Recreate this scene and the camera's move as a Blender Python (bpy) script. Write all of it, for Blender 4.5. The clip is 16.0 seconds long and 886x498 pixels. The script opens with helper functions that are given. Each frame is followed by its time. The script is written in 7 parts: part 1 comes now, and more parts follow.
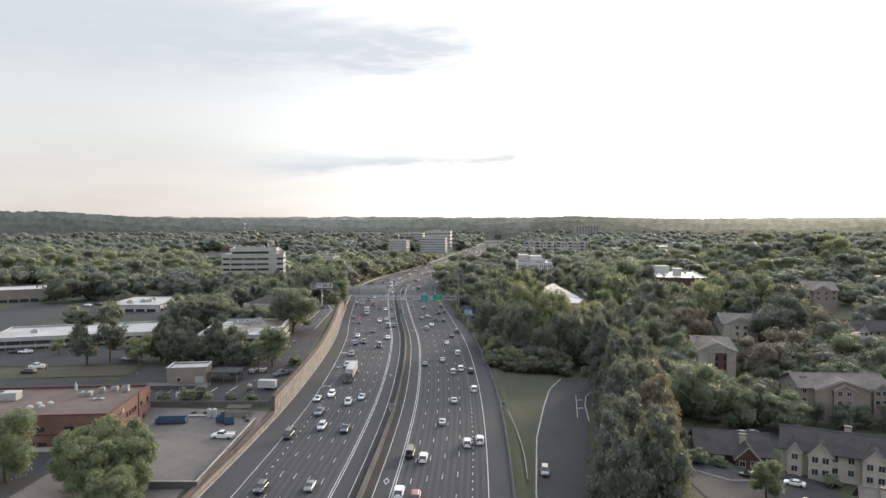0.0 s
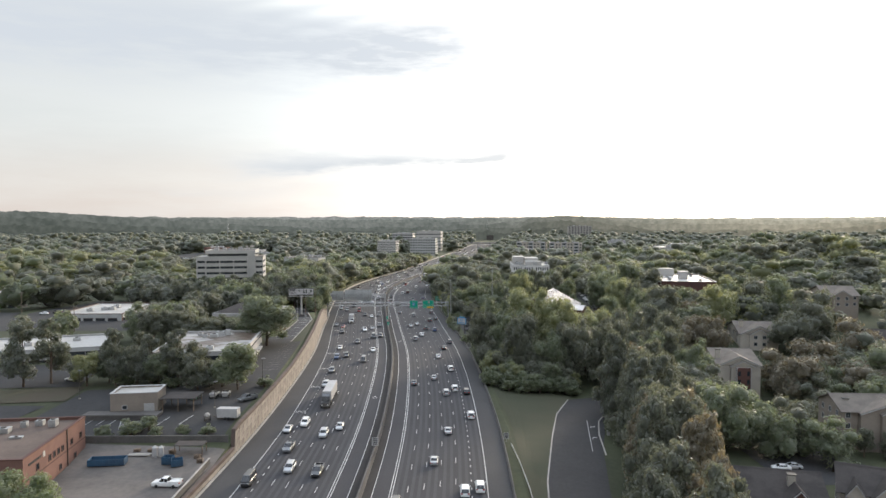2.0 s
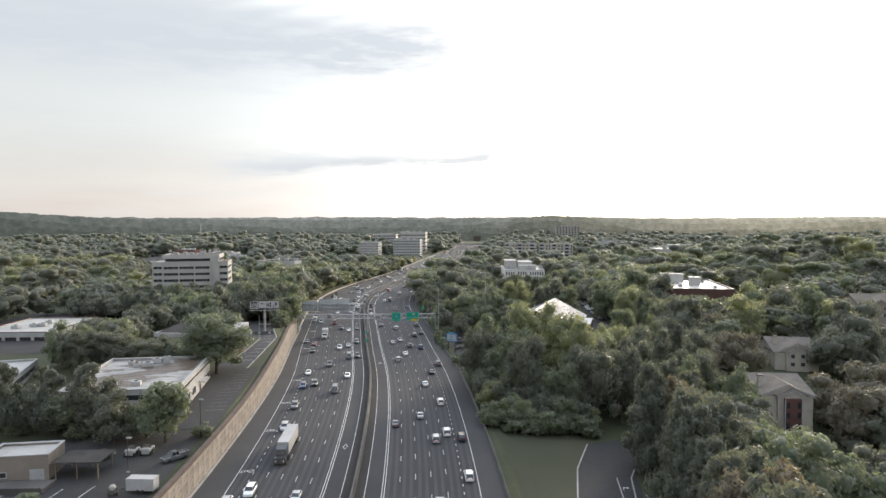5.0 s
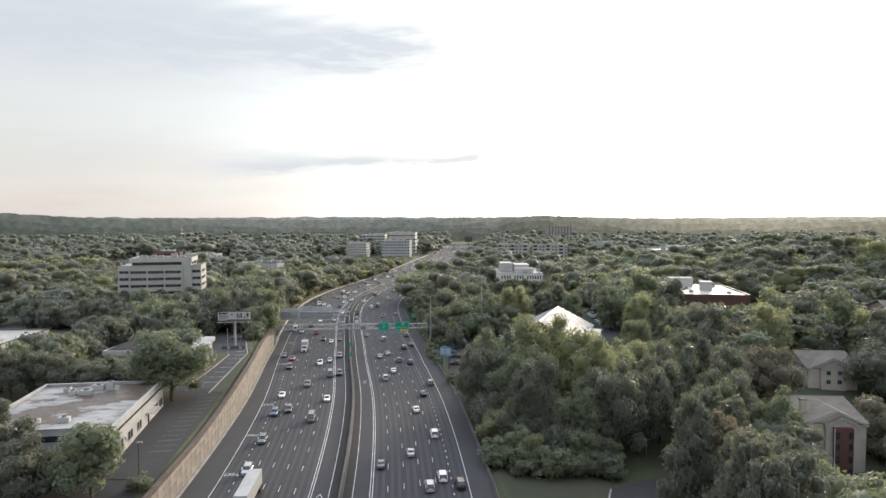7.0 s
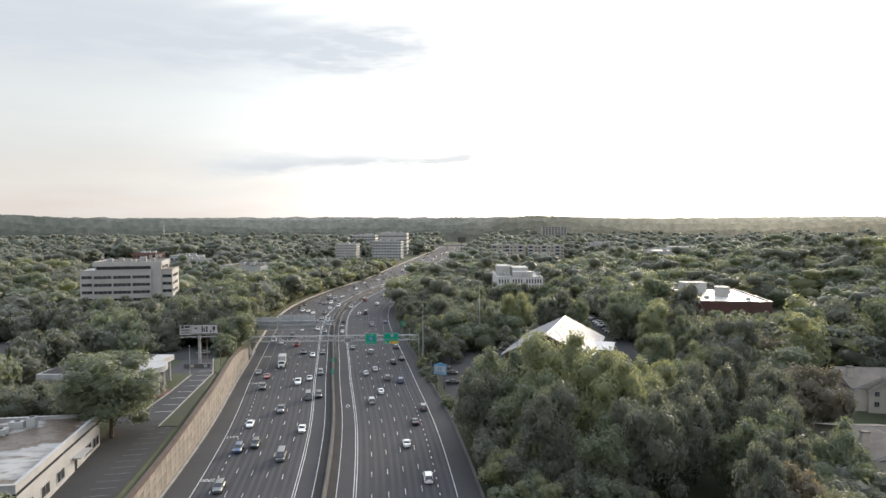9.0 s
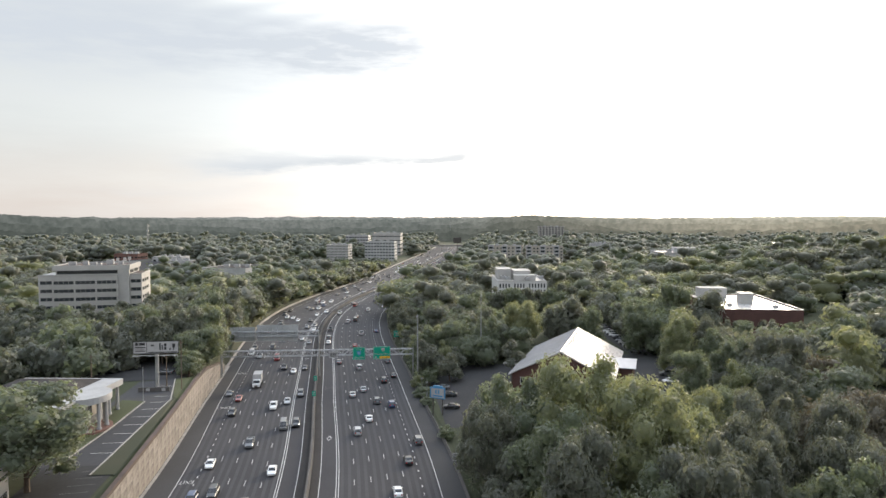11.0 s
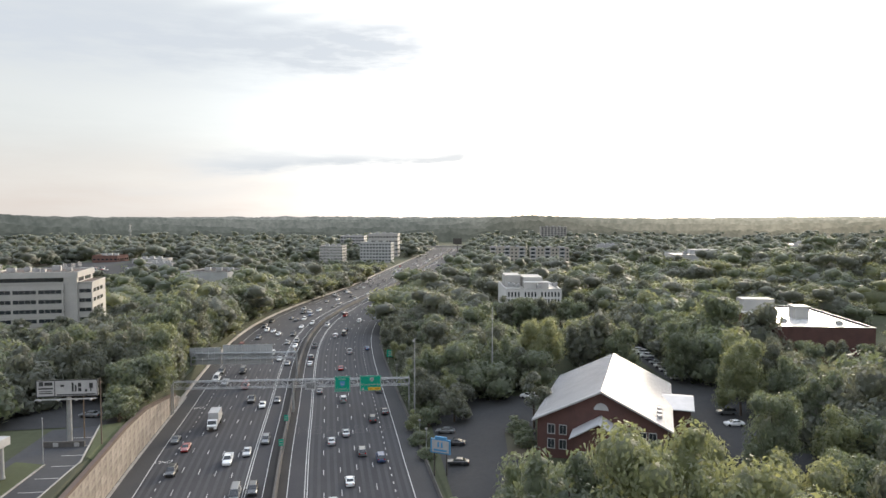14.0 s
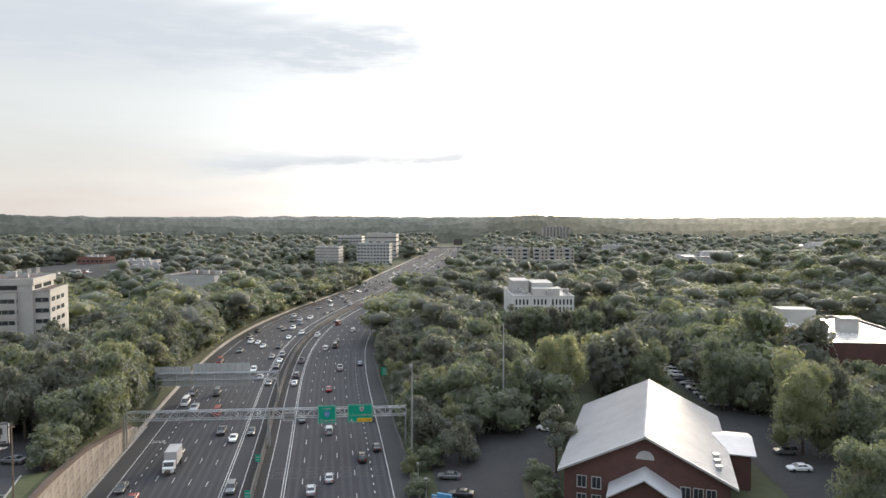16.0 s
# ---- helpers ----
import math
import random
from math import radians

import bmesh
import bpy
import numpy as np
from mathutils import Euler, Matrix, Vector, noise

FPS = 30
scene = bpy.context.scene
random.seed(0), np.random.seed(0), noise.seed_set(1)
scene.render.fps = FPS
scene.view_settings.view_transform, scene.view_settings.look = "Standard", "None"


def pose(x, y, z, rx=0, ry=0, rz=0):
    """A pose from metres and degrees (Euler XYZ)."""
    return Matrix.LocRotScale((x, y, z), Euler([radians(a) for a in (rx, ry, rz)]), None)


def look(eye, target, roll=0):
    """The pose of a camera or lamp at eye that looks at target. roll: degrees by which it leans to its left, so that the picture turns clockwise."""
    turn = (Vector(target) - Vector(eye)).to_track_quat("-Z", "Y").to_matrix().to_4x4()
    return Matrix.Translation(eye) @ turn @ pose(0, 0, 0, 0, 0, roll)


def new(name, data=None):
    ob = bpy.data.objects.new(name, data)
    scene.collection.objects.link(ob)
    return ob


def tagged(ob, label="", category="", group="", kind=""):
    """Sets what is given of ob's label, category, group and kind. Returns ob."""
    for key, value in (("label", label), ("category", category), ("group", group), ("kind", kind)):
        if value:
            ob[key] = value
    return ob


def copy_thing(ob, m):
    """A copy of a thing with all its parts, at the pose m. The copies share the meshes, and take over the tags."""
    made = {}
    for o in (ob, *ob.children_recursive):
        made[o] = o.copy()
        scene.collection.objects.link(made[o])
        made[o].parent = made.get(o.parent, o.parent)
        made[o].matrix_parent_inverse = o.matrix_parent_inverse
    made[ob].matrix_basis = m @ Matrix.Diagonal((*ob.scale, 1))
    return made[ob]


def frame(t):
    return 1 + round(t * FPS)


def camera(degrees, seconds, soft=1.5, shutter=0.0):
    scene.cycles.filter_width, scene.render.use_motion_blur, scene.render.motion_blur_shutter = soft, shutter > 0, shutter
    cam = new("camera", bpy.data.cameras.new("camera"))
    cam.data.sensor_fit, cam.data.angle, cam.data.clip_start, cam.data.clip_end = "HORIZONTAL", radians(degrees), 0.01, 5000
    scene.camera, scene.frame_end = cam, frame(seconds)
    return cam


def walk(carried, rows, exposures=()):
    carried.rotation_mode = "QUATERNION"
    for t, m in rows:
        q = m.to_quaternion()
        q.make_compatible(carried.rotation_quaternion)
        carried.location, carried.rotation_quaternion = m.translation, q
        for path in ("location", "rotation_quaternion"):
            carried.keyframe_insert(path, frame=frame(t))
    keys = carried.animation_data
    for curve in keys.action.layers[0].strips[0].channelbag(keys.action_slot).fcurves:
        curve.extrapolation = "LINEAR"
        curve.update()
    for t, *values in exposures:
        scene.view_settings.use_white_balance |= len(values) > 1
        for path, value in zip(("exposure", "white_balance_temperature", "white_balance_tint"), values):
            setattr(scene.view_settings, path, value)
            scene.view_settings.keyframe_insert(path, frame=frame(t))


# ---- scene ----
cam = camera(66.7, 16.0)
METRES, EYE, TILT, LEAN, TURN = 232.0, 55.0, -2.7, 0.0, 0.0
ROWS = [
    (0.0, 0.0, 0.0, 0.0, 0.0, 0.0, -0.0),
    (0.5, -0.0003, 0.0314, 0.0012, -0.2, -0.01, 0.02),
    (1.0, -0.0008, 0.0626, 0.0024, -0.4, -0.01, 0.02),
    (1.5, -0.0014, 0.0937, 0.0037, -0.62, -0.01, 0.03),
    (2.0, -0.002, 0.1246, 0.0052, -0.85, -0.0, 0.05),
    (2.5, -0.003, 0.1557, 0.0067, -1.1, -0.01, 0.06),
    (3.0, -0.0033, 0.1865, 0.0084, -1.33, -0.01, 0.08),
    (3.5, -0.0037, 0.2177, 0.0099, -1.57, 0.0, 0.13),
    (4.0, -0.0041, 0.2485, 0.0113, -1.79, 0.01, 0.15),
    (6.5, -0.004, 0.4051, 0.0188, -2.87, 0.0, 0.24),
    (7.0, -0.0041, 0.4364, 0.0202, -3.1, 0.0, 0.24),
    (7.5, -0.0032, 0.4675, 0.0214, -3.3, 0.0, 0.25),
    (8.0, -0.0022, 0.4987, 0.0227, -3.47, 0.01, 0.25),
    (8.5, -0.0015, 0.5301, 0.024, -3.63, 0.01, 0.26),
    (9.0, -0.0005, 0.5613, 0.0252, -3.79, 0.01, 0.29),
    (11.5, 0.0046, 0.7188, 0.0314, -4.34, -0.02, 0.28),
    (12.0, 0.006, 0.7503, 0.0326, -4.36, -0.03, 0.29),
    (12.5, 0.0071, 0.7813, 0.0339, -4.38, -0.02, 0.26),
    (13.0, 0.0085, 0.8125, 0.0355, -4.41, -0.03, 0.24),
    (13.5, 0.0101, 0.8437, 0.0369, -4.43, -0.04, 0.24),
    (14.0, 0.0116, 0.8749, 0.0381, -4.44, -0.02, 0.21),
    (14.5, 0.0132, 0.9058, 0.0399, -4.45, -0.03, 0.21),
    (15.0, 0.0147, 0.937, 0.0413, -4.47, -0.03, 0.19),
    (15.5, 0.0165, 0.9675, 0.0428, -4.47, -0.03, 0.19),
    (16.0, 0.0179, 0.9985, 0.0444, -4.48, -0.03, 0.19),
]
walk(cam, [(t, pose(0, 0, EYE, TILT, LEAN, TURN) @ pose(METRES * x, METRES * y, METRES * z, 90 + pitch, roll, yaw)) for t, x, y, z, yaw, pitch, roll in ROWS], [(0.0, 0.1), (16.0, 0.1)])

# ---- world, sun ----
SUN_AZ, SUN_EL = radians(32), radians(11)          # clockwise from +y, above the horizon
SUN_DIR = Vector((math.sin(SUN_AZ) * math.cos(SUN_EL), math.cos(SUN_AZ) * math.cos(SUN_EL), math.sin(SUN_EL)))


class Nodes:
    """Short-hand to wire a node tree."""

    def __init__(self, tree):
        self.tree = tree
        tree.nodes.clear()

    def add(self, kind, **props):
        node = self.tree.nodes.new(kind)
        for key, value in props.items():
            setattr(node, key, value)
        return node

    def put(self, socket, value):
        if isinstance(value, bpy.types.NodeSocket):
            self.tree.links.new(value, socket)
        else:
            socket.default_value = value

    def math(self, op, a, b=0.0, c=0.0, clamp=False):
        node = self.add("ShaderNodeMath", operation=op, use_clamp=clamp)
        for socket, value in zip(node.inputs, (a, b, c)):
            self.put(socket, value)
        return node.outputs[0]

    def mix(self, fac, a, b, blend="MIX"):
        node = self.add("ShaderNodeMix", data_type="RGBA", blend_type=blend)
        self.put(node.inputs[0], fac)
        self.put(node.inputs[6], a)
        self.put(node.inputs[7], b)
        return node.outputs[2]

    def noise(self, vector, scale, detail=4.0, rough=0.55):
        node = self.add("ShaderNodeTexNoise")
        self.put(node.inputs["Vector"], vector)
        self.put(node.inputs["Scale"], scale)
        self.put(node.inputs["Detail"], detail)
        self.put(node.inputs["Roughness"], rough)
        return node.outputs["Fac"]

    def step(self, value, low, high, out_low=0.0, out_high=1.0):
        node = self.add("ShaderNodeMapRange", interpolation_type="SMOOTHSTEP")
        for socket, v in zip(node.inputs, (value, low, high, out_low, out_high)):
            self.put(socket, v)
        return node.outputs[0]


def make_world():
    world = bpy.data.worlds.new("sky")
    scene.world = world
    world.use_nodes = True
    n = Nodes(world.node_tree)
    way = n.add("ShaderNodeTexCoord").outputs["Generated"]
    xyz = n.add("ShaderNodeSeparateXYZ")
    n.put(xyz.inputs[0], way)
    x, y, z = xyz.outputs
    azimuth = n.math("ARCTAN2", x, y)
    height = n.math("ARCSINE", z)
    sky = n.add("ShaderNodeTexSky", sky_type="NISHITA", sun_disc=False, sun_elevation=SUN_EL, sun_rotation=SUN_AZ, air_density=1.0, dust_density=2.0, ozone_density=1.0)
    # thin high cloud, drawn out sideways, over the whole dome
    flat = n.add("ShaderNodeCombineXYZ")
    n.put(flat.inputs[0], n.math("MULTIPLY", azimuth, 3.0))
    n.put(flat.inputs[1], n.math("MULTIPLY", height, 16.0))
    veil = n.noise(flat.outputs[0], 1.0, 6.0, 0.6)
    fine = n.noise(flat.outputs[0], 4.0, 5.0, 0.6)
    warp = n.math("MULTIPLY", n.math("SUBTRACT", veil, 0.5), 0.075)
    tall = n.math("ADD", height, warp)

    def bank(level, depth, left, right, soft):
        """A bank of grey cloud at that height, between two bearings."""
        d = n.math("DIVIDE", n.math("SUBTRACT", tall, level), depth)
        across = n.math("EXPONENT", n.math("MULTIPLY", n.math("MULTIPLY", d, d), -1.0))
        return n.math("MULTIPLY", across, n.math("MULTIPLY", n.step(azimuth, left - soft, left), n.step(azimuth, right + soft, right)))

    upper = bank(0.243, 0.058, -2.2, -0.04, 0.26)
    lower = bank(n.math("MULTIPLY_ADD", azimuth, 0.055, 0.086), 0.013, -0.20, 0.09, 0.14)
    thin = bank(n.math("MULTIPLY_ADD", azimuth, 0.03, 0.050), 0.007, -0.30, 0.10, 0.2)
    grey = n.math("ADD", upper, n.math("ADD", n.math("MULTIPLY", lower, 0.95), n.math("MULTIPLY", thin, 0.14)))
    grey = n.math("MULTIPLY", grey, n.step(fine, 0.25, 0.7, 0.78, 1.2))
    # ripples along the upper edge of the bank
    wave = n.math("SINE", n.math("ADD", n.math("MULTIPLY", height, 260.0), n.math("ADD", n.math("MULTIPLY", azimuth, -70.0), n.math("MULTIPLY", veil, 9.0))))
    ripple = n.math("MULTIPLY", bank(0.298, 0.026, -0.24, 0.0, 0.1), n.math("MULTIPLY_ADD", wave, 0.5, 0.5))
    grey = n.math("MAXIMUM", n.math("SUBTRACT", grey, n.math("MULTIPLY", ripple, 0.4)), 0.0)
    # brightness of the cloud sheet: the sun stands behind it
    near = n.add("ShaderNodeVectorMath", operation="DOT_PRODUCT")
    n.put(near.inputs[0], way)
    n.put(near.inputs[1], tuple(SUN_DIR))
    facing = n.math("MAXIMUM", near.outputs["Value"], 0.0)
    glow = n.math("ADD", n.math("MULTIPLY", n.math("POWER", facing, 8.0), 4.0), n.math("MULTIPLY", n.math("POWER", facing, 60.0), 14.0))
    sheet = n.mix(n.step(height, 0.0, 0.14), (0.80, 0.725, 0.675, 1), (0.80, 0.83, 0.83, 1))
    sheet = n.mix(n.step(height, 0.34, 0.7), sheet, (0.80, 0.91, 1.10, 1))
    sheet = n.mix(n.math("MULTIPLY", n.step(veil, 0.35, 0.7), 0.35), sheet, (0.95, 0.97, 0.95, 1))
    sheet = n.mix(n.step(facing, 0.72, 1.0), sheet, (1.0, 0.86, 0.68, 1))
    sheet = n.mix(n.math("MULTIPLY", grey, 0.95, clamp=True), sheet, (0.72, 0.77, 0.835, 1))
    lit = n.add("ShaderNodeVectorMath", operation="SCALE")
    n.put(lit.inputs[0], sheet)
    glow = n.math("MULTIPLY", glow, n.math("MULTIPLY_ADD", n.math("MINIMUM", grey, 1.0), -0.95, 1.0))
    dome = n.step(height, 0.34, 0.9, 0.97, 1.75)            # the sheet is brightest overhead
    n.put(lit.inputs["Scale"], n.math("ADD", glow, dome))
    clear = n.add("ShaderNodeBackground")
    n.put(clear.inputs[0], sky.outputs[0])
    clear.inputs[1].default_value = 0.07
    cloud = n.add("ShaderNodeBackground")
    n.put(cloud.inputs[0], lit.outputs[0])
    cloud.inputs[1].default_value = 1.0
    both = n.add("ShaderNodeMixShader")
    both.inputs[0].default_value = 0.88
    n.put(both.inputs[1], clear.outputs[0])
    n.put(both.inputs[2], cloud.outputs[0])
    out = n.add("ShaderNodeOutputWorld")
    n.put(out.inputs[0], both.outputs[0])


make_world()
sun = new("sun", bpy.data.lights.new("sun", "SUN"))
sun.data.energy, sun.data.angle, sun.data.color = 2.6, radians(9), (1.0, 0.85, 0.66)
sun.matrix_world = look(SUN_DIR * 100, (0, 0, 0))


# ---- materials ----
def surface(name, colour, second=None, rough=0.8, grain=3.0, blotch=0.15, bump=0.15, metal=0.0, random_tint=0.0, spec=0.4, island=0.0):
    """A procedural material with grain and blotches, in metres of the object's own space."""
    m = bpy.data.materials.new(name)
    m.use_nodes = True
    n = Nodes(m.node_tree)
    at = n.add("ShaderNodeTexCoord").outputs["Object"]
    second = second or tuple(c * 0.72 for c in colour)
    small = n.noise(at, grain, 5.0, 0.65)
    large = n.noise(at, blotch, 4.0, 0.6)
    fac = n.math("ADD", n.math("MULTIPLY", n.step(large, 0.38, 0.66), 0.65), n.math("MULTIPLY", n.step(small, 0.3, 0.7), 0.35))
    col = n.mix(fac, (*colour, 1), (*second, 1))
    if random_tint:
        rnd = n.add("ShaderNodeObjectInfo").outputs["Random"]
        hsv = n.add("ShaderNodeHueSaturation")
        n.put(hsv.inputs["Color"], col)
        n.put(hsv.inputs["Value"], n.math("MULTIPLY_ADD", rnd, 2 * random_tint, 1 - random_tint))
        col = hsv.outputs[0]
    if island:
        rnd = n.add("ShaderNodeNewGeometry").outputs["Random Per Island"]
        hsv = n.add("ShaderNodeHueSaturation")
        n.put(hsv.inputs["Color"], col)
        n.put(hsv.inputs["Value"], n.math("MULTIPLY_ADD", rnd, 2 * island, 1 - island))
        col = hsv.outputs[0]
    b = n.add("ShaderNodeBsdfPrincipled")
    n.put(b.inputs["Base Color"], col)
    n.put(b.inputs["Roughness"], n.math("MULTIPLY_ADD", small, 0.2, max(rough - 0.1, 0.02)))
    b.inputs["Metallic"].default_value = metal
    b.inputs["Specular IOR Level"].default_value = spec
    if bump:
        bp = n.add("ShaderNodeBump")
        bp.inputs["Strength"].default_value = bump
        bp.inputs["Distance"].default_value = 0.05
        n.put(bp.inputs["Height"], small)
        n.put(b.inputs["Normal"], bp.outputs[0])
    out = n.add("ShaderNodeOutputMaterial")
    n.put(out.inputs[0], b.outputs[0])
    return m


def foliage(name, colour, second, see=0.35):
    """Leaves: each clump and each tree its own green, some light coming through."""
    m = bpy.data.materials.new(name)
    m.use_nodes = True
    n = Nodes(m.node_tree)
    rnd = n.add("ShaderNodeObjectInfo").outputs["Random"]
    isl = n.add("ShaderNodeNewGeometry").outputs["Random Per Island"]
    at = n.add("ShaderNodeTexCoord").outputs["Object"]
    tone = n.noise(at, 0.35, 3.0, 0.6)
    fac = n.math("ADD", n.math("MULTIPLY", rnd, 0.55), n.math("MULTIPLY", n.step(tone, 0.35, 0.65), 0.45))
    col = n.mix(fac, (*colour, 1), (*second, 1))
    hsv = n.add("ShaderNodeHueSaturation")
    n.put(hsv.inputs["Color"], col)
    n.put(hsv.inputs["Value"], n.math("MULTIPLY_ADD", isl, 0.24, 0.88))
    d = n.add("ShaderNodeBsdfPrincipled")
    n.put(d.inputs["Base Color"], hsv.outputs[0])
    relief = n.add("ShaderNodeBump")
    relief.inputs["Strength"].default_value = 0.9
    relief.inputs["Distance"].default_value = 0.5
    n.put(relief.inputs["Height"], n.noise(at, 1.6, 3.0, 0.65))
    n.put(d.inputs["Normal"], relief.outputs[0])
    d.inputs["Roughness"].default_value = 0.5
    d.inputs["Specular IOR Level"].default_value = 0.5
    d.inputs["Sheen Weight"].default_value = 0.5          # pale sheen stands in for haze over the foliage
    d.inputs["Sheen Roughness"].default_value = 0.6
    n.put(d.inputs["Sheen Tint"], (0.95, 0.97, 0.88, 1))
    t = n.add("ShaderNodeBsdfTranslucent")
    n.put(t.inputs[0], n.mix(1.0, hsv.outputs[0], (1.9, 1.83, 1.4, 1), "MULTIPLY"))
    mixed = n.add("ShaderNodeMixShader")
    mixed.inputs[0].default_value = see
    n.put(mixed.inputs[1], d.outputs[0])
    n.put(mixed.inputs[2], t.outputs[0])
    out = n.add("ShaderNodeOutputMaterial")
    n.put(out.inputs[0], mixed.outputs[0])
    return m


def shiny(name, colour, rough=0.25, metal=0.0, coat=0.6, glow=0.0):
    m = bpy.data.materials.new(name)
    m.use_nodes = True
    n = Nodes(m.node_tree)
    at = n.add("ShaderNodeTexCoord").outputs["Object"]
    dust = n.noise(at, 1.7, 4.0, 0.6)
    b = n.add("ShaderNodeBsdfPrincipled")
    n.put(b.inputs["Base Color"], n.mix(n.math("MULTIPLY", n.step(dust, 0.45, 0.8), 0.25), (*colour, 1), (0.2, 0.19, 0.17, 1)))
    n.put(b.inputs["Roughness"], n.math("MULTIPLY_ADD", dust, 0.2, rough - 0.08))
    b.inputs["Metallic"].default_value = metal
    b.inputs["Coat Weight"].default_value = coat
    b.inputs["Coat Roughness"].default_value = 0.08
    if glow:
        b.inputs["Emission Color"].default_value = (1.0, 0.95, 0.85, 1)
        b.inputs["Emission Strength"].default_value = glow
    out = n.add("ShaderNodeOutputMaterial")
    n.put(out.inputs[0], b.outputs[0])
    return m


M_EARTH = surface("woodland_floor", (0.055, 0.062, 0.03), (0.035, 0.04, 0.022), 0.95, 0.6, 0.03, 0.4)
M_GRASS = surface("grass", (0.04, 0.045, 0.025), (0.052, 0.051, 0.03), 0.95, 1.5, 0.06, 0.5)
# greener grass, with the sun's brightening put into its colour
M_VERGE = surface("verge_grass_sunlit", (0.07, 0.082, 0.036), (0.055, 0.062, 0.03), 0.95, 1.5, 0.1, 0.5)
M_LAWN = surface("dry_lawn", (0.055, 0.055, 0.032), (0.068, 0.053, 0.038), 0.95, 1.5, 0.06, 0.5)
M_ASPHALT = surface("asphalt", (0.0355, 0.0348, 0.0392), (0.0268, 0.0264, 0.030), 0.85, 2.0, 0.045, 0.2)
M_SHOULDER = surface("shoulder_asphalt", (0.047, 0.0462, 0.047), (0.036, 0.0352, 0.036), 0.88, 2.0, 0.05, 0.2)
M_LOT = surface("lot_asphalt", (0.038, 0.037, 0.0375), (0.028, 0.028, 0.0285), 0.9, 1.2, 0.08, 0.2)
M_LOT_DARK = surface("fresh_asphalt", (0.05, 0.05, 0.053), (0.04, 0.04, 0.043), 0.85, 1.2, 0.08, 0.2)
M_LOT_PALE = surface("worn_concrete_yard", (0.145, 0.128, 0.115), (0.085, 0.078, 0.073), 0.92, 0.9, 0.07, 0.25)
M_MEDIAN = surface("dirty_median_strip", (0.032, 0.028, 0.026), (0.022, 0.02, 0.019), 0.92, 2.0, 0.15, 0.3)
M_PAINT = surface("road_paint", (0.50, 0.50, 0.48), (0.33, 0.33, 0.32), 0.7, 3.0, 0.3, 0.0)
M_PAINT_WORN = surface("worn_bay_paint", (0.20, 0.195, 0.19), (0.09, 0.088, 0.088), 0.85, 1.5, 0.3, 0.0)
M_PAINT_YELLOW = surface("yellow_road_paint", (0.5, 0.36, 0.06), (0.36, 0.26, 0.06), 0.7, 3.0, 0.3, 0.0)
M_CONCRETE = surface("concrete", (0.36, 0.34, 0.31), (0.24, 0.225, 0.205), 0.88, 2.0, 0.25, 0.2)
M_PANEL = surface("wall_panel_concrete", (0.31, 0.272, 0.235), (0.145, 0.124, 0.108), 0.9, 2.5, 0.22, 0.35, random_tint=0.16)
M_COPING = surface("rusty_coping", (0.115, 0.082, 0.068), (0.07, 0.053, 0.046), 0.9, 2.0, 0.3, 0.3)
M_BARRIER = surface("barrier_concrete", (0.115, 0.107, 0.10), (0.07, 0.066, 0.062), 0.9, 2.0, 0.12, 0.25)
M_STEEL = surface("galvanised_steel", (0.42, 0.43, 0.43), (0.30, 0.30, 0.30), 0.5, 3.0, 0.4, 0.05, metal=0.6)
M_DARKSTEEL = surface("dark_steel", (0.10, 0.09, 0.08), (0.06, 0.055, 0.05), 0.6, 3.0, 0.4, 0.05, metal=0.4)
M_SIGN = surface("green_sign_sheet", (0.0, 0.30, 0.19), (0.0, 0.25, 0.16), 0.5, 3.0, 0.4, 0.0)
M_SIGNBACK = surface("sign_back_aluminium", (0.50, 0.51, 0.51), (0.38, 0.39, 0.39), 0.55, 2.0, 0.3, 0.0, metal=0.3)
M_WHITE = surface("white_paint", (0.40, 0.395, 0.39), (0.31, 0.305, 0.30), 0.6, 2.0, 0.3, 0.05)
M_WHITEWALL = surface("bright_white_facade", (0.60, 0.59, 0.57), (0.50, 0.49, 0.475), 0.7, 1.5, 0.15, 0.1)
M_CREAM = surface("cream_stucco", (0.42, 0.38, 0.325), (0.33, 0.30, 0.26), 0.85, 2.0, 0.2, 0.2)
M_TAN = surface("tan_stucco", (0.25, 0.215, 0.18), (0.20, 0.17, 0.145), 0.85, 2.0, 0.2, 0.2)
M_GREYWALL = surface("grey_render", (0.42, 0.42, 0.41), (0.33, 0.33, 0.32), 0.85, 2.0, 0.15, 0.2)
M_PRECAST = surface("precast_concrete", (0.43, 0.415, 0.39), (0.35, 0.34, 0.322), 0.8, 1.5, 0.1, 0.15)
M_BRICK = surface("red_brick", (0.185, 0.100, 0.080), (0.13, 0.072, 0.06), 0.88, 4.0, 0.25, 0.3)
M_BRICKDARK = surface("dark_red_brick", (0.10, 0.05, 0.042), (0.075, 0.04, 0.035), 0.88, 4.0, 0.25, 0.3)
M_ROOFGRAVEL = surface("brown_gravel_roof", (0.125, 0.095, 0.08), (0.085, 0.065, 0.056), 0.95, 2.0, 0.12, 0.4)
M_ROOFWHITE = surface("weathered_white_roof", (0.42, 0.41, 0.39), (0.28, 0.265, 0.24), 0.5, 1.0, 0.09, 0.1, spec=0.5)
M_METALROOF = surface("bare_metal_roof", (0.50, 0.50, 0.51), (0.42, 0.42, 0.43), 0.5, 0.7, 0.12, 0.03, metal=0.35)
M_WETROOF = surface("smooth_membrane_roof", (0.5, 0.5, 0.49), (0.38, 0.38, 0.37), 0.28, 0.5, 0.06, 0.04, spec=0.7)
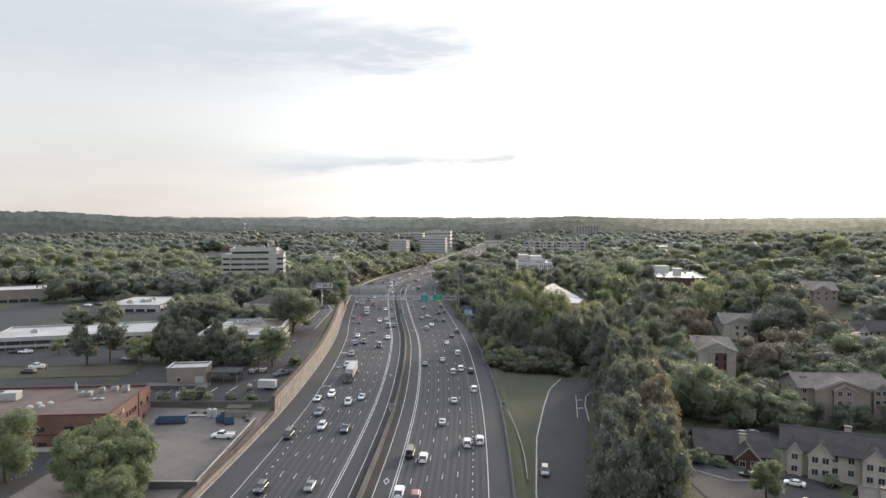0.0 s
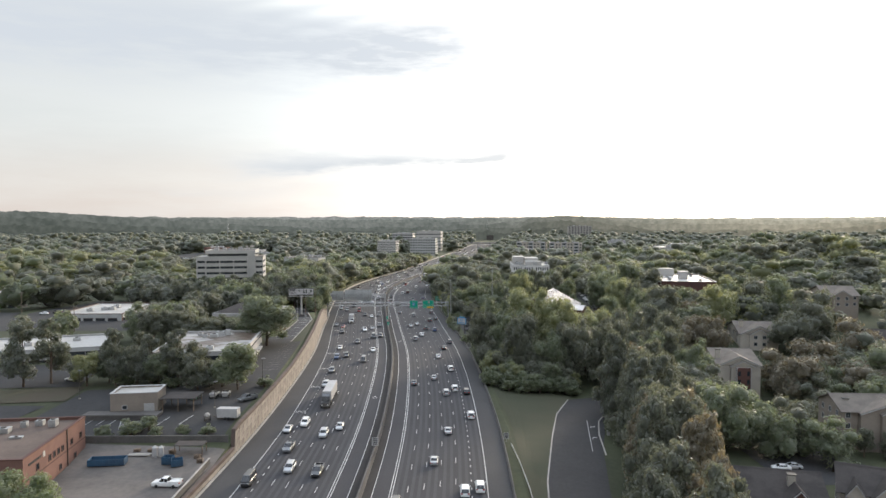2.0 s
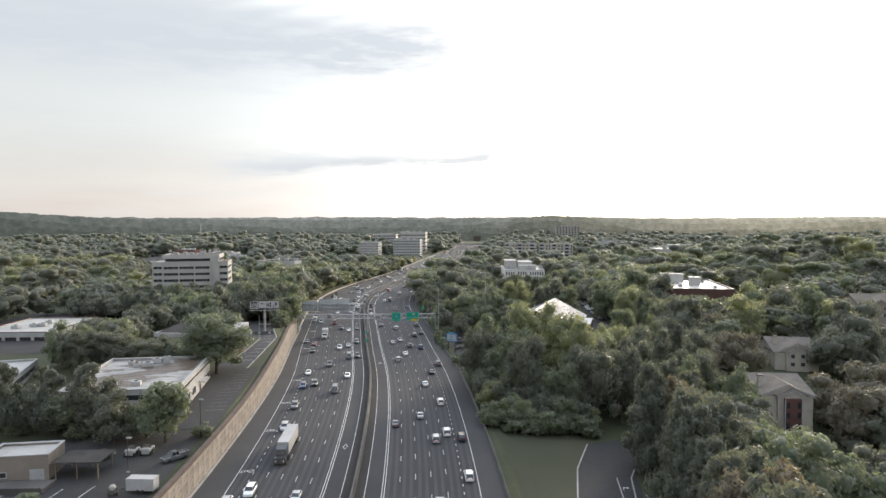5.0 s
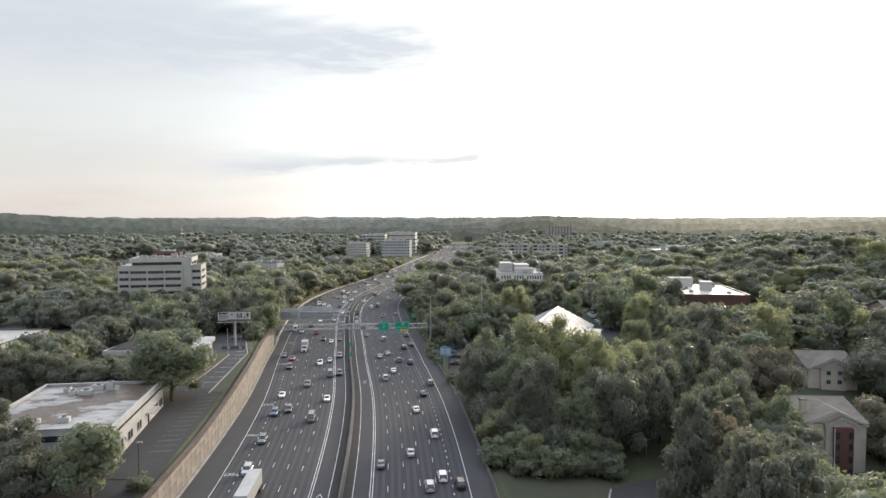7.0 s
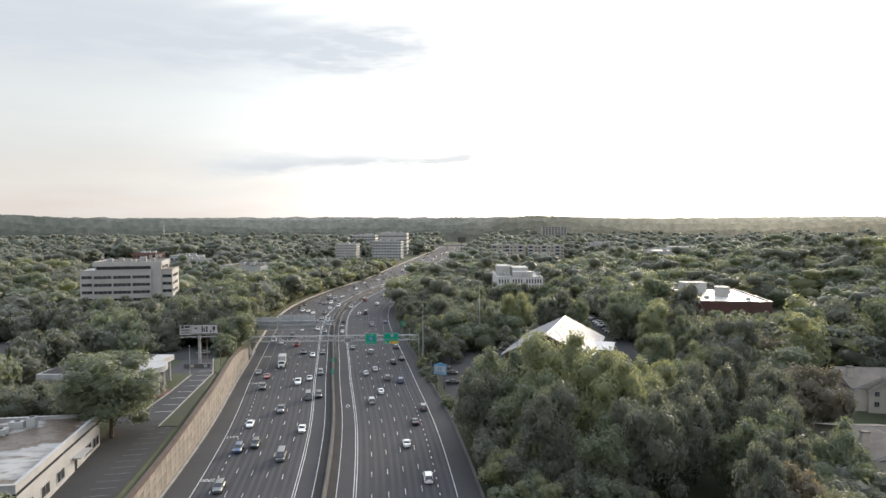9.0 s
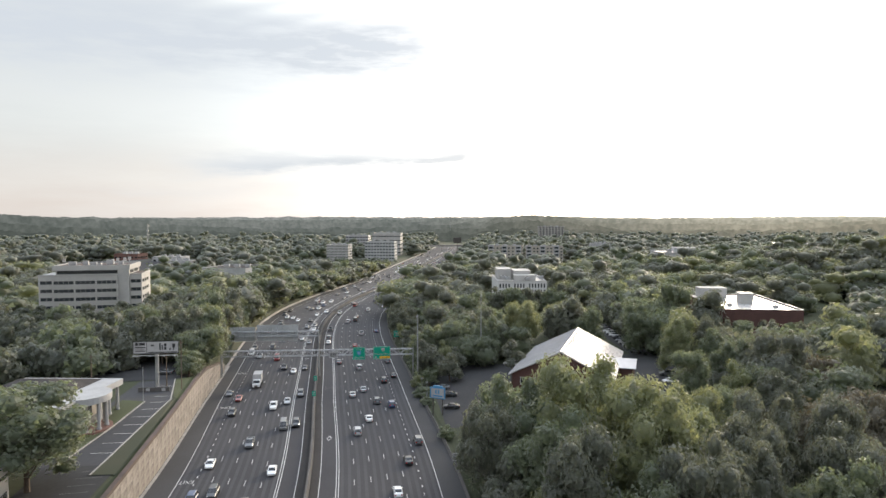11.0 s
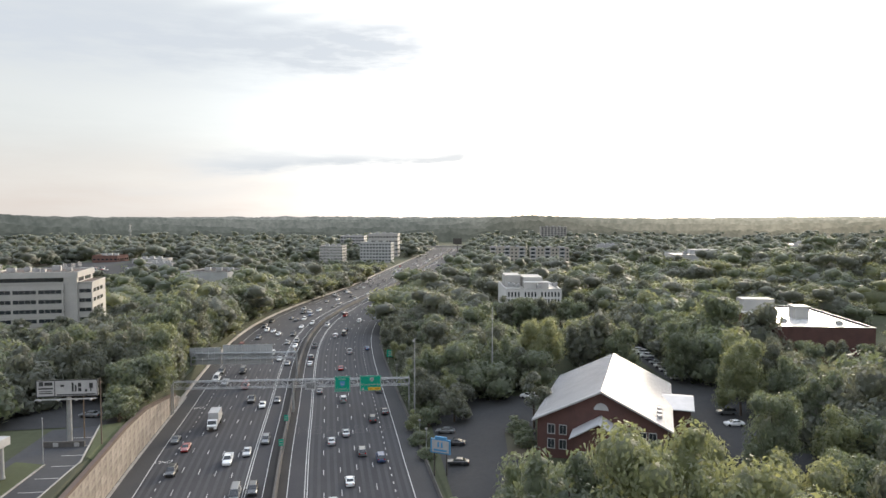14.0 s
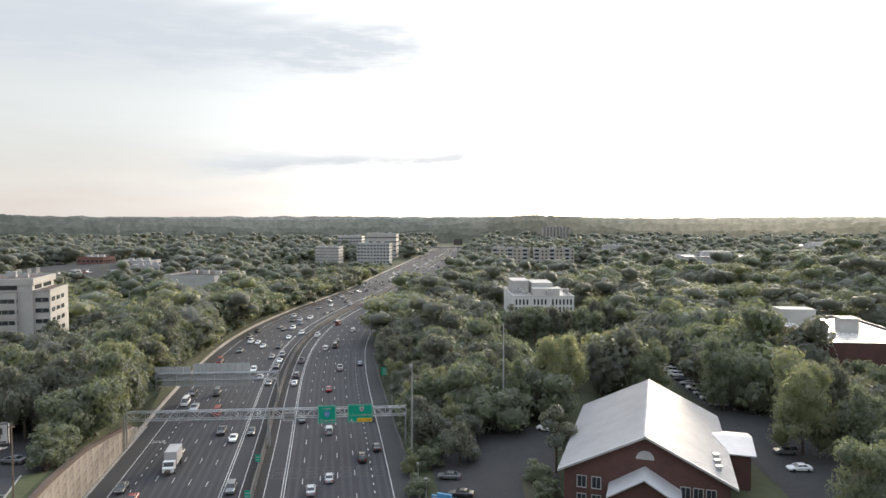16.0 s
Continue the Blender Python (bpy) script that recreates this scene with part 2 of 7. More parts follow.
M_SHINGLE = surface("grey_shingle", (0.078, 0.070, 0.066), (0.052, 0.048, 0.046), 0.95, 3.0, 0.3, 0.4, spec=0.12)
M_SHINGLETAN = surface("tan_shingle", (0.165, 0.145, 0.125), (0.115, 0.10, 0.088), 0.9, 3.0, 0.3, 0.4)


def ponded_roof():
    """White roofing with brown tide marks where water has stood."""
    m = bpy.data.materials.new("ponded_white_roof")
    m.use_nodes = True
    n = Nodes(m.node_tree)
    at = n.add("ShaderNodeTexCoord").outputs["Object"]
    stretch = n.add("ShaderNodeMapping")
    stretch.inputs["Scale"].default_value = (0.7, 1.3, 1.0)
    stretch.inputs["Location"].default_value = (3.1, 1.7, 0.0)
    n.put(stretch.inputs["Vector"], at)
    pond = n.noise(stretch.outputs[0], 0.085, 5.0, 0.62)
    fine = n.noise(at, 1.2, 5.0, 0.6)
    wash = n.noise(stretch.outputs[0], 0.3, 4.0, 0.6)
    col = n.mix(n.step(wash, 0.4, 0.68), (0.34, 0.33, 0.315, 1), (0.21, 0.20, 0.185, 1))
    col = n.mix(n.math("MULTIPLY", n.step(pond, 0.485, 0.53), n.step(fine, 0.2, 0.6, 0.6, 1.0)), col, (0.10, 0.068, 0.046, 1))
    b = n.add("ShaderNodeBsdfPrincipled")
    n.put(b.inputs["Base Color"], col)
    n.put(b.inputs["Roughness"], n.step(pond, 0.5, 0.66, 0.55, 0.3))
    out = n.add("ShaderNodeOutputMaterial")
    n.put(out.inputs[0], b.outputs[0])
    return m


M_ROOFPATCHY = ponded_roof()
M_GLASS = shiny("window_glass", (0.025, 0.03, 0.035), 0.12, 0.0, 0.3)
M_CARGLASS = shiny("car_glass", (0.015, 0.017, 0.02), 0.12, 0.0, 0.5)
M_TYRE = surface("tyre_rubber", (0.02, 0.02, 0.02), (0.03, 0.03, 0.03), 0.85, 6.0, 1.0, 0.1)
M_CHROME = shiny("headlight", (0.75, 0.75, 0.72), 0.15, 0.2, 0.8)
M_TAIL = shiny("taillight", (0.35, 0.01, 0.01), 0.2, 0.0, 0.8)
M_BLUE = surface("blue_painted_steel", (0.032, 0.085, 0.15), (0.03, 0.06, 0.10), 0.6, 2.0, 0.4, 0.1)
M_BLUESIGN = surface("blue_sign", (0.07, 0.25, 0.45), (0.06, 0.2, 0.36), 0.5, 2.0, 0.4, 0.0)
M_ORANGE = surface("orange_sign", (0.75, 0.42, 0.03), (0.6, 0.33, 0.03), 0.5, 2.0, 0.4, 0.0)
M_BLACK = surface("black_print", (0.02, 0.02, 0.022), (0.04, 0.04, 0.04), 0.6, 2.0, 0.4, 0.0)
M_WOODPOLE = surface("weathered_wood_pole", (0.20, 0.15, 0.11), (0.12, 0.09, 0.07), 0.9, 4.0, 0.5, 0.3)
M_BARK = surface("bark", (0.11, 0.08, 0.06), (0.06, 0.045, 0.035), 0.95, 5.0, 0.6, 0.5)
M_LEAF = foliage("broad_leaves", (0.090, 0.111, 0.068), (0.124, 0.146, 0.084), 0.5)
M_LEAFLIGHT = foliage("pale_leaves", (0.148, 0.167, 0.085), (0.196, 0.203, 0.102), 0.5)
M_FRESH = foliage("fresh_leaves", (0.098, 0.128, 0.060), (0.138, 0.166, 0.074), 0.5)
M_LEAFDARK = foliage("dark_leaves", (0.080, 0.088, 0.066), (0.105, 0.112, 0.080), 0.5)
M_PINE = foliage("pine_needles", (0.064, 0.073, 0.056), (0.080, 0.090, 0.064), 0.45)
M_RUST = foliage("reddish_leaves", (0.115, 0.098, 0.066), (0.14, 0.116, 0.076), 0.45)
# far trees: haze mixed into the leaf colour, paler and greyer
M_LEAFHAZE = foliage("haze_tinted_leaves", (0.112, 0.127, 0.098), (0.146, 0.158, 0.120), 0.5)


# ---- building helpers ----
def part(name, bm, material, parent=None, label="", smooth=False):
    """Links a bmesh as one mesh object under a thing or a part."""
    me = bpy.data.meshes.new(name)
    bm.to_mesh(me)
    bm.free()
    me.materials.append(material)
    if smooth:
        me.polygons.foreach_set("use_smooth", [True] * len(me.polygons))
    ob = new(name, me)
    ob.parent = parent
    if label:
        ob["label"] = label
    return ob


def thing(name, m, label, category, group="", kind=""):
    ob = new(name)
    ob.empty_display_size = 0.5
    ob.matrix_basis = m
    return tagged(ob, label, category, group, kind)


def box(bm, x0, x1, y0, y1, z0, z1):
    v = [bm.verts.new((x, y, z)) for z in (z0, z1) for y in (y0, y1) for x in (x0, x1)]
    for f in ((0, 2, 3, 1), (4, 5, 7, 6), (0, 1, 5, 4), (2, 6, 7, 3), (0, 4, 6, 2), (1, 3, 7, 5)):
        bm.faces.new([v[i] for i in f])
    return v


def boxes(*dims):
    bm = bmesh.new()
    for d in dims:
        box(bm, *d)
    return bm


def prism(bm, outline, axis_from, axis_to, axis="y"):
    """An outline in two coordinates, drawn out along the third."""
    def at(p, s):
        return {"y": (p[0], s, p[1]), "x": (s, p[0], p[1]), "z": (p[0], p[1], s)}[axis]
    a = [bm.verts.new(at(p, axis_from)) for p in outline]
    b = [bm.verts.new(at(p, axis_to)) for p in outline]
    bm.faces.new(a)
    bm.faces.new(b[::-1])
    for i in range(len(outline)):
        j = (i + 1) % len(outline)
        bm.faces.new((a[i], b[i], b[j], a[j]))
    bmesh.ops.recalc_face_normals(bm, faces=bm.faces)
    return bm


def tube(bm, p, q, r0, r1=None, sides=8):
    p, q = Vector(p), Vector(q)
    r1 = r0 if r1 is None else r1
    turn = (q - p).to_track_quat("Z", "Y").to_matrix()
    rings = []
    for c, r in ((p, r0), (q, r1)):
        rings.append([bm.verts.new(c + turn @ Vector((r * math.cos(a), r * math.sin(a), 0))) for a in (2 * math.pi * i / sides for i in range(sides))])
    for i in range(sides):
        j = (i + 1) % sides
        bm.faces.new((rings[0][i], rings[0][j], rings[1][j], rings[1][i]))
    bm.faces.new(rings[0][::-1])
    bm.faces.new(rings[1])
    return bm


# ---- the lie of the land ----
MED_Y = [-250, 0, 130, 160, 202, 228, 302, 363, 392, 430, 468, 514, 560, 590, 640, 710, 830, 953, 1190, 1500, 5000]
MED_X = [-40, -24, -16.3, -14.9, -13.9, -14.1, -17.1, -23.0, -25.6, -29.2, -32.3, -34.0, -31.6, -27.5, -17.8, -1.1, 20, 41.2, 82, 128, 640]


def smooth_table(ys, xs):
    """Gentle curve through a table (cubic pieces with averaged slopes)."""
    ys, xs = np.array(ys, float), np.array(xs, float)
    slope = np.gradient(xs, ys)

    def f(y):
        y = np.asarray(y, float)
        i = np.clip(np.searchsorted(ys, y) - 1, 0, len(ys) - 2)
        h = ys[i + 1] - ys[i]
        s = np.clip((y - ys[i]) / h, 0, 1)
        return (2 * s**3 - 3 * s**2 + 1) * xs[i] + (s**3 - 2 * s**2 + s) * h * slope[i] + (3 * s**2 - 2 * s**3) * xs[i + 1] + (s**3 - s**2) * h * slope[i + 1]
    return f


median_x = smooth_table(MED_Y, MED_X)
LEFT_EDGE = -32.4                                  # the wall's and barriers' offsets from the median
RIGHT_EDGE = 31.2


def edge_r(y):
    return np.interp(y, [100, 250, 360, 480], [30.2, 31.0, 32.2, 32.0])


def crest(y):
    """Height of the retaining wall on the left of the road."""
    return np.interp(y, [-250, 183, 184, 250, 270, 300, 335, 352, 368, 385, 397, 406, 700], [1.3, 1.3, 5.7, 5.9, 6.6, 8.0, 8.6, 9.0, 8.3, 6.0, 4.0, 1.0, 1.0])


def raw_ground(off, y):
    """Height of the ground at an offset from the median."""
    off, y = np.asarray(off, float), np.asarray(y, float)
    x = off + median_x(y)
    o = np.abs(off)
    left = np.interp(y, [-250, 170, 195, 222, 240, 290, 330, 372, 420, 520, 800], [1.0, 1.2, 4.3, 5.4, 6.2, 7.4, 8.8, 8.4, 5.0, 3.0, 0.0])
    left = left * np.interp(o, [33.1, 34.5, 150, 320], [0.9, 1.0, 0.8, 0.0])
    south = np.interp(off, [33.5, 37, 50, 70, 105, 150, 300], [-0.3, -1.6, -2.6, -5.5, -10, -11, -8])
    north = np.interp(off, [33.5, 37, 50, 75, 110, 300], [0.2, 0.9, 1.8, 3.5, 3.5, 1.0])
    k = np.interp(y, [270, 345], [0.0, 1.0])
    right = south * (1 - k) + north * k
    h = np.where(off < 0, left, right)
    h = h * np.interp(y, [900, 1300], [1, 0])
    wave = np.sin(x * 0.013 + 1.0) * np.cos(y * 0.011) * 2.0
    h = h + wave * np.interp(o, [120, 260], [0, 1])
    h = h + 23 * np.exp(-((x - 340) / 120) ** 2 - ((y - 640) / 150) ** 2) + 12 * np.exp(-((x + 420) / 160) ** 2 - ((y - 520) / 200) ** 2)
    h = h + 9 * np.exp(-((x + 262) / 110) ** 2 - ((y - 905) / 120) ** 2)
    r = np.hypot(x, y - 100)
    bearing = np.arctan2(x, y)
    hill = 20 * np.sin(bearing * 9 + 0.7) + 12 * np.sin(bearing * 23 + 2.0) + 20 * np.interp(bearing, [-0.9, -0.5, -0.3], [1, 1, 0]) + 9 * np.interp(bearing, [0.28, 0.6], [0, 1])
    h = h + np.interp(r, [1200, 2400, 4600], [0, 0.12, 0.3]) * (hill + 22) * np.interp(o, [80, 400], [0.2, 1])
    return np.where((off > -32.9) & (off < 33.0), -0.08, h)


OFFS = np.array([-4600, -3600, -2800, -2000, -1500, -1100, -800, -600, -450, -350, -280, -230, -190, -160, -140, -120, -105, -92, -80, -70, -62, -55, -49, -44, -40, -36.5, -34.5, -33.1, -32.85,
                 0, 32.95, 33.5, 35, 37, 40, 44, 48, 52, 57, 63, 70, 78, 87, 97, 108, 120, 135, 150, 170, 195, 230, 280, 350, 450, 600, 800, 1100, 1500, 2000, 2800, 3600, 4600])
ROWS_Y = np.concatenate([np.arange(-250, 560, 8.0), np.arange(560, 1000, 20.0), np.arange(1000, 2000, 100.0), np.arange(2000, 4900, 300.0)])
GRID_Z = raw_ground(OFFS[None, :], ROWS_Y[:, None])


def ground(x, y):
    """Height of the sheet of ground at a place."""
    x, y = np.asarray(x, float), np.asarray(y, float)
    off = x - median_x(y)
    i = np.clip(np.searchsorted(ROWS_Y, y) - 1, 0, len(ROWS_Y) - 2)
    j = np.clip(np.searchsorted(OFFS, off) - 1, 0, len(OFFS) - 2)
    s = np.clip((y - ROWS_Y[i]) / (ROWS_Y[i + 1] - ROWS_Y[i]), 0, 1)
    t = np.clip((off - OFFS[j]) / (OFFS[j + 1] - OFFS[j]), 0, 1)
    return (GRID_Z[i, j] * (1 - t) + GRID_Z[i, j + 1] * t) * (1 - s) + (GRID_Z[i + 1, j] * (1 - t) + GRID_Z[i + 1, j + 1] * t) * s


def gz(x, y):
    return float(ground(x, y))


def raw_mesh(name, verts, faces, material, parent=None, smooth=False):
    me = bpy.data.meshes.new(name)
    me.from_pydata(verts, [], faces)
    me.materials.append(material)
    if smooth:
        me.polygons.foreach_set("use_smooth", [True] * len(me.polygons))
    ob = new(name, me)
    ob.parent = parent
    return ob


def lattice(rows, cols):
    return [(r * cols + c, r * cols + c + 1, (r + 1) * cols + c + 1, (r + 1) * cols + c) for r in range(rows - 1) for c in range(cols - 1)]


gx = OFFS[None, :] + median_x(ROWS_Y)[:, None]
gv = np.stack([gx, np.repeat(ROWS_Y[:, None], len(OFFS), 1), GRID_Z], -1).reshape(-1, 3)
tagged(raw_mesh("ground", gv.tolist(), lattice(len(ROWS_Y), len(OFFS)), M_EARTH, smooth=False), "dark leaf-littered woodland ground with grass", "ground", kind="structure")


def ribbon(name, o0, o1, y0, y1, z, material, step=6.0, label="", category="", parent=None, kind="structure", cols=2):
    """A strip along the road between two offsets (numbers or functions of y)."""
    ys = np.arange(y0, y1 + step, step)
    a = o0(ys) if callable(o0) else np.full(len(ys), o0)
    b = o1(ys) if callable(o1) else np.full(len(ys), o1)
    xs = median_x(ys)[:, None] + a[:, None] + (b - a)[:, None] * np.linspace(0, 1, cols)[None, :]
    zs = z(xs, ys[:, None]) if callable(z) else np.full(xs.shape, z)
    v = np.stack([xs, np.repeat(ys[:, None], cols, 1), zs], -1).reshape(-1, 3)
    ob = raw_mesh(name, v.tolist(), lattice(len(ys), cols), material, parent)
    return tagged(ob, label, category, kind=kind)


def patch(name, corners, material, lift=0.12, n=12, label="", category="pavement", kind="structure", parent=None):
    """A four-cornered piece of paving laid over the ground."""
    a, b, c, d = (np.array(p, float) for p in corners)
    s, t = np.meshgrid(np.linspace(0, 1, n), np.linspace(0, 1, n), indexing="ij")
    p = (a * (1 - s[..., None]) + d * s[..., None]) * (1 - t[..., None]) + (b * (1 - s[..., None]) + c * s[..., None]) * t[..., None]
    v = np.concatenate([p, (ground(p[..., 0], p[..., 1]) + lift)[..., None]], -1).reshape(-1, 3)
    ob = raw_mesh(name, v.tolist(), lattice(n, n), material, parent)
    return tagged(ob, label, category, kind=kind)


def along(y, off, z=0.0):
    """A pose on the road at an offset, facing the way the road runs."""
    x0, x1 = float(median_x(y - 1)), float(median_x(y + 1))
    return pose(float(median_x(y)) + off, y, z, 0, 0, -math.degrees(math.atan2(x1 - x0, 2)))


# ---- the motorway ----
FAR = 1420
tagged(ribbon("road", LEFT_EDGE - 0.3, lambda y: edge_r(y) + 0.3, -250, FAR, 0.0, M_SHOULDER), "wide grey asphalt motorway with two carriageways", "road", kind="structure")


def lane_line(k, side):
    """Offset of the k-th line between the lanes; line 0 is the double one."""
    def f(y):
        outer = np.interp(y, [100, 200, 300, 365, 450], [25.3, 25.4, 26.6, 27.6, 27.8])
        return side * (6.0 + (outer - 6.0) * k / 6.0)
    return f


for side in (-1, 1):
    ribbon("road_lanes", lane_line(0, side), lane_line(6, side), -250, FAR, 0.012, M_ASPHALT, label="dark worn asphalt of the traffic lanes", category="road")
    ribbon("road_lanes", (lambda s: lambda y: np.full(len(y), s * 2.3))(side), lane_line(0, side), -250, FAR, 0.012, M_ASPHALT, label="dark asphalt of the inner lane", category="road")


def solid_line(off, width, y0, y1, material=M_PAINT):
    f = off if callable(off) else (lambda y: np.full(len(y), off))
    ribbon("road_marking", lambda y: f(y) - width / 2, lambda y: f(y) + width / 2, y0, y1, 0.02, material, label="painted solid line on the road", category="road marking")


for side in (-1, 1):
    for d in (-0.25, 0.25):
        solid_line((lambda s, d: lambda y: lane_line(0, s)(y) + d)(side, d), 0.18, -100, FAR)
    solid_line(lane_line(6, side), 0.19, -100, FAR)
    solid_line(side * 2.35, 0.15, -100, FAR, M_PAINT)


def dashes(side, k, length, cycle, width, phase):
    v, f = [], []
    off = lane_line(k, side)
    for y in np.arange(-60 + phase, 1100, cycle):
        a, b = float(off(y)), float(off(y + length))
        xa, xb = float(median_x(y)) + a, float(median_x(y + length)) + b
        i = len(v)
        v += [(xa - width / 2, y, 0.022), (xa + width / 2, y, 0.022), (xb + width / 2, y + length, 0.022), (xb - width / 2, y + length, 0.022)]
        f.append((i, i + 1, i + 2, i + 3))
    tagged(raw_mesh("lane_dashes", v, f, M_PAINT), "row of white painted lane dashes", "road marking", kind="stuff")


for side in (-1, 1):
    for k in range(1, 5):
        dashes(side, k, 3.05, 12.2, 0.14, 1.3 * k)
    dashes(side, 5, 1.2, 4.1, 0.2, 0.5)

# darker wheel tracks
for side in (-1, 1):
    for k in range(6):
        for q in (0.28, 0.72):
            f = lambda y, s=side, k=k, q=q: lane_line(k, s)(y) * (1 - q) + lane_line(k + 1, s)(y) * q
            ribbon("wheel_track", (lambda f: lambda y: f(y) - 0.33)(f), (lambda f: lambda y: f(y) + 0.33)(f), -100, 900, 0.016, M_LOT_DARK, label="dark worn wheel track in the asphalt", category="road")


def barrier_profile(bm, y0, y1, off, height, material_step=8.0, foot=0.4, top=0.12):
    ys = np.arange(y0, y1 + 0.1, material_step)
    prev = None
    for y in ys:
        x = float(median_x(y)) + (float(off(y)) if callable(off) else off)
        ring = [bm.verts.new((x + dx, y, z)) for dx, z in ((-foot, 0), (-foot, 0.12), (-top - 0.05, 0.4), (-top, height), (top, height), (top + 0.05, 0.4), (foot, 0.12), (foot, 0))]
        if prev:
            for i in range(7):
                bm.faces.new((prev[i], prev[i + 1], ring[i + 1], ring[i]))
        else:
            bm.faces.new(ring)
        prev = ring
    bm.faces.new(prev[::-1])
    bmesh.ops.recalc_face_normals(bm, faces=bm.faces)
    return bm


tagged(part("median_barrier", barrier_profile(bmesh.new(), -250, 1500, 0.0, 1.25, 6.0, 0.45, 0.2), M_BARRIER), "grey stained concrete median barrier", "barrier", kind="structure")
tagged(part("side_barrier", barrier_profile(bmesh.new(), -250, 640, edge_r, 0.85, 6.0, 0.3, 0.1), M_BARRIER), "low stained grey concrete barrier along the shoulder", "barrier", kind="structure")
tagged(part("side_barrier", barrier_profile(bmesh.new(), 400, 1500, LEFT_EDGE, 1.0, 6.0, 0.3, 0.12), M_CONCRETE), "pale concrete barrier along the shoulder", "barrier", kind="structure")
for side, o0, o1 in ((-1, -2.2, -0.46), (1, 0.46, 2.2)):
    ribbon("median_shoulder", o0, o1, -250, FAR, 0.013, M_MEDIAN, label="dark dirty strip beside the median barrier", category="road")

# retaining wall: body, coping and face panels
wall = thing("wall_left", pose(0, 0, 0), "beige concrete panel retaining wall with a rusty brown coping", "wall", kind="structure")
bm = bmesh.new()
prev = None
for y in np.concatenate([np.arange(-250, 183, 7.0), [183.0, 183.9], np.arange(188, 406, 6.0)]):
    x, h = float(median_x(y)) + LEFT_EDGE, float(crest(y))
    ring = [bm.verts.new((x + dx, y, z)) for dx, z in ((0, -0.3), (0, h), (-0.6, h), (-0.6, -0.3))]
    if prev:
        for i in range(3):
            bm.faces.new((prev[i], prev[i + 1], ring[i + 1], ring[i]))
    else:
        bm.faces.new(ring)
    prev = ring
bm.faces.new(prev[::-1])
bmesh.ops.recalc_face_normals(bm, faces=bm.faces)
part("wall_core", bm, M_CONCRETE, wall)
bm = bmesh.new()
prev = None
for y in np.concatenate([np.arange(-250, 183, 7.0), [183.0, 183.9], np.arange(188, 400, 6.0)]):
    x, h = float(median_x(y)) + LEFT_EDGE, float(crest(y))
    ring = [bm.verts.new((x + dx, y, h + z)) for dx, z in ((0.16, -0.25), (0.16, 0.45), (-0.75, 0.45), (-0.75, -0.25))]
    if prev:
        for i in range(4):
            bm.faces.new((prev[i], prev[(i + 1) % 4], ring[(i + 1) % 4], ring[i]))
    else:
        bm.faces.new(ring)
    prev = ring
bm.faces.new(prev[::-1])
bmesh.ops.recalc_face_normals(bm, faces=bm.faces)
part("coping", bm, M_COPING, wall, "rusty brown coping")
# gutter strip at the foot of the wall
ribbon("gutter", LEFT_EDGE + 0.2, LEFT_EDGE + 0.9, -250, 410, 0.03, M_CONCRETE, label="pale concrete gutter at the wall's foot", category="gutter")


# ---- building helpers ----
MESHES = {}


def shared(key, build, material):
    """One mesh for all alike pieces."""
    if key not in MESHES:
        bm = build()
        me = bpy.data.meshes.new(key[0])
        bm.to_mesh(me)
        bm.free()
        me.materials.append(material)
        MESHES[key] = me
    return MESHES[key]


def piece(name, key, build, material, parent, m):
    ob = new(name, shared(key, build, material))
    ob.parent = parent
    ob.matrix_basis = m
    return ob


SIDES = {"front": 0, "right": 90, "back": 180, "left": -90}


def face(side, w, d, s, z):
    """A place s along one side of a building w by d, seen from outside, at height z."""
    x, y = {"front": (s, 0), "right": (w, s), "back": (w - s, d), "left": (0, d - s)}[side]
    return pose(x, y, z, 0, 0, SIDES[side])


def window(parent, w, d, side, s, z, ww, wh, frame_mat=None, bars=0):
    """One window: dark pane set in a frame that stands proud of the wall."""
    m = face(side, w, d, s, z)
    k = (round(ww, 2), round(wh, 2))
    win = piece("window", ("window", *k), lambda: boxes((-ww / 2, ww / 2, -0.03, 0.1, 0, wh)), M_GLASS, parent, m)
    if frame_mat:
        f = 0.13
        def build():
            bm = boxes((-ww / 2 - f, ww / 2 + f, -0.1, 0.05, wh, wh + f), (-ww / 2 - f, ww / 2 + f, -0.16, 0.05, -f, 0), (-ww / 2 - f, -ww / 2, -0.1, 0.05, 0, wh), (ww / 2, ww / 2 + f, -0.1, 0.05, 0, wh))
            for i in range(bars):
                c = -ww / 2 + ww * (i + 1) / (bars + 1)
                box(bm, c - 0.035, c + 0.035, -0.08, 0.0, 0, wh)
            return bm
        piece("window_frame", ("window_frame", *k, bars, frame_mat.name), build, frame_mat, win, Matrix())
    return win


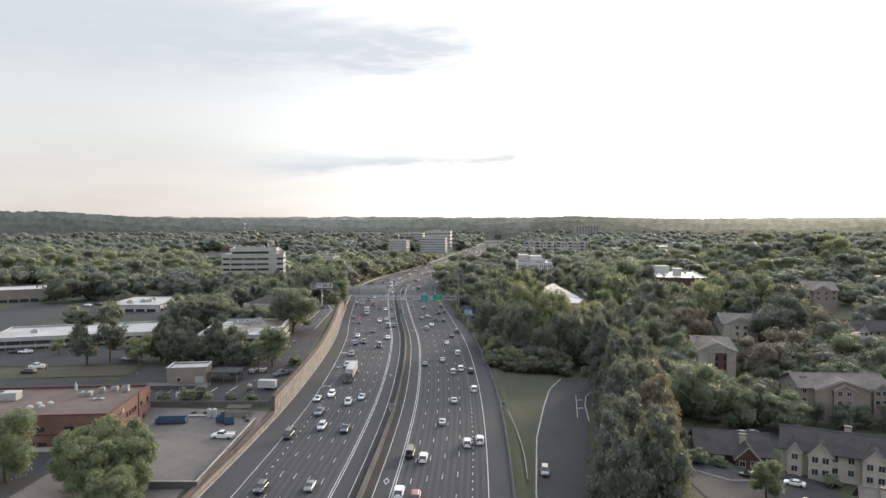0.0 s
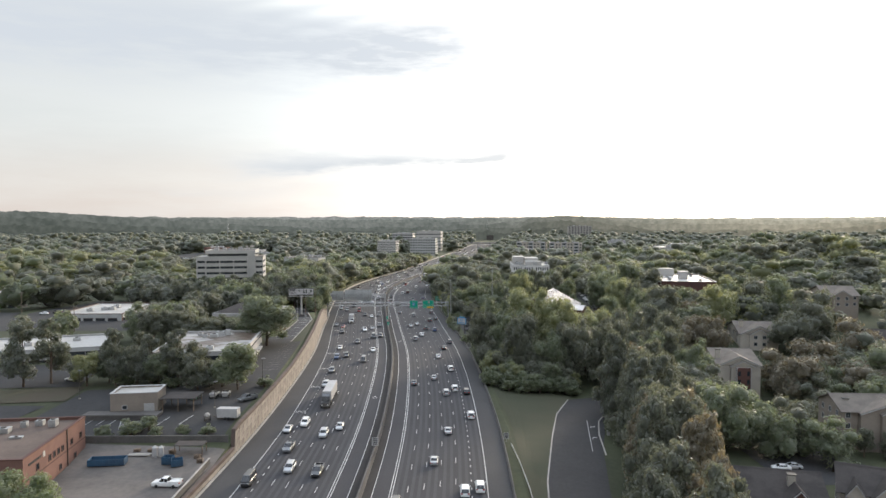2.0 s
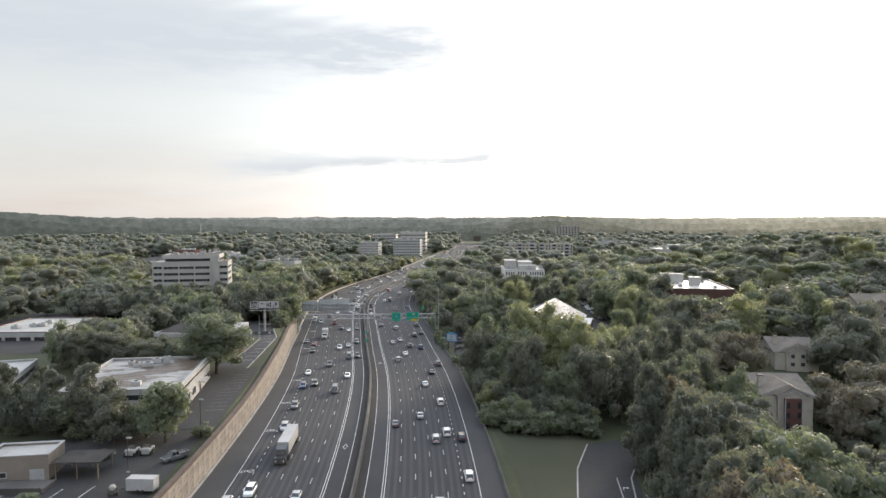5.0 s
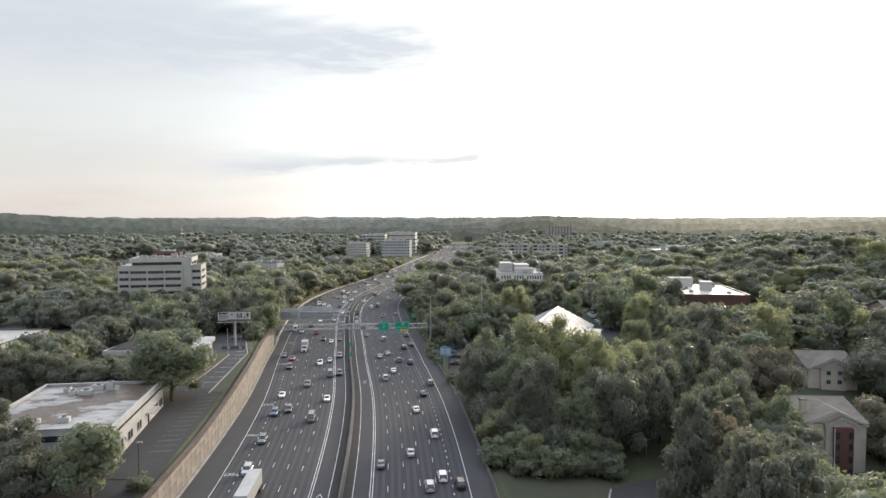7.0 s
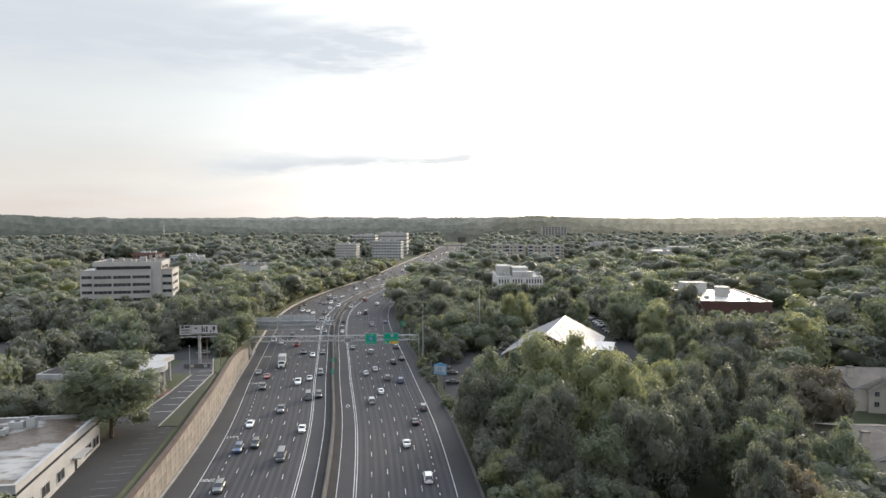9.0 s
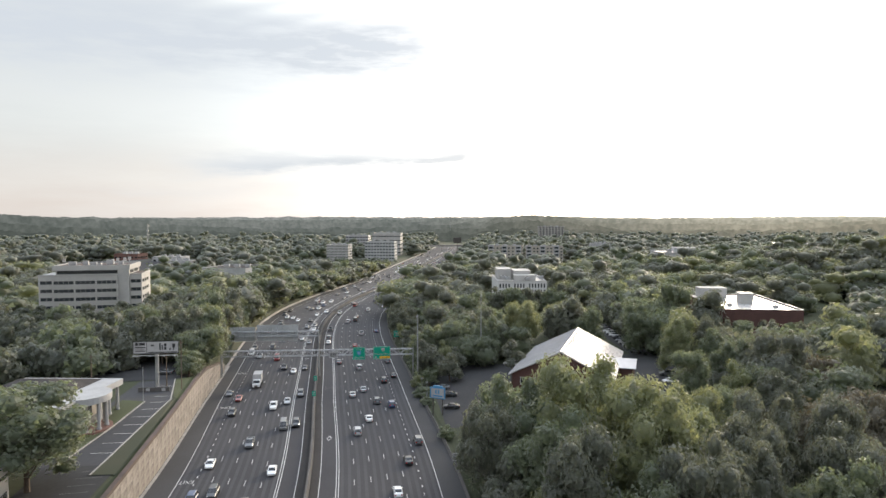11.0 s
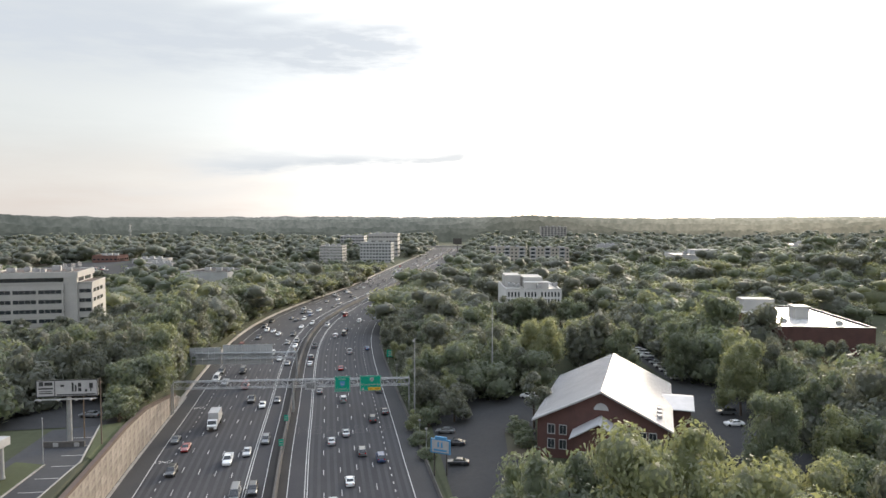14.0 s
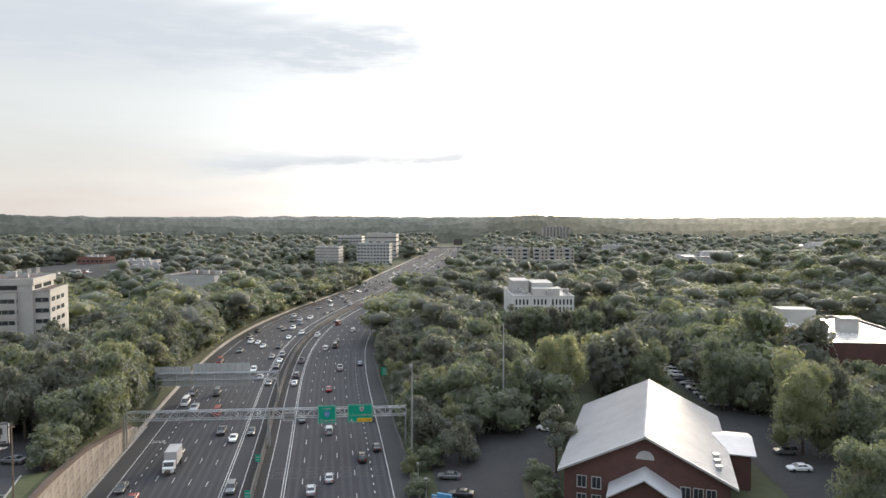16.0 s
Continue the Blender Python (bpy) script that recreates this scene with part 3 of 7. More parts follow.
def building(name, a, b, depth, z0, z1, wall, roof, label, parapet=0.6, coping=None):
    """Walls, roof and parapet; the front runs from a to b. Returns the thing, its width, its height."""
    a, b = Vector(a), Vector(b)
    t = thing(name, pose(a.x, a.y, z0, 0, 0, math.degrees(math.atan2(b.y - a.y, b.x - a.x))), label, "building")
    w, h, d = (b - a).length, z1 - z0, depth
    for span in ((0, w, 0, 0.35), (0, w, d - 0.35, d), (0, 0.35, 0.35, d - 0.35), (w - 0.35, w, 0.35, d - 0.35)):
        part("wall", boxes((*span, -4, h)), wall, t)
    part("roof", boxes((0.34, w - 0.34, 0.34, d - 0.34, h - parapet - 0.4, h - parapet)), roof, t)
    c, e = 0.12, 0.5
    part("parapet", boxes((-c, w + c, -c, e, h, h + 0.18), (-c, w + c, d - e, d + c, h, h + 0.18), (-c, e, e, d - e, h, h + 0.18), (w - e, w + c, e, d - e, h, h + 0.18)), coping or wall, t)
    return t, w, h


def roof_unit(x, y, z, sx, sy, sz, label="grey metal air-conditioning unit on a roof", rz=0.0, mat=None):
    u = thing("roof_unit", pose(x, y, z, 0, 0, rz), label, "air conditioner", "roof units")
    part("casing", boxes((-sx / 2, sx / 2, -sy / 2, sy / 2, 0.15, sz), (-sx / 2 + 0.1, sx / 2 - 0.1, -sy / 2 + 0.1, sy / 2 - 0.1, 0, 0.15)), mat or M_GREYWALL, u)
    bm = bmesh.new()
    tube(bm, (0, 0, sz), (0, 0, sz + 0.18), min(sx, sy) * 0.32, None, 10)
    part("fan_cowl", bm, M_DARKSTEEL, u)
    part("grille", boxes(*[(-sx / 2 - 0.03, -sx / 2, -sy / 2 + 0.15, sy / 2 - 0.15, z, z + 0.08) for z in np.arange(0.3, sz - 0.15, 0.2)]), M_DARKSTEEL, u)
    return u


def local(t, x, y):
    """World place of a point in a building's own plan."""
    p = t.matrix_basis @ Vector((x, y, 0))
    return p.x, p.y


# ---- brick works ----
t, w, h = building("brick_building", (-124, 149.6), (-77.2, 153.9), 27.5, 0.6, 9.5, M_BRICK, M_ROOFGRAVEL, "two-storey red brick works with a brown gravel roof", 0.5, M_BRICKDARK)
part("brick_band", boxes((-0.06, w + 0.06, -0.06, 0.1, 4.2, 4.5), (w - 0.1, w + 0.06, 0.1, 27.4, 4.2, 4.5)), M_BRICKDARK, t, "darker brick band")
part("plinth", boxes((-0.08, w + 0.08, -0.08, 0.1, -0.5, 1.5)), M_GREYWALL, t, "pale painted plinth")
for s in (26, 28.2, 31.6, 38, 41):
    window(t, w, 27.5, "front", s, 5.2, 1.9, 0.95, M_BRICKDARK, 1)
for s in (27, 29.5, 32, 38.5):
    window(t, w, 27.5, "front", s, 1.8, 1.8, 0.75, M_BRICKDARK, 1)
for s in (5.5, 10.5, 12.4, 14.3, 16.2, 20.5, 25):
    window(t, w, 27.5, "right", s, 5.1, 0.95, 1.1, M_BRICKDARK)
for s in (6, 15, 22):
    window(t, w, 27.5, "right", s, 1.6, 1.0, 1.0, M_BRICKDARK)
part("downpipe", tube(bmesh.new(), (w + 0.12, 18.3, 0), (w + 0.12, 18.3, h), 0.12), M_DARKSTEEL, t)
part("sign_letters", boxes(*[(w + 0.02, w + 0.12, 2.0 + i * 0.62, 2.45 + i * 0.62, 7.0, 7.45) for i in range(8)]), M_BLACK, t, "unreadable dark wall lettering")
part("sign_plate", boxes((w + 0.02, w + 0.14, 7.6, 8.4, 6.8, 7.8)), M_WHITE, t, "small white wall plate")
for x, y, s in ((33, 9, 1.3), (35.5, 9.4, 1.3), (33.6, 12, 1.3), (36.2, 12.3, 1.3)):
    sky_l = thing("skylight", pose(*local(t, x - 8, y), 9.0, 0, 0, 5), "white plastic dome skylight on a brown roof", "skylight", "roof skylights")
    bm = bmesh.new()
    tube(bm, (0, 0, 0), (0, 0, 0.25), 0.75, 0.72, 10)
    tube(bm, (0, 0, 0.25), (0, 0, 0.55), 0.68, 0.3, 10)
    part("dome", bm, M_WHITE, sky_l)
for x, y, sx, sy, sz in ((34, 19, 2.6, 1.8, 1.1), (36.5, 22.5, 1.2, 1.2, 1.3), (39.3, 23.5, 1.6, 1.4, 1.2), (42.5, 22.5, 1.5, 1.6, 1.6), (38.5, 15, 2.6, 1.1, 0.35), (14, 17, 9, 3, 2.0), (5, 19, 4, 3, 1.8)):
    roof_unit(*local(t, x, y), 9.02, sx, sy, sz, rz=5, mat=M_WHITE if sx > 3.5 else M_STEEL)
mast = thing("roof_vent", pose(*local(t, 29, 24.5), 9.0), "tall white vent stack on a roof", "vent")
part("stack", tube(bmesh.new(), (0, 0, 0), (0, 0, 1.6), 0.42, 0.36, 10), M_WHITE, mast)
part("cap", tube(bmesh.new(), (0, 0, 1.6), (0, 0, 2.5), 0.22, 0.1, 8), M_WHITE, mast)

patch("yard", [(-84, 112), (-49.2, 112), (-47.6, 180), (-81, 183)], M_LOT_PALE, 0.12, 14, "worn pale concrete yard with stains", "yard")
patch("street", [(-140, 112), (-84, 112), (-78, 150), (-140, 146)], M_LOT, 0.1, 10, "grey asphalt drive beside the brick works", "pavement")
fence = thing("yard_fence", pose(-48.9, 131, gz(-50, 131)), "low pale grey block fence along the yard", "fence")
bm = bmesh.new()
part("wall", boxes((-0.15, 0.15, 0, 42, -1, 1.6), (-9.5, -0.15, -0.15, 0.15, -1, 1.6)), M_BARRIER, fence)
part("cap", boxes((-0.2, 0.2, 0.15, 42.1, 1.6, 1.72), (-9.6, 0.2, -0.22, 0.14, 1.6, 1.72)), M_CONCRETE, fence)


def dumpster(x, y, length, width, height, rz, label):
    d = thing("dumpster", pose(x, y, gz(x, y) + 0.12, 0, 0, rz), label, "dumpster", "waste containers")
    a, b = length / 2, width / 2
    part("tub", boxes((-a, a, -b, -b + 0.08, 0.15, height), (-a, a, b - 0.08, b, 0.15, height), (-a, -a + 0.08, -b, b, 0.15, height), (a - 0.08, a, -b, b, 0.15, height), (-a, a, -b, b, 0.15, 0.3)), M_BLUE, d)
    for s in np.linspace(-a + 0.3, a - 0.4, 6):
        for e in (-1, 1):
            part("rib", boxes((s, s + 0.12, e * b - 0.05, e * b + 0.05, 0.2, height + 0.05)), M_BLUE, d)
    for s in (-1, 1):
        part("runner", boxes((-a, a, s * b * 0.6 - 0.1, s * b * 0.6 + 0.1, 0, 0.18)), M_DARKSTEEL, d)
    return d


dumpster(-70.5, 172.5, 7.5, 2.5, 1.5, 5, "long blue steel roll-off container, open and empty")
dumpster(-55.3, 171.6, 2.4, 1.8, 1.5, 20, "small blue steel dumpster in the yard")
dumpster(-57.6, 172.6, 2.2, 1.7, 1.7, -8, "small dark blue steel dumpster in the yard")
for x in (-62.0, -60.6):
    tank = thing("tank", pose(x, 176.4, gz(x, 176) + 0.12), "upright white plastic storage tank in the yard", "tank", "yard tanks")
    part("shell", tube(bmesh.new(), (0, 0, 0), (0, 0, 2.1), 0.6, None, 12), M_WHITE, tank)
    part("lid", tube(bmesh.new(), (0, 0, 2.1), (0, 0, 2.4), 0.5, 0.2, 12), M_WHITE, tank)
shed = thing("open_shed", pose(-54.5, 177.5, gz(-54, 177) + 0.1), "low open lean-to shed with a flat grey roof", "shed")
part("roof", boxes((-3.2, 3.2, -1.6, 1.6, 2.3, 2.45)), M_SHINGLE, shed)
for x in (-3, 3):
    for y in (-1.4, 1.4):
        part("post", boxes((x - 0.08, x + 0.08, y - 0.08, y + 0.08, 0, 2.3)), M_WOODPOLE, shed)
pipes = thing("pipe_stack", pose(-65.5, 176.8, gz(-65, 176) + 0.12), "stack of pale pipes on timber bearers in the yard", "pipes")
bm = bmesh.new()
for i in range(6):
    tube(bm, (-2.5, -0.6 + 0.26 * i, 0.3), (2.2 + 0.1 * i, -0.6 + 0.26 * i, 0.3), 0.12, None, 6)
part("pipes", bm, M_CONCRETE, pipes)
for q in (-2.0, 1.6):
    part("bearer", boxes((q, q + 0.2, -0.8, 0.9, 0, 0.18)), M_WOODPOLE, pipes)
rail = thing("yard_wall", pose(-81, 183.4, gz(-70, 183)), "low dark retaining wall behind the yard", "wall")
part("wall", boxes((0, 33, -0.2, 0.2, -1.5, 1.7)), M_BARRIER, rail)

# ---- contractor's lot with the small tan building ----
patch("contractor_lot", [(-102, 187), (-47.2, 187), (-48.2, 229), (-100, 222)], M_LOT, 0.12, 14, "grey asphalt contractor's lot", "pavement")
t, w, h = building("tan_building", (-83.2, 200.6), (-71.7, 202.0), 8, gz(-78, 203), 9.6, M_TAN, M_ROOFWHITE, "small tan stucco building with a flat pale roof", 0.35, M_WHITE)
part("roller_door", boxes((8.2, 10.8, -0.06, 0.1, 0.1, 2.5)), M_WHITE, t, "white roller door")
part("door_ribs", boxes(*[(8.2, 10.8, -0.09, -0.06, z, z + 0.05) for z in np.arange(0.4, 2.5, 0.4)]), M_GREYWALL, t)
window(t, w, 8, "front", 3.5, 1.2, 1.1, 0.9, M_WHITE)
leanto = thing("carport", pose(-70.6, 202.4, gz(-68, 205)), "dark-roofed open carport beside the tan building", "carport")
part("roof", boxes((-0.5, 8.5, -0.5, 6.5, 3.3, 3.5)), M_SHINGLE, leanto)
for x in (0, 4, 8):
    for y in (0, 6):
        part("post", boxes((x - 0.1, x + 0.1, y - 0.1, y + 0.1, -1, 3.3)), M_WOODPOLE, leanto)
ramp = thing("loading_dock", pose(-89, 196.2, gz(-85, 198)), "low concrete loading dock with a front wall", "loading dock")
part("slab", boxes((0, 19, 0, 5, -1, 0.9)), M_BARRIER, ramp)
part("rail", boxes((0, 19, -0.1, 0.05, 0.9, 1.3)), M_BARRIER, ramp)

# ---- pale low office with pines in front ----
t, w, h = building("long_low_office", (-168, 246), (-113.5, 262), 28, 4.6, 10.2, M_GREYWALL, M_ROOFWHITE, "long low pale office with dark window bands", 0.5, M_WHITE)
for z in (0.6, 3.0):
    for i in range(11):
        window(t, w, 28, "front", 3.5 + i * 4.9, z, 4.5, 1.2, M_DARKSTEEL, 2)
for i in range(5):
    window(t, w, 28, "right", 3.5 + i * 5.2, 3.0, 4.4, 1.2, M_DARKSTEEL, 2)
for x, y in ((12, 14), (30, 12), (44, 18)):
    roof_unit(*local(t, x, y), 9.7, 2.4, 1.8, 1.2, rz=16)
patch("office_lot", [(-200, 222), (-104, 226), (-112, 258), (-190, 236)], M_LOT, 0.12, 12, "grey asphalt car park before the low office", "pavement")
patch("lawn", [(-150, 208), (-101, 212), (-102, 226), (-150, 219)], M_LAWN, 0.2, 10, "strip of dry brownish lawn", "lawn")
patch("office_lot", [(-210, 190), (-108, 184), (-104, 208), (-210, 214)], M_LOT, 0.13, 12, "grey asphalt car park with worn bays", "pavement")
t, w, h = building("flat_roofed_shop", (-171, 335), (-142, 335), 39, 6, 11.0, M_GREYWALL, M_ROOFWHITE, "flat-roofed grey shop with dark pilasters", 0.4, M_BRICKDARK)
for i in range(7):
    window(t, w, 39, "right", 3 + i * 5.5, 0.8, 4.0, 2.2, M_BRICKDARK, 2)
for i in range(5):
    window(t, w, 39, "front", 3 + i * 5.5, 0.8, 4.0, 2.2, M_BRICKDARK, 2)
part("pilasters", boxes(*[(w - 0.1, w + 0.18, y, y + 0.6, 0, h) for y in np.arange(0.2, 39, 5.5)]), M_BRICKDARK, t)
for x, y in ((14, 16), (17, 17), (16, 24), (9, 12)):
    roof_unit(*local(t, x, y), 10.6, 2.8, 2.0, 1.4)
patch("shop_lot", [(-200, 312), (-118, 312), (-128, 420), (-200, 430)], M_LOT, 0.1, 12, "grey asphalt lot round the shop", "pavement")
t, w, h = building("long_shop", (-280, 362), (-221, 395), 30, 4, 13.5, M_TAN, M_ROOFWHITE, "long tan shop building with a pale roof and red band", 0.5, M_BRICKDARK)
for i in range(12):
    window(t, w, 30, "front", 4 + i * 5.2, 0.5, 4.2, 3.6, M_DARKSTEEL, 2)
part("tower", boxes((w - 5, w + 0.4, -0.4, 5, -2, h + 2.2)), M_CREAM, t, "cream corner tower")
patch("street", [(-210, 255), (-172, 262), (-206, 366), (-232, 372)], M_LOT, 0.13, 12, "wide grey asphalt side street with traffic lanes", "road")
patch("street", [(-300, 300), (-205, 318), (-205, 344), (-300, 352)], M_LOT, 0.15, 10, "wide grey side street", "road")

# ---- white office beside the wall ----
WOZ = gz(-60, 250)
t, w, h = building("white_office", (-86.5, 233.6), (-59.2, 236.4), 38.5, WOZ, 13.5, M_WHITE, M_ROOFPATCHY, "two-storey white office with a stained flat roof", 0.55, M_WHITE)
part("dark_band", boxes((-0.05, w + 0.05, -0.05, 0.2, h - 2.5, h - 1.3), (w - 0.2, w + 0.05, 0.2, 38.3, h - 1.75, h - 1.25)), M_GLASS, t, "dark strip window under the eaves")
for s in (4, 10, 16, 22.5):
    window(t, w, 38.5, "front", s, 1.1, 3.0, 1.5, M_DARKSTEEL, 1)
for s in (4.2, 10.8, 17.4, 31.5, 36):
    window(t, w, 38.5, "right", s, 1.2, 3.4, 1.9, M_WHITE, 1)
part("door", boxes((w - 0.1, w + 0.06, 24.2, 25.4, 0, 2.4)), M_GLASS, t, "dark glazed entrance")
part("canopy", boxes((w, w + 1.6, 23, 29, 3.0, 3.25)), M_WHITE, t)
for x, y, sx, sy, sz in ((14, 33, 2.6, 1.6, 1.4), (16.5, 33.5, 1.6, 1.6, 2.0), (9.5, 29, 1.6, 1.6, 1.2), (12.5, 29, 2.6, 2, 1.2), (16.0, 6.5, 2.2, 1.4, 1.2), (10.5, 6, 2.0, 1.6, 1.1), (7, 33, 1.5, 1.5, 1.0)):
    roof_unit(*local(t, x, y), 12.96, sx, sy, sz, rz=6)
patch("side_lot", [(-60.5, 229), (-48.3, 229), (-51.2, 290), (-65, 290)], M_LOT, 0.1, 12, "grey asphalt car park beside the white office", "pavement")
for i, y in enumerate(np.arange(242, 288, 3.2)):
    patch("bay_line", [(-54.6 - (y - 242) * 0.05, y), (-50.0 - (y - 242) * 0.05, y + 0.6), (-50.0 - (y - 242) * 0.05, y + 0.75), (-54.6 - (y - 242) * 0.05, y + 0.15)], M_PAINT_WORN, 0.14, 3, "white painted parking bay line", "road marking")


def lamp_post(x, y, height, arm=0.8, label="slim grey car-park lamp post"):
    p = thing("lamp_post", pose(x, y, gz(x, y), 0, 0, 0), label, "street lamp", "lamp posts")
    part("pole", tube(bmesh.new(), (0, 0, -0.3), (0, 0, height), 0.11, 0.07, 8), M_DARKSTEEL, p)
    part("lamp_head", boxes((-0.25, arm, -0.18, 0.18, height - 0.05, height + 0.14)), M_STEEL, p)
    part("footing", tube(bmesh.new(), (0, 0, -0.5), (0, 0, 0.4), 0.28, None, 8), M_CONCRETE, p)
    return p


lamp_post(-51.5, 229, 7)
lamp_post(-58, 205, 7)
lamp_post(-98, 214, 8)

# ---- columned hall ----
PZ = gz(-66, 316) + 0.15
t = thing("columned_hall", pose(-68.5, 301, PZ, 0, 0, -6), "cream hall with white columns, flat white eaves and grey hip roof", "building")
part("wall", boxes((-21, -2.5, 0, 23, -3, 6.2)), M_CREAM, t)
part("floor_slab", boxes((-21.4, 1.4, -0.4, 23.6, -3, 0.25)), M_CONCRETE, t)
part("entablature", boxes((-21.8, 2.0, -0.8, 24.4, 6.2, 7.6)), M_WHITE, t, "flat white entablature")
bm = bmesh.new()
v = [bm.verts.new(p) for p in ((-21.2, -0.2, 7.62), (-2.6, -0.2, 7.62), (-2.6, 23.8, 7.62), (-21.2, 23.8, 7.62), (-15, 11.8, 10.4), (-8, 11.8, 10.4))]
for f in ((0, 1, 5, 4), (1, 2, 5), (2, 3, 4, 5), (3, 0, 4), (0, 3, 2, 1)):
    bm.faces.new([v[i] for i in f])
part("hip_roof", bm, M_SHINGLE, t, "grey shingled hip roof")
for y in (0.4, 4.6, 15.6, 19.6, 23.4):
    c = piece("column", ("column",), lambda: tube(tube(tube(bmesh.new(), (0, 0, 0.25), (0, 0, 6.2), 0.42, 0.36, 12), (0, 0, 0.25), (0, 0, 0.6), 0.55, None, 12), (0, 0, 5.9), (0, 0, 6.2), 0.55, None, 12), M_WHITE, t, pose(1.0, y, 0))
for a in (-60, -20, 20, 60):
    piece("column", ("column",), None, M_WHITE, t, pose(1.2 + 3.6 * math.cos(radians(a)), 10.2 + 4.6 * math.sin(radians(a)), 0))
bm = bmesh.new()
ring = [bm.verts.new((1.4 + 4.6 * math.cos(a), 10.2 + 5.6 * math.sin(a), 6.2)) for a in np.linspace(-math.pi / 2, math.pi / 2, 16)]
base = bm.faces.new(ring[::-1])
ext = bmesh.ops.extrude_face_region(bm, geom=[base])
bmesh.ops.translate(bm, verts=[q for q in ext["geom"] if isinstance(q, bmesh.types.BMVert)], vec=(0, 0, 1.45))
bmesh.ops.recalc_face_normals(bm, faces=bm.faces)
part("portico_roof", bm, M_WHITE, t, "half-round white portico roof")
bm = bmesh.new()
ring = [bm.verts.new((1.2 + 4.8 * math.cos(a), 10.2 + 5.8 * math.sin(a), -1.0)) for a in np.linspace(-math.pi / 2, math.pi / 2, 16)]
base = bm.faces.new(ring[::-1])
ext = bmesh.ops.extrude_face_region(bm, geom=[base])
bmesh.ops.translate(bm, verts=[q for q in ext["geom"] if isinstance(q, bmesh.types.BMVert)], vec=(0, 0, 1.25))
bmesh.ops.recalc_face_normals(bm, faces=bm.faces)
part("portico_step", bm, M_BRICK, t, "red brick half-round step")
for y in (2.5, 6.2, 14.2, 17.6, 21.5):
    window(t, 25.5, 23, "right", y, 1.0, 1.5, 3.4, M_WHITE, 1).matrix_basis = pose(-2.5, y, 1.0, 0, 0, 90)
part("entrance_door", boxes((-2.6, -2.4, 9.2, 11.2, 0.25, 3.4)), M_BRICKDARK, t, "dark red double door")
patch("drive", [(-66, 288), (-54.7, 286), (-54.9, 332), (-69, 332)], M_LOT_DARK, 0.1, 12, "fresh dark asphalt drive before the hall", "pavement")
patch("drive", [(-69, 332), (-54.9, 332), (-61, 354), (-70, 352)], M_LOT_DARK, 0.1, 8, "fresh dark asphalt drive before the hall", "pavement")
patch("verge", [(-54.6, 285), (-50.0, 285), (-53.4, 330), (-54.8, 330)], M_GRASS, 0.2, 12, "narrow grass verge behind the wall", "lawn")
patch("verge", [(-54.8, 333), (-53.6, 333), (-55.6, 356), (-60.9, 354)], M_VERGE, 0.2, 8, "green grass corner beside the billboard", "lawn")
patch("lawn", [(-67.5, 294), (-62.8, 294), (-60.5, 330), (-67, 332)], M_VERGE, 0.22, 8, "small lawn before the columned hall", "lawn")
patch("car_park", [(-90, 352), (-58, 354), (-62, 382), (-92, 384)], M_LOT, 0.12, 8, "grey asphalt car park behind the billboard", "pavement")
for i, y in enumerate(np.arange(296, 346, 5.5)):
    x = -55.1 - max(0.0, y - 332) * 0.28
    patch("bay_line", [(x - 4.2, y), (x, y), (x, y + 0.2), (x - 4.2, y + 0.2)], M_PAINT, 0.15, 3, "white painted parking bay line", "road marking")
flag = thing("flagpole", pose(-61.5, 331, gz(-61, 331)), "plain white flagpole on the lawn", "pole")
part("pole", tube(bmesh.new(), (0, 0, -0.3), (0, 0, 8.5), 0.09, 0.05, 8), M_WHITE, flag)
part("ball", tube(bmesh.new(), (0, 0, 8.5), (0, 0, 8.7), 0.12, 0.06, 8), M_STEEL, flag)
for x, y, hh in ((-60.5, 345.5, 11), (-80, 345, 9.5), (-55.2, 341, 13.5)):
    p = thing("utility_pole", pose(x, y, gz(x, y)), "plain weathered wooden utility pole", "pole", "utility poles")
    part("pole", tube(bmesh.new(), (0, 0, -0.5), (0, 0, hh), 0.16, 0.11, 8), M_WOODPOLE, p)
    part("bracket", boxes((-0.5, 0.5, -0.06, 0.06, hh - 0.8, hh - 0.65)), M_WOODPOLE, p)

# ---- billboard ----
t = thing("billboard", pose(-61.8, 341.6, gz(-61.8, 341.6), 0, 0, 3), "white roadside billboard with black print on a steel pole", "billboard")
bz = 18.6 - gz(-61.8, 341.6)
part("post", tube(bmesh.new(), (0, 0.5, -0.5), (0, 0.5, bz + 1.5), 0.5, 0.45, 14), M_STEEL, t)
part("panel", boxes((-5.7, 5.7, -0.25, 0.25, bz, bz + 3.2)), M_WHITE, t)
part("border", boxes((-5.8, 5.8, -0.3, -0.25, bz - 0.1, bz + 0.08), (-5.8, 5.8, -0.3, -0.25, bz + 3.12, bz + 3.3), (-5.8, -5.65, -0.3, -0.25, bz, bz + 3.2), (5.65, 5.8, -0.3, -0.25, bz, bz + 3.2), (-2.35, -2.22, -0.29, -0.25, bz, bz + 3.2)), M_BLACK, t)
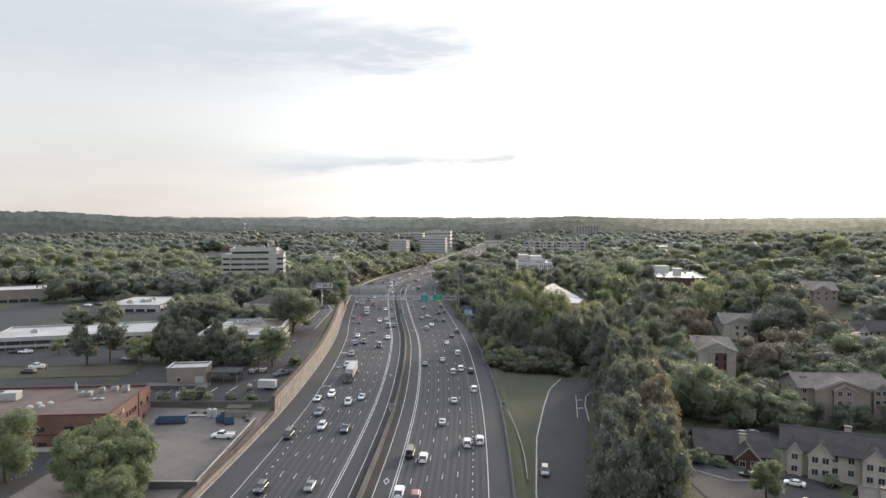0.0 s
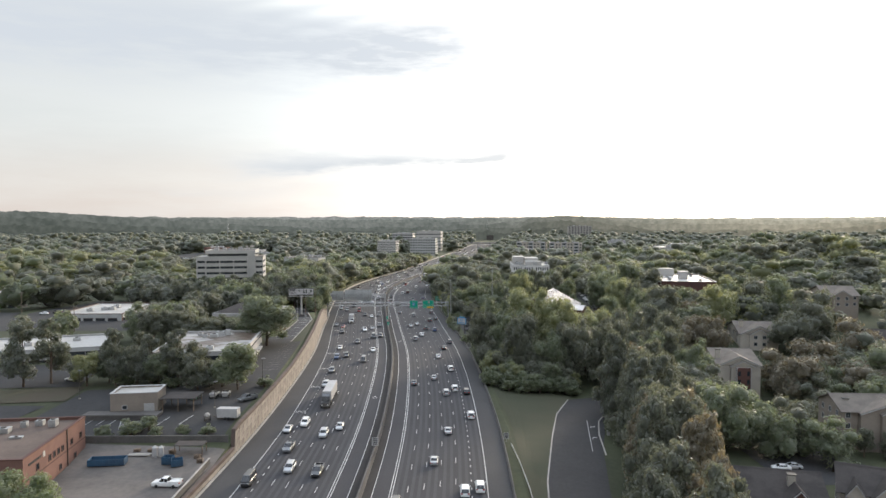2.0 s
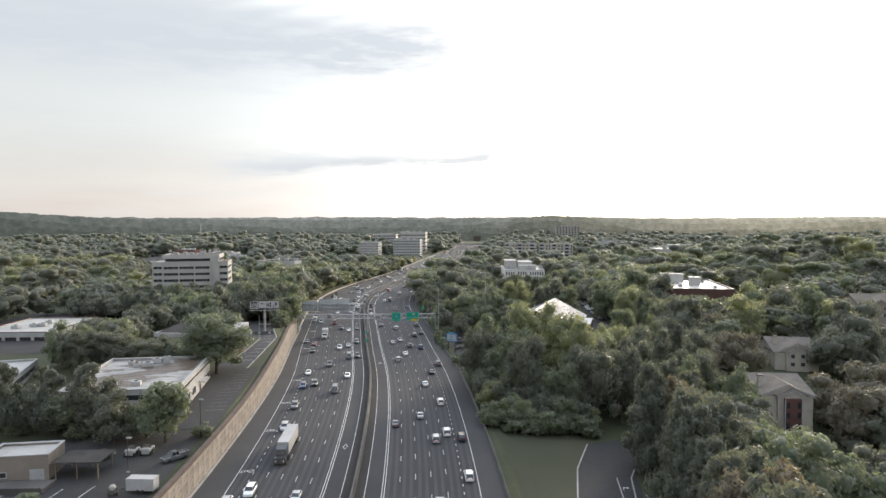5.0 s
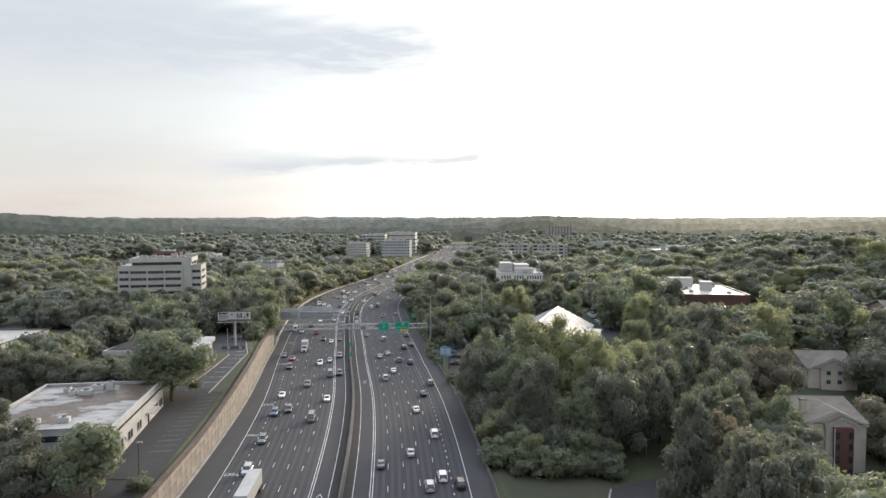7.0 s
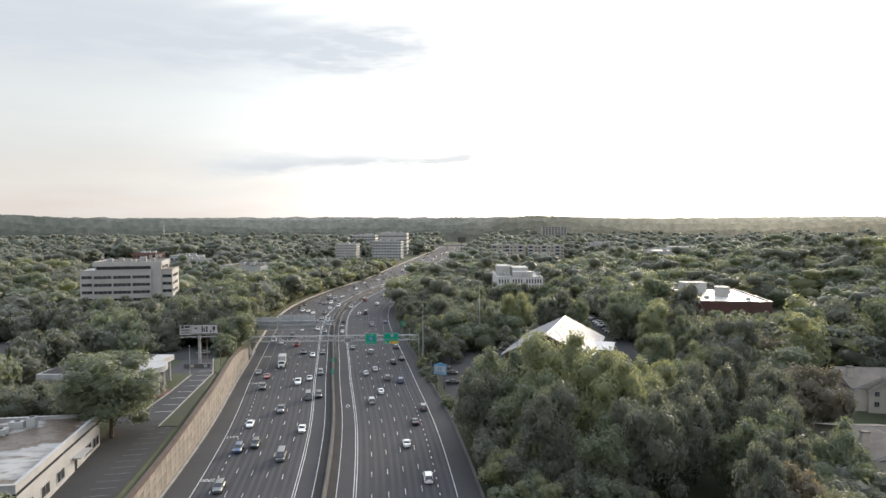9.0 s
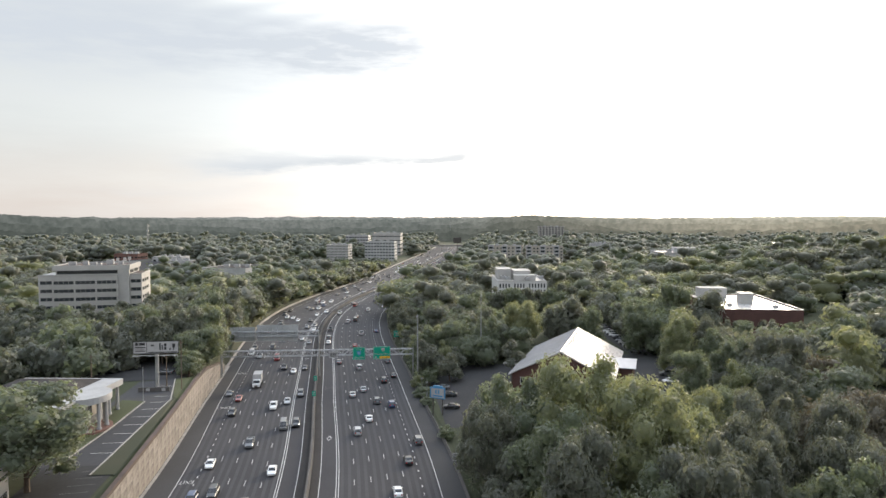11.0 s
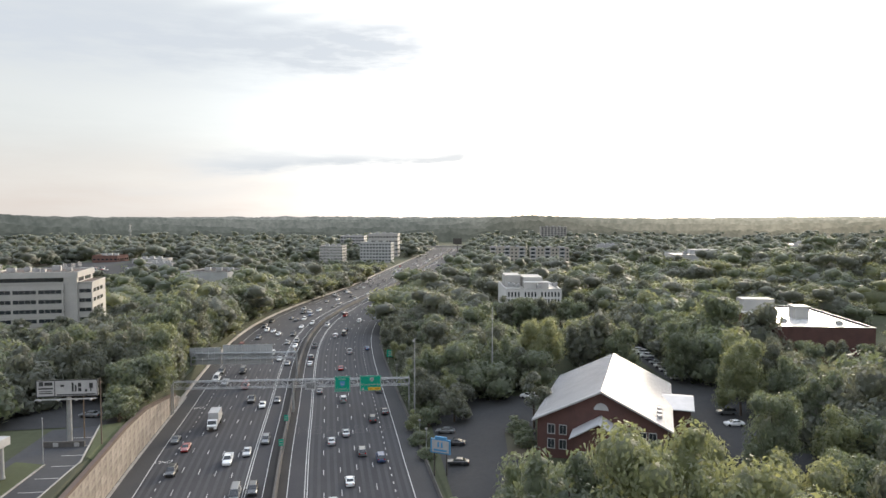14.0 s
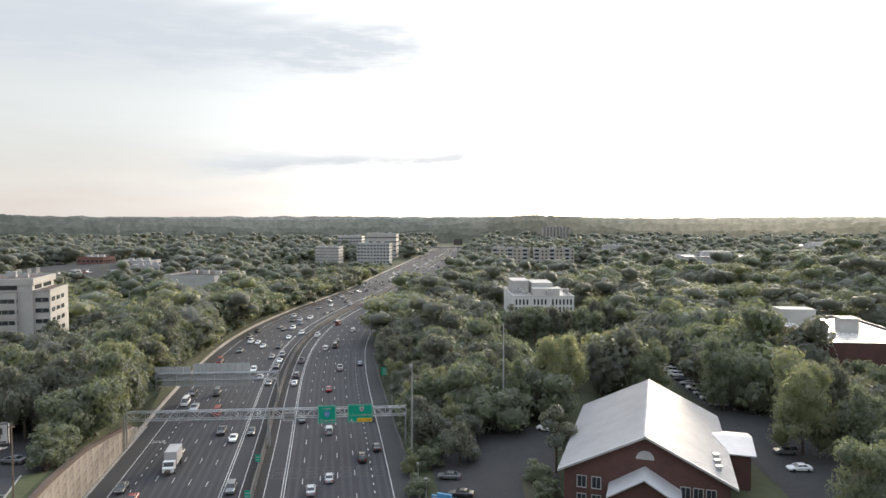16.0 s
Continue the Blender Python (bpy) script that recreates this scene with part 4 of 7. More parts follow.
bars = [(-5.3, -2.6, -0.28, -0.25, bz + 1.45, bz + 1.75), (-5.2, -2.7, -0.28, -0.25, bz + 0.55, bz + 0.75), (-5.2, -2.9, -0.28, -0.25, bz + 0.95, bz + 1.1), (-1.9, 5.4, -0.28, -0.25, bz + 0.18, bz + 0.4),
        (-1.2, -0.5, -0.28, -0.25, bz + 1.9, bz + 2.3), (0.9, 1.25, -0.28, -0.25, bz + 0.9, bz + 2.7), (1.5, 1.8, -0.28, -0.25, bz + 0.9, bz + 2.2), (2.1, 2.7, -0.28, -0.25, bz + 0.9, bz + 1.6), (2.1, 2.7, -0.28, -0.25, bz + 1.8, bz + 2.6), (3.4, 3.8, -0.28, -0.25, bz + 0.8, bz + 1.3), (4.2, 4.9, -0.28, -0.25, bz + 1.5, bz + 2.5), (4.4, 4.6, -0.28, -0.25, bz + 0.8, bz + 1.5)]
for bar in bars:
    part("print_bar", boxes(bar), M_BLACK, t, "black bar of unreadable print")
part("print_block", boxes((-5.2, -4.4, -0.28, -0.25, bz + 2.1, bz + 2.95), (-4.2, -2.7, -0.28, -0.25, bz + 2.2, bz + 2.85)), M_BLACK, t, "dark plain mark")
part("catwalk", boxes((-5.7, 5.7, -1.3, -0.5, bz - 0.5, bz - 0.4)), M_STEEL, t)
for x in (-4.5, -1.0, 2.3, 5.0):
    part("spotlight", boxes((x - 0.2, x + 0.2, -1.9, -1.3, bz - 0.55, bz - 0.3)), M_WHITE, t)
gate = thing("low_gate_wall", pose(-66, 340, gz(-66, 340)), "low dark wall with two white plates under the billboard", "wall")
part("wall", boxes((0, 8, -0.2, 0.2, -0.5, 1.3)), M_BARRIER, gate)
for x in (2.5, 6.5):
    part("plate", boxes((x - 0.5, x + 0.5, -0.26, -0.2, 0.3, 1.1)), M_WHITE, gate)

# ---- precast office tower ----
t = thing("office_tower", pose(-152.6, 463.0, 2, 0, 0, 9), "stepped precast concrete office tower with dark window bands", "building")
Z1, Z2 = 27.2, 31.5                    # top of the wings, top of the crown storey
part("wall", boxes((6, 32, -1.5, 22, -4, Z1)), M_PRECAST, t)
part("left_wing", boxes((0, 6, 0, 20, -4, Z1)), M_PRECAST, t)
part("right_wing", boxes((36.5, 41.5, 1.2, 21, -4, Z1)), M_PRECAST, t)
part("pier", boxes((32, 36.5, 0, 22, -4, Z2 - 2.2)), M_PRECAST, t)
part("crown_storey", boxes((6.6, 32, 0.9, 23, Z1, Z2 - 2.2)), M_PRECAST, t)
part("crown_window", boxes((7.2, 31.6, 0.8, 1.0, Z1 + 0.5, Z2 - 2.25)), M_GLASS, t, "long dark window band")
part("crown_window", boxes((36.4, 36.6, 2.5, 9.0, Z1 + 0.5, Z2 - 2.4), (36.4, 36.6, 11, 19, Z1 + 0.5, Z2 - 2.4)), M_GLASS, t)
part("parapet", boxes((5.6, 36.9, -0.2, 0.4, Z2 - 2.2, Z2), (5.6, 36.9, 22.8, 23.4, Z2 - 2.2, Z2), (5.6, 6.2, 0.4, 22.8, Z2 - 2.2, Z2), (36.3, 36.9, 0.4, 22.8, Z2 - 2.2, Z2)), M_PRECAST, t, "deep pale parapet band")
part("wing_parapet", boxes((-0.2, 6, -0.2, 0.2, Z1, Z1 + 0.35), (6, 32.2, -1.7, -1.3, Z1, Z1 + 0.35), (36.5, 41.7, 1.0, 1.4, Z1, Z1 + 0.35), (41.3, 41.7, 1.4, 21, Z1, Z1 + 0.35)), M_PRECAST, t)
part("roof", boxes((6.2, 36.3, 0.4, 22.8, Z2 - 0.9, Z2 - 0.5)), M_ROOFGRAVEL, t)
part("wing_roof", boxes((36.6, 41.2, 1.5, 20.8, Z1, Z1 + 0.1)), M_ROOFGRAVEL, t, "brown gravel terrace")
for k in range(7):
    z = 23.4 - k * 3.65
    for i in range(3):
        win = window(t, 33, 26, "front", 0, z, 7.9, 1.45, M_PRECAST, 3)
        win.matrix_basis = pose(10.4 + i * 8.6, -1.5, z)
    for x, y, ww, turn in ((3.0, 0, 4.6, 0), (39.0, 1.2, 4.2, 0), (32.0, -0.75, 1.1, 90), (41.5, 4.4, 3.4, 90), (41.5, 9.4, 3.6, 90), (41.5, 14.4, 3.4, 90)):
        win = window(t, 33, 26, "front", 0, z, ww, 1.45, M_PRECAST, 1)
        win.matrix_basis = pose(x, y, z, 0, 0, turn)
    part("ledge", boxes((5.9, 32.1, -1.72, -1.4, z - 1.3, z - 1.0)), M_PRECAST, t)
for x, y, sx, sz in ((11, 10, 3, 1.6), (16, 12, 2.2, 1.8), (20, 9, 2.6, 1.5), (26, 13, 3, 2.2), (31, 11, 1.8, 1.7), (23, 7, 1.6, 1.2)):
    roof_unit(*local(t, x, y), 2 + Z2 - 0.5, sx, 1.8, sz, rz=10, mat=M_WHITE)
for x, y in ((31, 5), (33.5, 7), (9, 5), (34, 14)):
    an = thing("antenna", pose(*local(t, x, y), 2 + Z2 - 0.5), "white panel antenna mast on an office roof", "antenna", "roof antennas")
    part("mast", tube(bmesh.new(), (0, 0, 0), (0, 0, 3.4), 0.1, None, 6), M_STEEL, an)
    for q in range(3):
        part("antenna_panel", boxes((-0.2 + q * 0.5 - 0.5, 0.1 + q * 0.5 - 0.5, -0.2, 0.05, 1.8, 3.4)), M_WHITE, an)

# ---- church with the metal roof ----
CZ = 3.6
t = thing("church", pose(46.6, 339.9, CZ, 0, 0, -22.3), "dark red brick church hall with a bare metal gable roof", "church")
E_, R_, HW, LN = 7.1, 14.0, 14.0, 41.7
bm = bmesh.new()
prism(bm, [(-HW + 0.5, -3), (HW - 0.5, -3), (HW - 0.5, E_ - 0.1), (0, R_ - 0.5), (-HW + 0.5, E_ - 0.1)], 0.8, LN - 0.8)
part("wall", bm, M_BRICKDARK, t)
def roof_sheet(bm, x0, z0, x1, z1, y0, y1, thick=0.22):
    prism(bm, [(x0, z0), (x1, z1), (x1, z1 - thick), (x0, z0 - thick)], y0, y1)
    return bm
part("roof", roof_sheet(bmesh.new(), 0, R_ + 0.12, HW + 0.6, E_ - 0.2, 0, LN), M_METALROOF, t, "bare metal roof slope")
part("roof", roof_sheet(bmesh.new(), -HW - 0.6, E_ - 0.2, 0, R_ + 0.12, 0, LN), M_METALROOF, t, "bare metal roof slope")
part("ridge_cap", prism(bmesh.new(), [(-0.5, R_ - 0.12), (0, R_ + 0.22), (0.5, R_ - 0.12), (0, R_ + 0.1)], -0.05, LN + 0.05), M_METALROOF, t)
slope = math.atan2(R_ - E_ + 0.3, HW + 0.6)
for sgn in (-1, 1):
    bm = bmesh.new()
    for y in np.arange(0.6, LN, 0.62):
        x1, z1 = sgn * (HW + 0.55), E_ - 0.15
        vs = [bm.verts.new(p) for p in ((sgn * 0.3, y, R_ + 0.0), (x1, y, z1), (x1, y, z1 + 0.07), (sgn * 0.3, y, R_ + 0.08), (sgn * 0.3, y + 0.06, R_ + 0.0), (x1, y + 0.06, z1), (x1, y + 0.06, z1 + 0.07), (sgn * 0.3, y + 0.06, R_ + 0.08))]
        for f in ((0, 1, 2, 3), (7, 6, 5, 4), (3, 2, 6, 7)):
            bm.faces.new([vs[i] for i in f])
    part("seams", bm, M_METALROOF, t)
for s in (-1, 1):
    part("barge_board", prism(bmesh.new(), [(0, R_ + 0.1), (s * (HW + 0.6), E_ - 0.22), (s * (HW + 0.6), E_ - 0.6), (0, R_ - 0.3)], -0.06, 0.02), M_WHITE, t)
# half-round window
bm = bmesh.new()
ring = [bm.verts.new((1.5 * math.cos(a), 0.74, 9.9 + 1.5 * math.sin(a))) for a in np.linspace(0, math.pi, 14)]
base = bm.faces.new(ring)
ext = bmesh.ops.extrude_face_region(bm, geom=[base])
bmesh.ops.translate(bm, verts=[q for q in ext["geom"] if isinstance(q, bmesh.types.BMVert)], vec=(0, 0.1, 0))
bmesh.ops.recalc_face_normals(bm, faces=bm.faces)
part("arched_window", bm, M_WHITE, t, "white half-round gable window")
for z in (0.8, 4.0):
    for x in (-10.5, -8, 6.5, 8.5, 10.5):
        win = window(t, 28, LN, "front", 0, 0, 1.4, 1.9, M_WHITE, 1)
        win.matrix_basis = pose(x, 0.8, z)
    for y in (5, 9, 13, 17):
        win = window(t, 28, LN, "right", 0, 0, 1.4, 1.9, M_WHITE, 1)
        win.matrix_basis = pose(HW - 0.5, y, z, 0, 0, 90)
# wing across the roof and the front porch
for s in (1,):
    bm = bmesh.new()
    prism(bm, [(18.4, -3), (31.4, -3), (31.4, 6.4), (24.9, 7.6), (18.4, 6.4)], min(s * 13, s * 18.6), max(s * 13, s * 18.6), "x")
    part("wing_wall", bm, M_BRICKDARK, t)
    bm = bmesh.new()
    for a, b, zz0, zz1 in ((17.8, 24.9, 6.5, 8.0), (24.9, 32.0, 8.0, 6.5)):
        prism(bm, [(a, zz0), (b, zz1), (b, zz1 + 0.2), (a, zz0 + 0.2)], min(s * 8.5, s * 19.4), max(s * 8.5, s * 19.4), "x")
    part("wing_roof", bm, M_METALROOF, t)
bm = bmesh.new()
prism(bm, [(-5.2, -3), (5.2, -3), (5.2, 5.2), (0, 8.3), (-5.2, 5.2)], -5.2, 0.9)
part("porch_wall", bm, M_BRICKDARK, t)
bm = bmesh.new()
roof_sheet(bm, 0, 8.8, 5.9, 5.3, -5.8, 0.9)
roof_sheet(bm, -5.9, 5.3, 0, 8.8, -5.8, 0.9)
part("porch_roof", bm, M_METALROOF, t)
part("porch_door", boxes((-1.1, 1.1, -5.27, -5.1, 0, 2.6)), M_GLASS, t, "dark glazed double door")
for x in (-3.2, 3.2):
    win = window(t, 28, LN, "front", 0, 0, 1.0, 2.0, M_WHITE, 1)
    win.matrix_basis = pose(x, -5.2, 0.6)
for y in (4, 7, 10):
    ve = thing("roof_vent", pose(*local(t, HW - 2.2, y), CZ + 8.5), "small metal roof vent box", "vent", "church vents")
    part("vent_box", boxes((-0.4, 0.4, -0.4, 0.4, -0.3, 0.4)), M_WHITE, ve)
    part("vent_cap", boxes((-0.5, 0.5, -0.5, 0.5, 0.5, 0.6)), M_STEEL, ve)
patch("church_lot", [(14.5, 330), (30, 326), (44, 392), (12, 396)], M_LOT, 0.1, 12, "grey asphalt church car park", "pavement")
patch("church_lot", [(74, 330), (92, 326), (104, 400), (84, 402)], M_LOT, 0.1, 12, "grey asphalt car park beside the church", "pavement")
patch("car_park", [(88, 395), (96, 395), (112, 560), (98, 560)], M_LOT, 0.12, 16, "narrow grey car park between trees", "pavement")
patch("kerb_island", [(28, 345), (33, 345), (35, 362), (30, 362)], M_LAWN, 0.25, 6, "grass island in the church car park", "lawn")
fp = thing("flagpole", pose(31.8, 394.2, gz(31.8, 394.2)), "very tall white flagpole without a flag", "pole")
part("pole", tube(bmesh.new(), (0, 0, -0.5), (0, 0, 28 - gz(31.8, 394.2)), 0.2, 0.09, 10), M_WHITE, fp)
part("ball", tube(bmesh.new(), (0, 0, 28 - gz(31.8, 394.2)), (0, 0, 28.3 - gz(31.8, 394.2)), 0.18, 0.1, 8), M_STEEL, fp)

# ---- white mid-rise and other blocks among the trees ----
t, w, h = building("white_midrise", (58.4, 525.3), (85.4, 523.4), 42, 1.0, 19.2, M_WHITEWALL, M_ROOFWHITE, "white mid-rise office with narrow vertical windows", 0.8, M_WHITE)
for k in range(5):
    for i, s in enumerate(np.linspace(1.4, w - 1.4, 16)):
        if i not in (4, 9):
            window(t, w, 42, "front", float(s), 1.0 + k * 3.4, 0.75, 2.3)
    for s in np.linspace(2, 40, 15):
        window(t, w, 42, "right", float(s), 1.0 + k * 3.4, 0.75, 2.3)
part("penthouse", boxes((1.5, 9.5, 20, 36, h - 0.8, h + 5.2)), M_PRECAST, t)
part("penthouse", boxes((10.5, 20, 15, 32, h - 0.8, h + 4.6)), M_PRECAST, t)
part("penthouse", boxes((10, 22, 8, 15, h - 0.8, h + 2.6)), M_PRECAST, t)
for x, y in ((6, 8), (22, 22), (26, 14), (4, 14), (17, 6)):
    roof_unit(*local(t, x, y), 19.4, 2.4, 2, 1.8, mat=M_STEEL)

t, w, h = building("flat_roofed_store", (131.5, 419), (163, 413), 56, 1, 17.5, M_BRICKDARK, M_WETROOF, "large dark brick building with a shiny flat roof", 0.5, M_WHITE)
part("penthouse", boxes((3, 15, 42, 50, h - 0.5, h + 4.2)), M_PRECAST, t)
part("penthouse", boxes((15, 20, 22, 28, h - 0.5, h + 3.8)), M_PRECAST, t)
part("penthouse", boxes((14.6, 20.4, 21.6, 28.4, h + 3.8, h + 4.1)), M_WHITE, t)
for x, y in ((8, 14), (25, 10), (25, 40), (9, 30)):
    roof_unit(*local(t, x, y), 17.0, 2.0, 1.8, 1.2, rz=-11)
for i in range(5):
    window(t, w, 56, "front", 4 + i * 6, 8, 3.2, 2, M_BRICKDARK, 1)


def far_block(name, a, b, depth, z0, z1, wall, roof, label, rows, cols, ww=1.5, wh=1.5, units=3):
    t, w, h = building(name, a, b, depth, z0, z1, wall, roof, label, 0.6)
    for k in range(rows):
        for i in range(cols):
            window(t, w, depth, "front", w * (i + 0.5) / cols, h - (k + 1) * (h / (rows + 0.4)) + 0.6, min(ww, w / cols * 0.8), wh)
        for i in range(max(2, int(cols * depth / w))):
            n_ = max(2, int(cols * depth / w))
            window(t, w, depth, "right", depth * (i + 0.5) / n_, h - (k + 1) * (h / (rows + 0.4)) + 0.6, min(ww, depth / n_ * 0.8), wh)
    for i in range(units):
        roof_unit(*local(t, w * (i + 1) / (units + 1), depth * 0.5), z1 - 0.6, 4, 3, 2.5)
    return t


FAR_BLOCKS = [  # name, front from, front to, depth, base, top, wall, roof, label, window rows, columns
    ("office_tower", (-82, 1014), (-55, 1010), 26, -2, 20, M_PRECAST, M_WHITE, "pale office tower with closely set vertical windows", 6, 16, 0.6, 2.0),
    ("office_slab", (-34, 1010), (3, 1004), 22, 0, 24, M_GREYWALL, M_ROOFWHITE, "grey slab office with rows of windows", 6, 10, 2.2, 1.5),
    ("hospital", (-28, 1130), (12, 1126), 40, 0, 31.5, M_PRECAST, M_ROOFWHITE, "large stepped pale medical block far off", 5, 10, 3.0, 1.6),
    ("hospital", (-70, 1190), (-36, 1186), 30, 0, 27, M_WHITE, M_ROOFWHITE, "white medical block far off", 6, 8, 3.0, 1.6),
    ("apartment_block", (117, 975), (158, 966), 18, 2, 19.5, M_CREAM, M_SHINGLETAN, "pale cream four-storey apartment block", 4, 9, 1.8, 1.6),
    ("apartment_block", (162, 966), (206, 958), 18, 2, 19, M_CREAM, M_SHINGLETAN, "cream four-storey apartment block", 4, 11, 1.8, 1.6),
    ("warehouse", (249, 773), (304, 762), 40, 2, 21.5, M_GREYWALL, M_WETROOF, "low warehouse with a shiny flat roof", 1, 8, 3.0, 1.2),
    ("shed_building", (-149, 701), (-113, 690), 42, -1, 15, M_GREYWALL, M_SHINGLE, "low grey flat-roofed building", 1, 6, 3.0, 1.2),
    ("shop", (-298, 907), (-272, 904), 22, 8, 15.5, M_BRICK, M_ROOFWHITE, "small red brick roadside shop with a pale roof", 1, 6, 2.6, 1.6),
    ("shop", (-246, 872), (-216, 869), 22, 7, 14, M_WHITE, M_ROOFWHITE, "small white roadside shop", 1, 6, 2.6, 1.6),
    ("shop", (-224, 840), (-198, 838), 18, 5, 12, M_WHITE, M_ROOFWHITE, "low white roadside shop", 1, 5, 2.6, 1.6),
    ("shop", (-400, 900), (-350, 896), 30, 0, 12, M_TAN, M_ROOFWHITE, "two-storey tan building among trees", 2, 7, 2.6, 1.4),
    # dark block in pale concrete: haze put into its wall colour
    ("dark_block", (300, 1520), (350, 1512), 40, 0, 35, M_CONCRETE, M_SHINGLE, "tall plain block on the skyline, haze-grey in its paint", 9, 8, 3.0, 1.8),
    ("shop", (256, 1010), (280, 1005), 24, 0, 20.5, M_WHITE, M_WETROOF, "white building with a shiny roof among trees", 2, 6, 2.6, 1.6),
    ("warehouse", (560, 1120), (600, 1090), 40, 4, 16, M_GREYWALL, M_WETROOF, "far warehouse with a shiny flat roof", 1, 6, 3.0, 1.2),
    ("warehouse", (520, 900), (560, 870), 40, 4, 16, M_GREYWALL, M_WETROOF, "far warehouse with a shiny flat roof", 1, 6, 3.0, 1.2),
]
for row in FAR_BLOCKS:
    t = far_block(*row)
    if row[0] == "apartment_block":      # white corner bays that rise above the roof
        for x in (0.5, 17.0, 33.5):
            part("bay", boxes((x, x + 6.5, -1.4, 3.0, 0, row[5] - row[4] + 1.3)), M_WHITE, t, "white clad bay")
            for k in range(4):
                part("bay_window", boxes((x + 0.9, x + 5.6, -1.46, -1.38, 1.4 + k * 4.3, 3.6 + k * 4.3)), M_GLASS, t)
    if row[0] == "warehouse":
        part("penthouse", boxes((16, 40, 8, 20, row[5] - row[4], row[5] - row[4] + 4.2)), M_GREYWALL, t, "grey plant room on the roof")

# ---- overpass and the tall road sign beyond ----
t = thing("overpass", pose(84, 1280, 0, 0, 0, -4), "concrete road bridge across the motorway", "bridge")
part("deck", boxes((-70, 60, -6, 6, 5.6, 7.0)), M_CONCRETE, t)
for y in (-6, 5.7):
    part("parapet", boxes((-70, 60, y, y + 0.3, 7.0, 8.0)), M_CONCRETE, t)
for x in (-34, -1, 34):
    part("pier", boxes((x - 0.7, x + 0.7, -5, 5, 0, 5.6)), M_CONCRETE, t)
t = thing("tall_sign", pose(82, 1002, 0), "tall dark roadside sign on a post", "sign")
part("post", tube(bmesh.new(), (0, 0, 0), (0, 0, 24), 0.5, 0.4, 8), M_DARKSTEEL, t)
part("panel", boxes((-5, 5, -0.6, 0.6, 22, 29)), M_DARKSTEEL, t)
for x, y, hh in ((-295, 1000, 42), (150, 1900, 80)):
    t = thing("radio_mast", pose(x, y, gz(x, y)), "slim lattice radio mast far off", "mast", "radio masts")
    bm = bmesh.new()
    for q in range(3):
        a = q * 2.094
        tube(bm, (1.1 * math.cos(a), 1.1 * math.sin(a), 0), (0.5 * math.cos(a), 0.5 * math.sin(a), hh), 0.16, None, 4)
    part("legs", bm, M_STEEL, t)
    for z in (hh - 2, hh - 8, hh * 0.7):
        part("platform", boxes((-1.4, 1.4, -1.4, 1.4, z, z + 0.6)), M_STEEL, t)

# ---- frontage road and houses on the right ----
def strip(name, pts, material, lift, label, category="road", n=8):
    """A band of paving between pairs of edge points, laid over the ground."""
    for (a, b), (c, d) in zip(pts, pts[1:]):
        patch(name, [a, b, d, c], material, lift, n, label, category)


FRONT = [((15.0, 100), (26.5, 100)), ((18.9, 134), (31.5, 132)), ((24.0, 170), (36.5, 166)), ((30.3, 200), (42.5, 196)), ((35.5, 222), (47.2, 212)), ((42.6, 241), (49.0, 222))]
strip("frontage_road", FRONT, M_LOT, 0.14, "grey asphalt frontage road bending away")
strip("frontage_road", [((42.6, 241), (49.0, 222)), ((54, 250), (58, 231)), ((70, 256), (72, 240))], M_LOT, 0.14, "grey asphalt side road under trees")
strip("grass_strip", [((14.8, 100), (17.0, 100)), ((17.6, 134), (18.7, 134)), ((19.2, 170), (23.8, 170)), ((20.2, 200), (30.1, 200)), ((20.0, 226), (37.0, 226)), ((18.5, 252), (46, 248))], M_GRASS, 0.13, "mown green grass bank beside the motorway", "lawn")
def kerb(pts, label, z=0.14):
    t = thing("kerb", pose(0, 0, 0), label, "kerb", kind="structure")
    bm = bmesh.new()
    for (x0, y0), (x1, y1) in zip(pts, pts[1:]):
        n_ = 6
        for i in range(n_):
            a, b = i / n_, (i + 1) / n_
            p, q = Vector((x0 + (x1 - x0) * a, y0 + (y1 - y0) * a, 0)), Vector((x0 + (x1 - x0) * b, y0 + (y1 - y0) * b, 0))
            side = (q - p).normalized().cross(Vector((0, 0, 1))) * 0.16
            ring = []
            for c in (p, q):
                zz = gz(c.x, c.y) + z
                ring += [bm.verts.new((c + side).to_tuple()[:2] + (zz - 0.05,)), bm.verts.new((c + side).to_tuple()[:2] + (zz + 0.14,)), bm.verts.new((c - side).to_tuple()[:2] + (zz + 0.14,)), bm.verts.new((c - side).to_tuple()[:2] + (zz - 0.05,))]
            for k in range(3):
                bm.faces.new((ring[k], ring[k + 1], ring[k + 5], ring[k + 4]))
    part("kerb_stone", bm, M_CONCRETE, t)


kerb([p[0] for p in FRONT], "pale concrete kerb along the frontage road")
kerb([(41.8, 190), (44.2, 207), (47.3, 220), (50, 226), (57, 231)], "pale concrete kerb at the bend")
for a, b in (((38.8, 192), (43.6, 219)),):
    patch("turn_lane_line", [a, (a[0] + 0.18, a[1]), (b[0] + 0.18, b[1]), b], M_PAINT, 0.18, 5, "white solid turn-lane line", "road marking")
for x, y in ((41.6, 203), (43.4, 213)):
    t = thing("turn_arrow", pose(x, y, gz(x, y) + 0.19, 0, 0, -15), "white painted turn arrow on asphalt", "road marking", "turn arrows", "structure")
    bm = bmesh.new()
    vs = [bm.verts.new(p) for p in ((-0.1, -1, 0), (0.1, -1, 0), (0.1, 0.3, 0), (0.7, 0.3, 0), (0.7, 0.0, 0), (1.3, 0.45, 0), (0.7, 0.9, 0), (0.7, 0.6, 0), (-0.1, 0.6, 0))]
    bm.faces.new(vs)
    part("arrow", bm, M_PAINT, t)
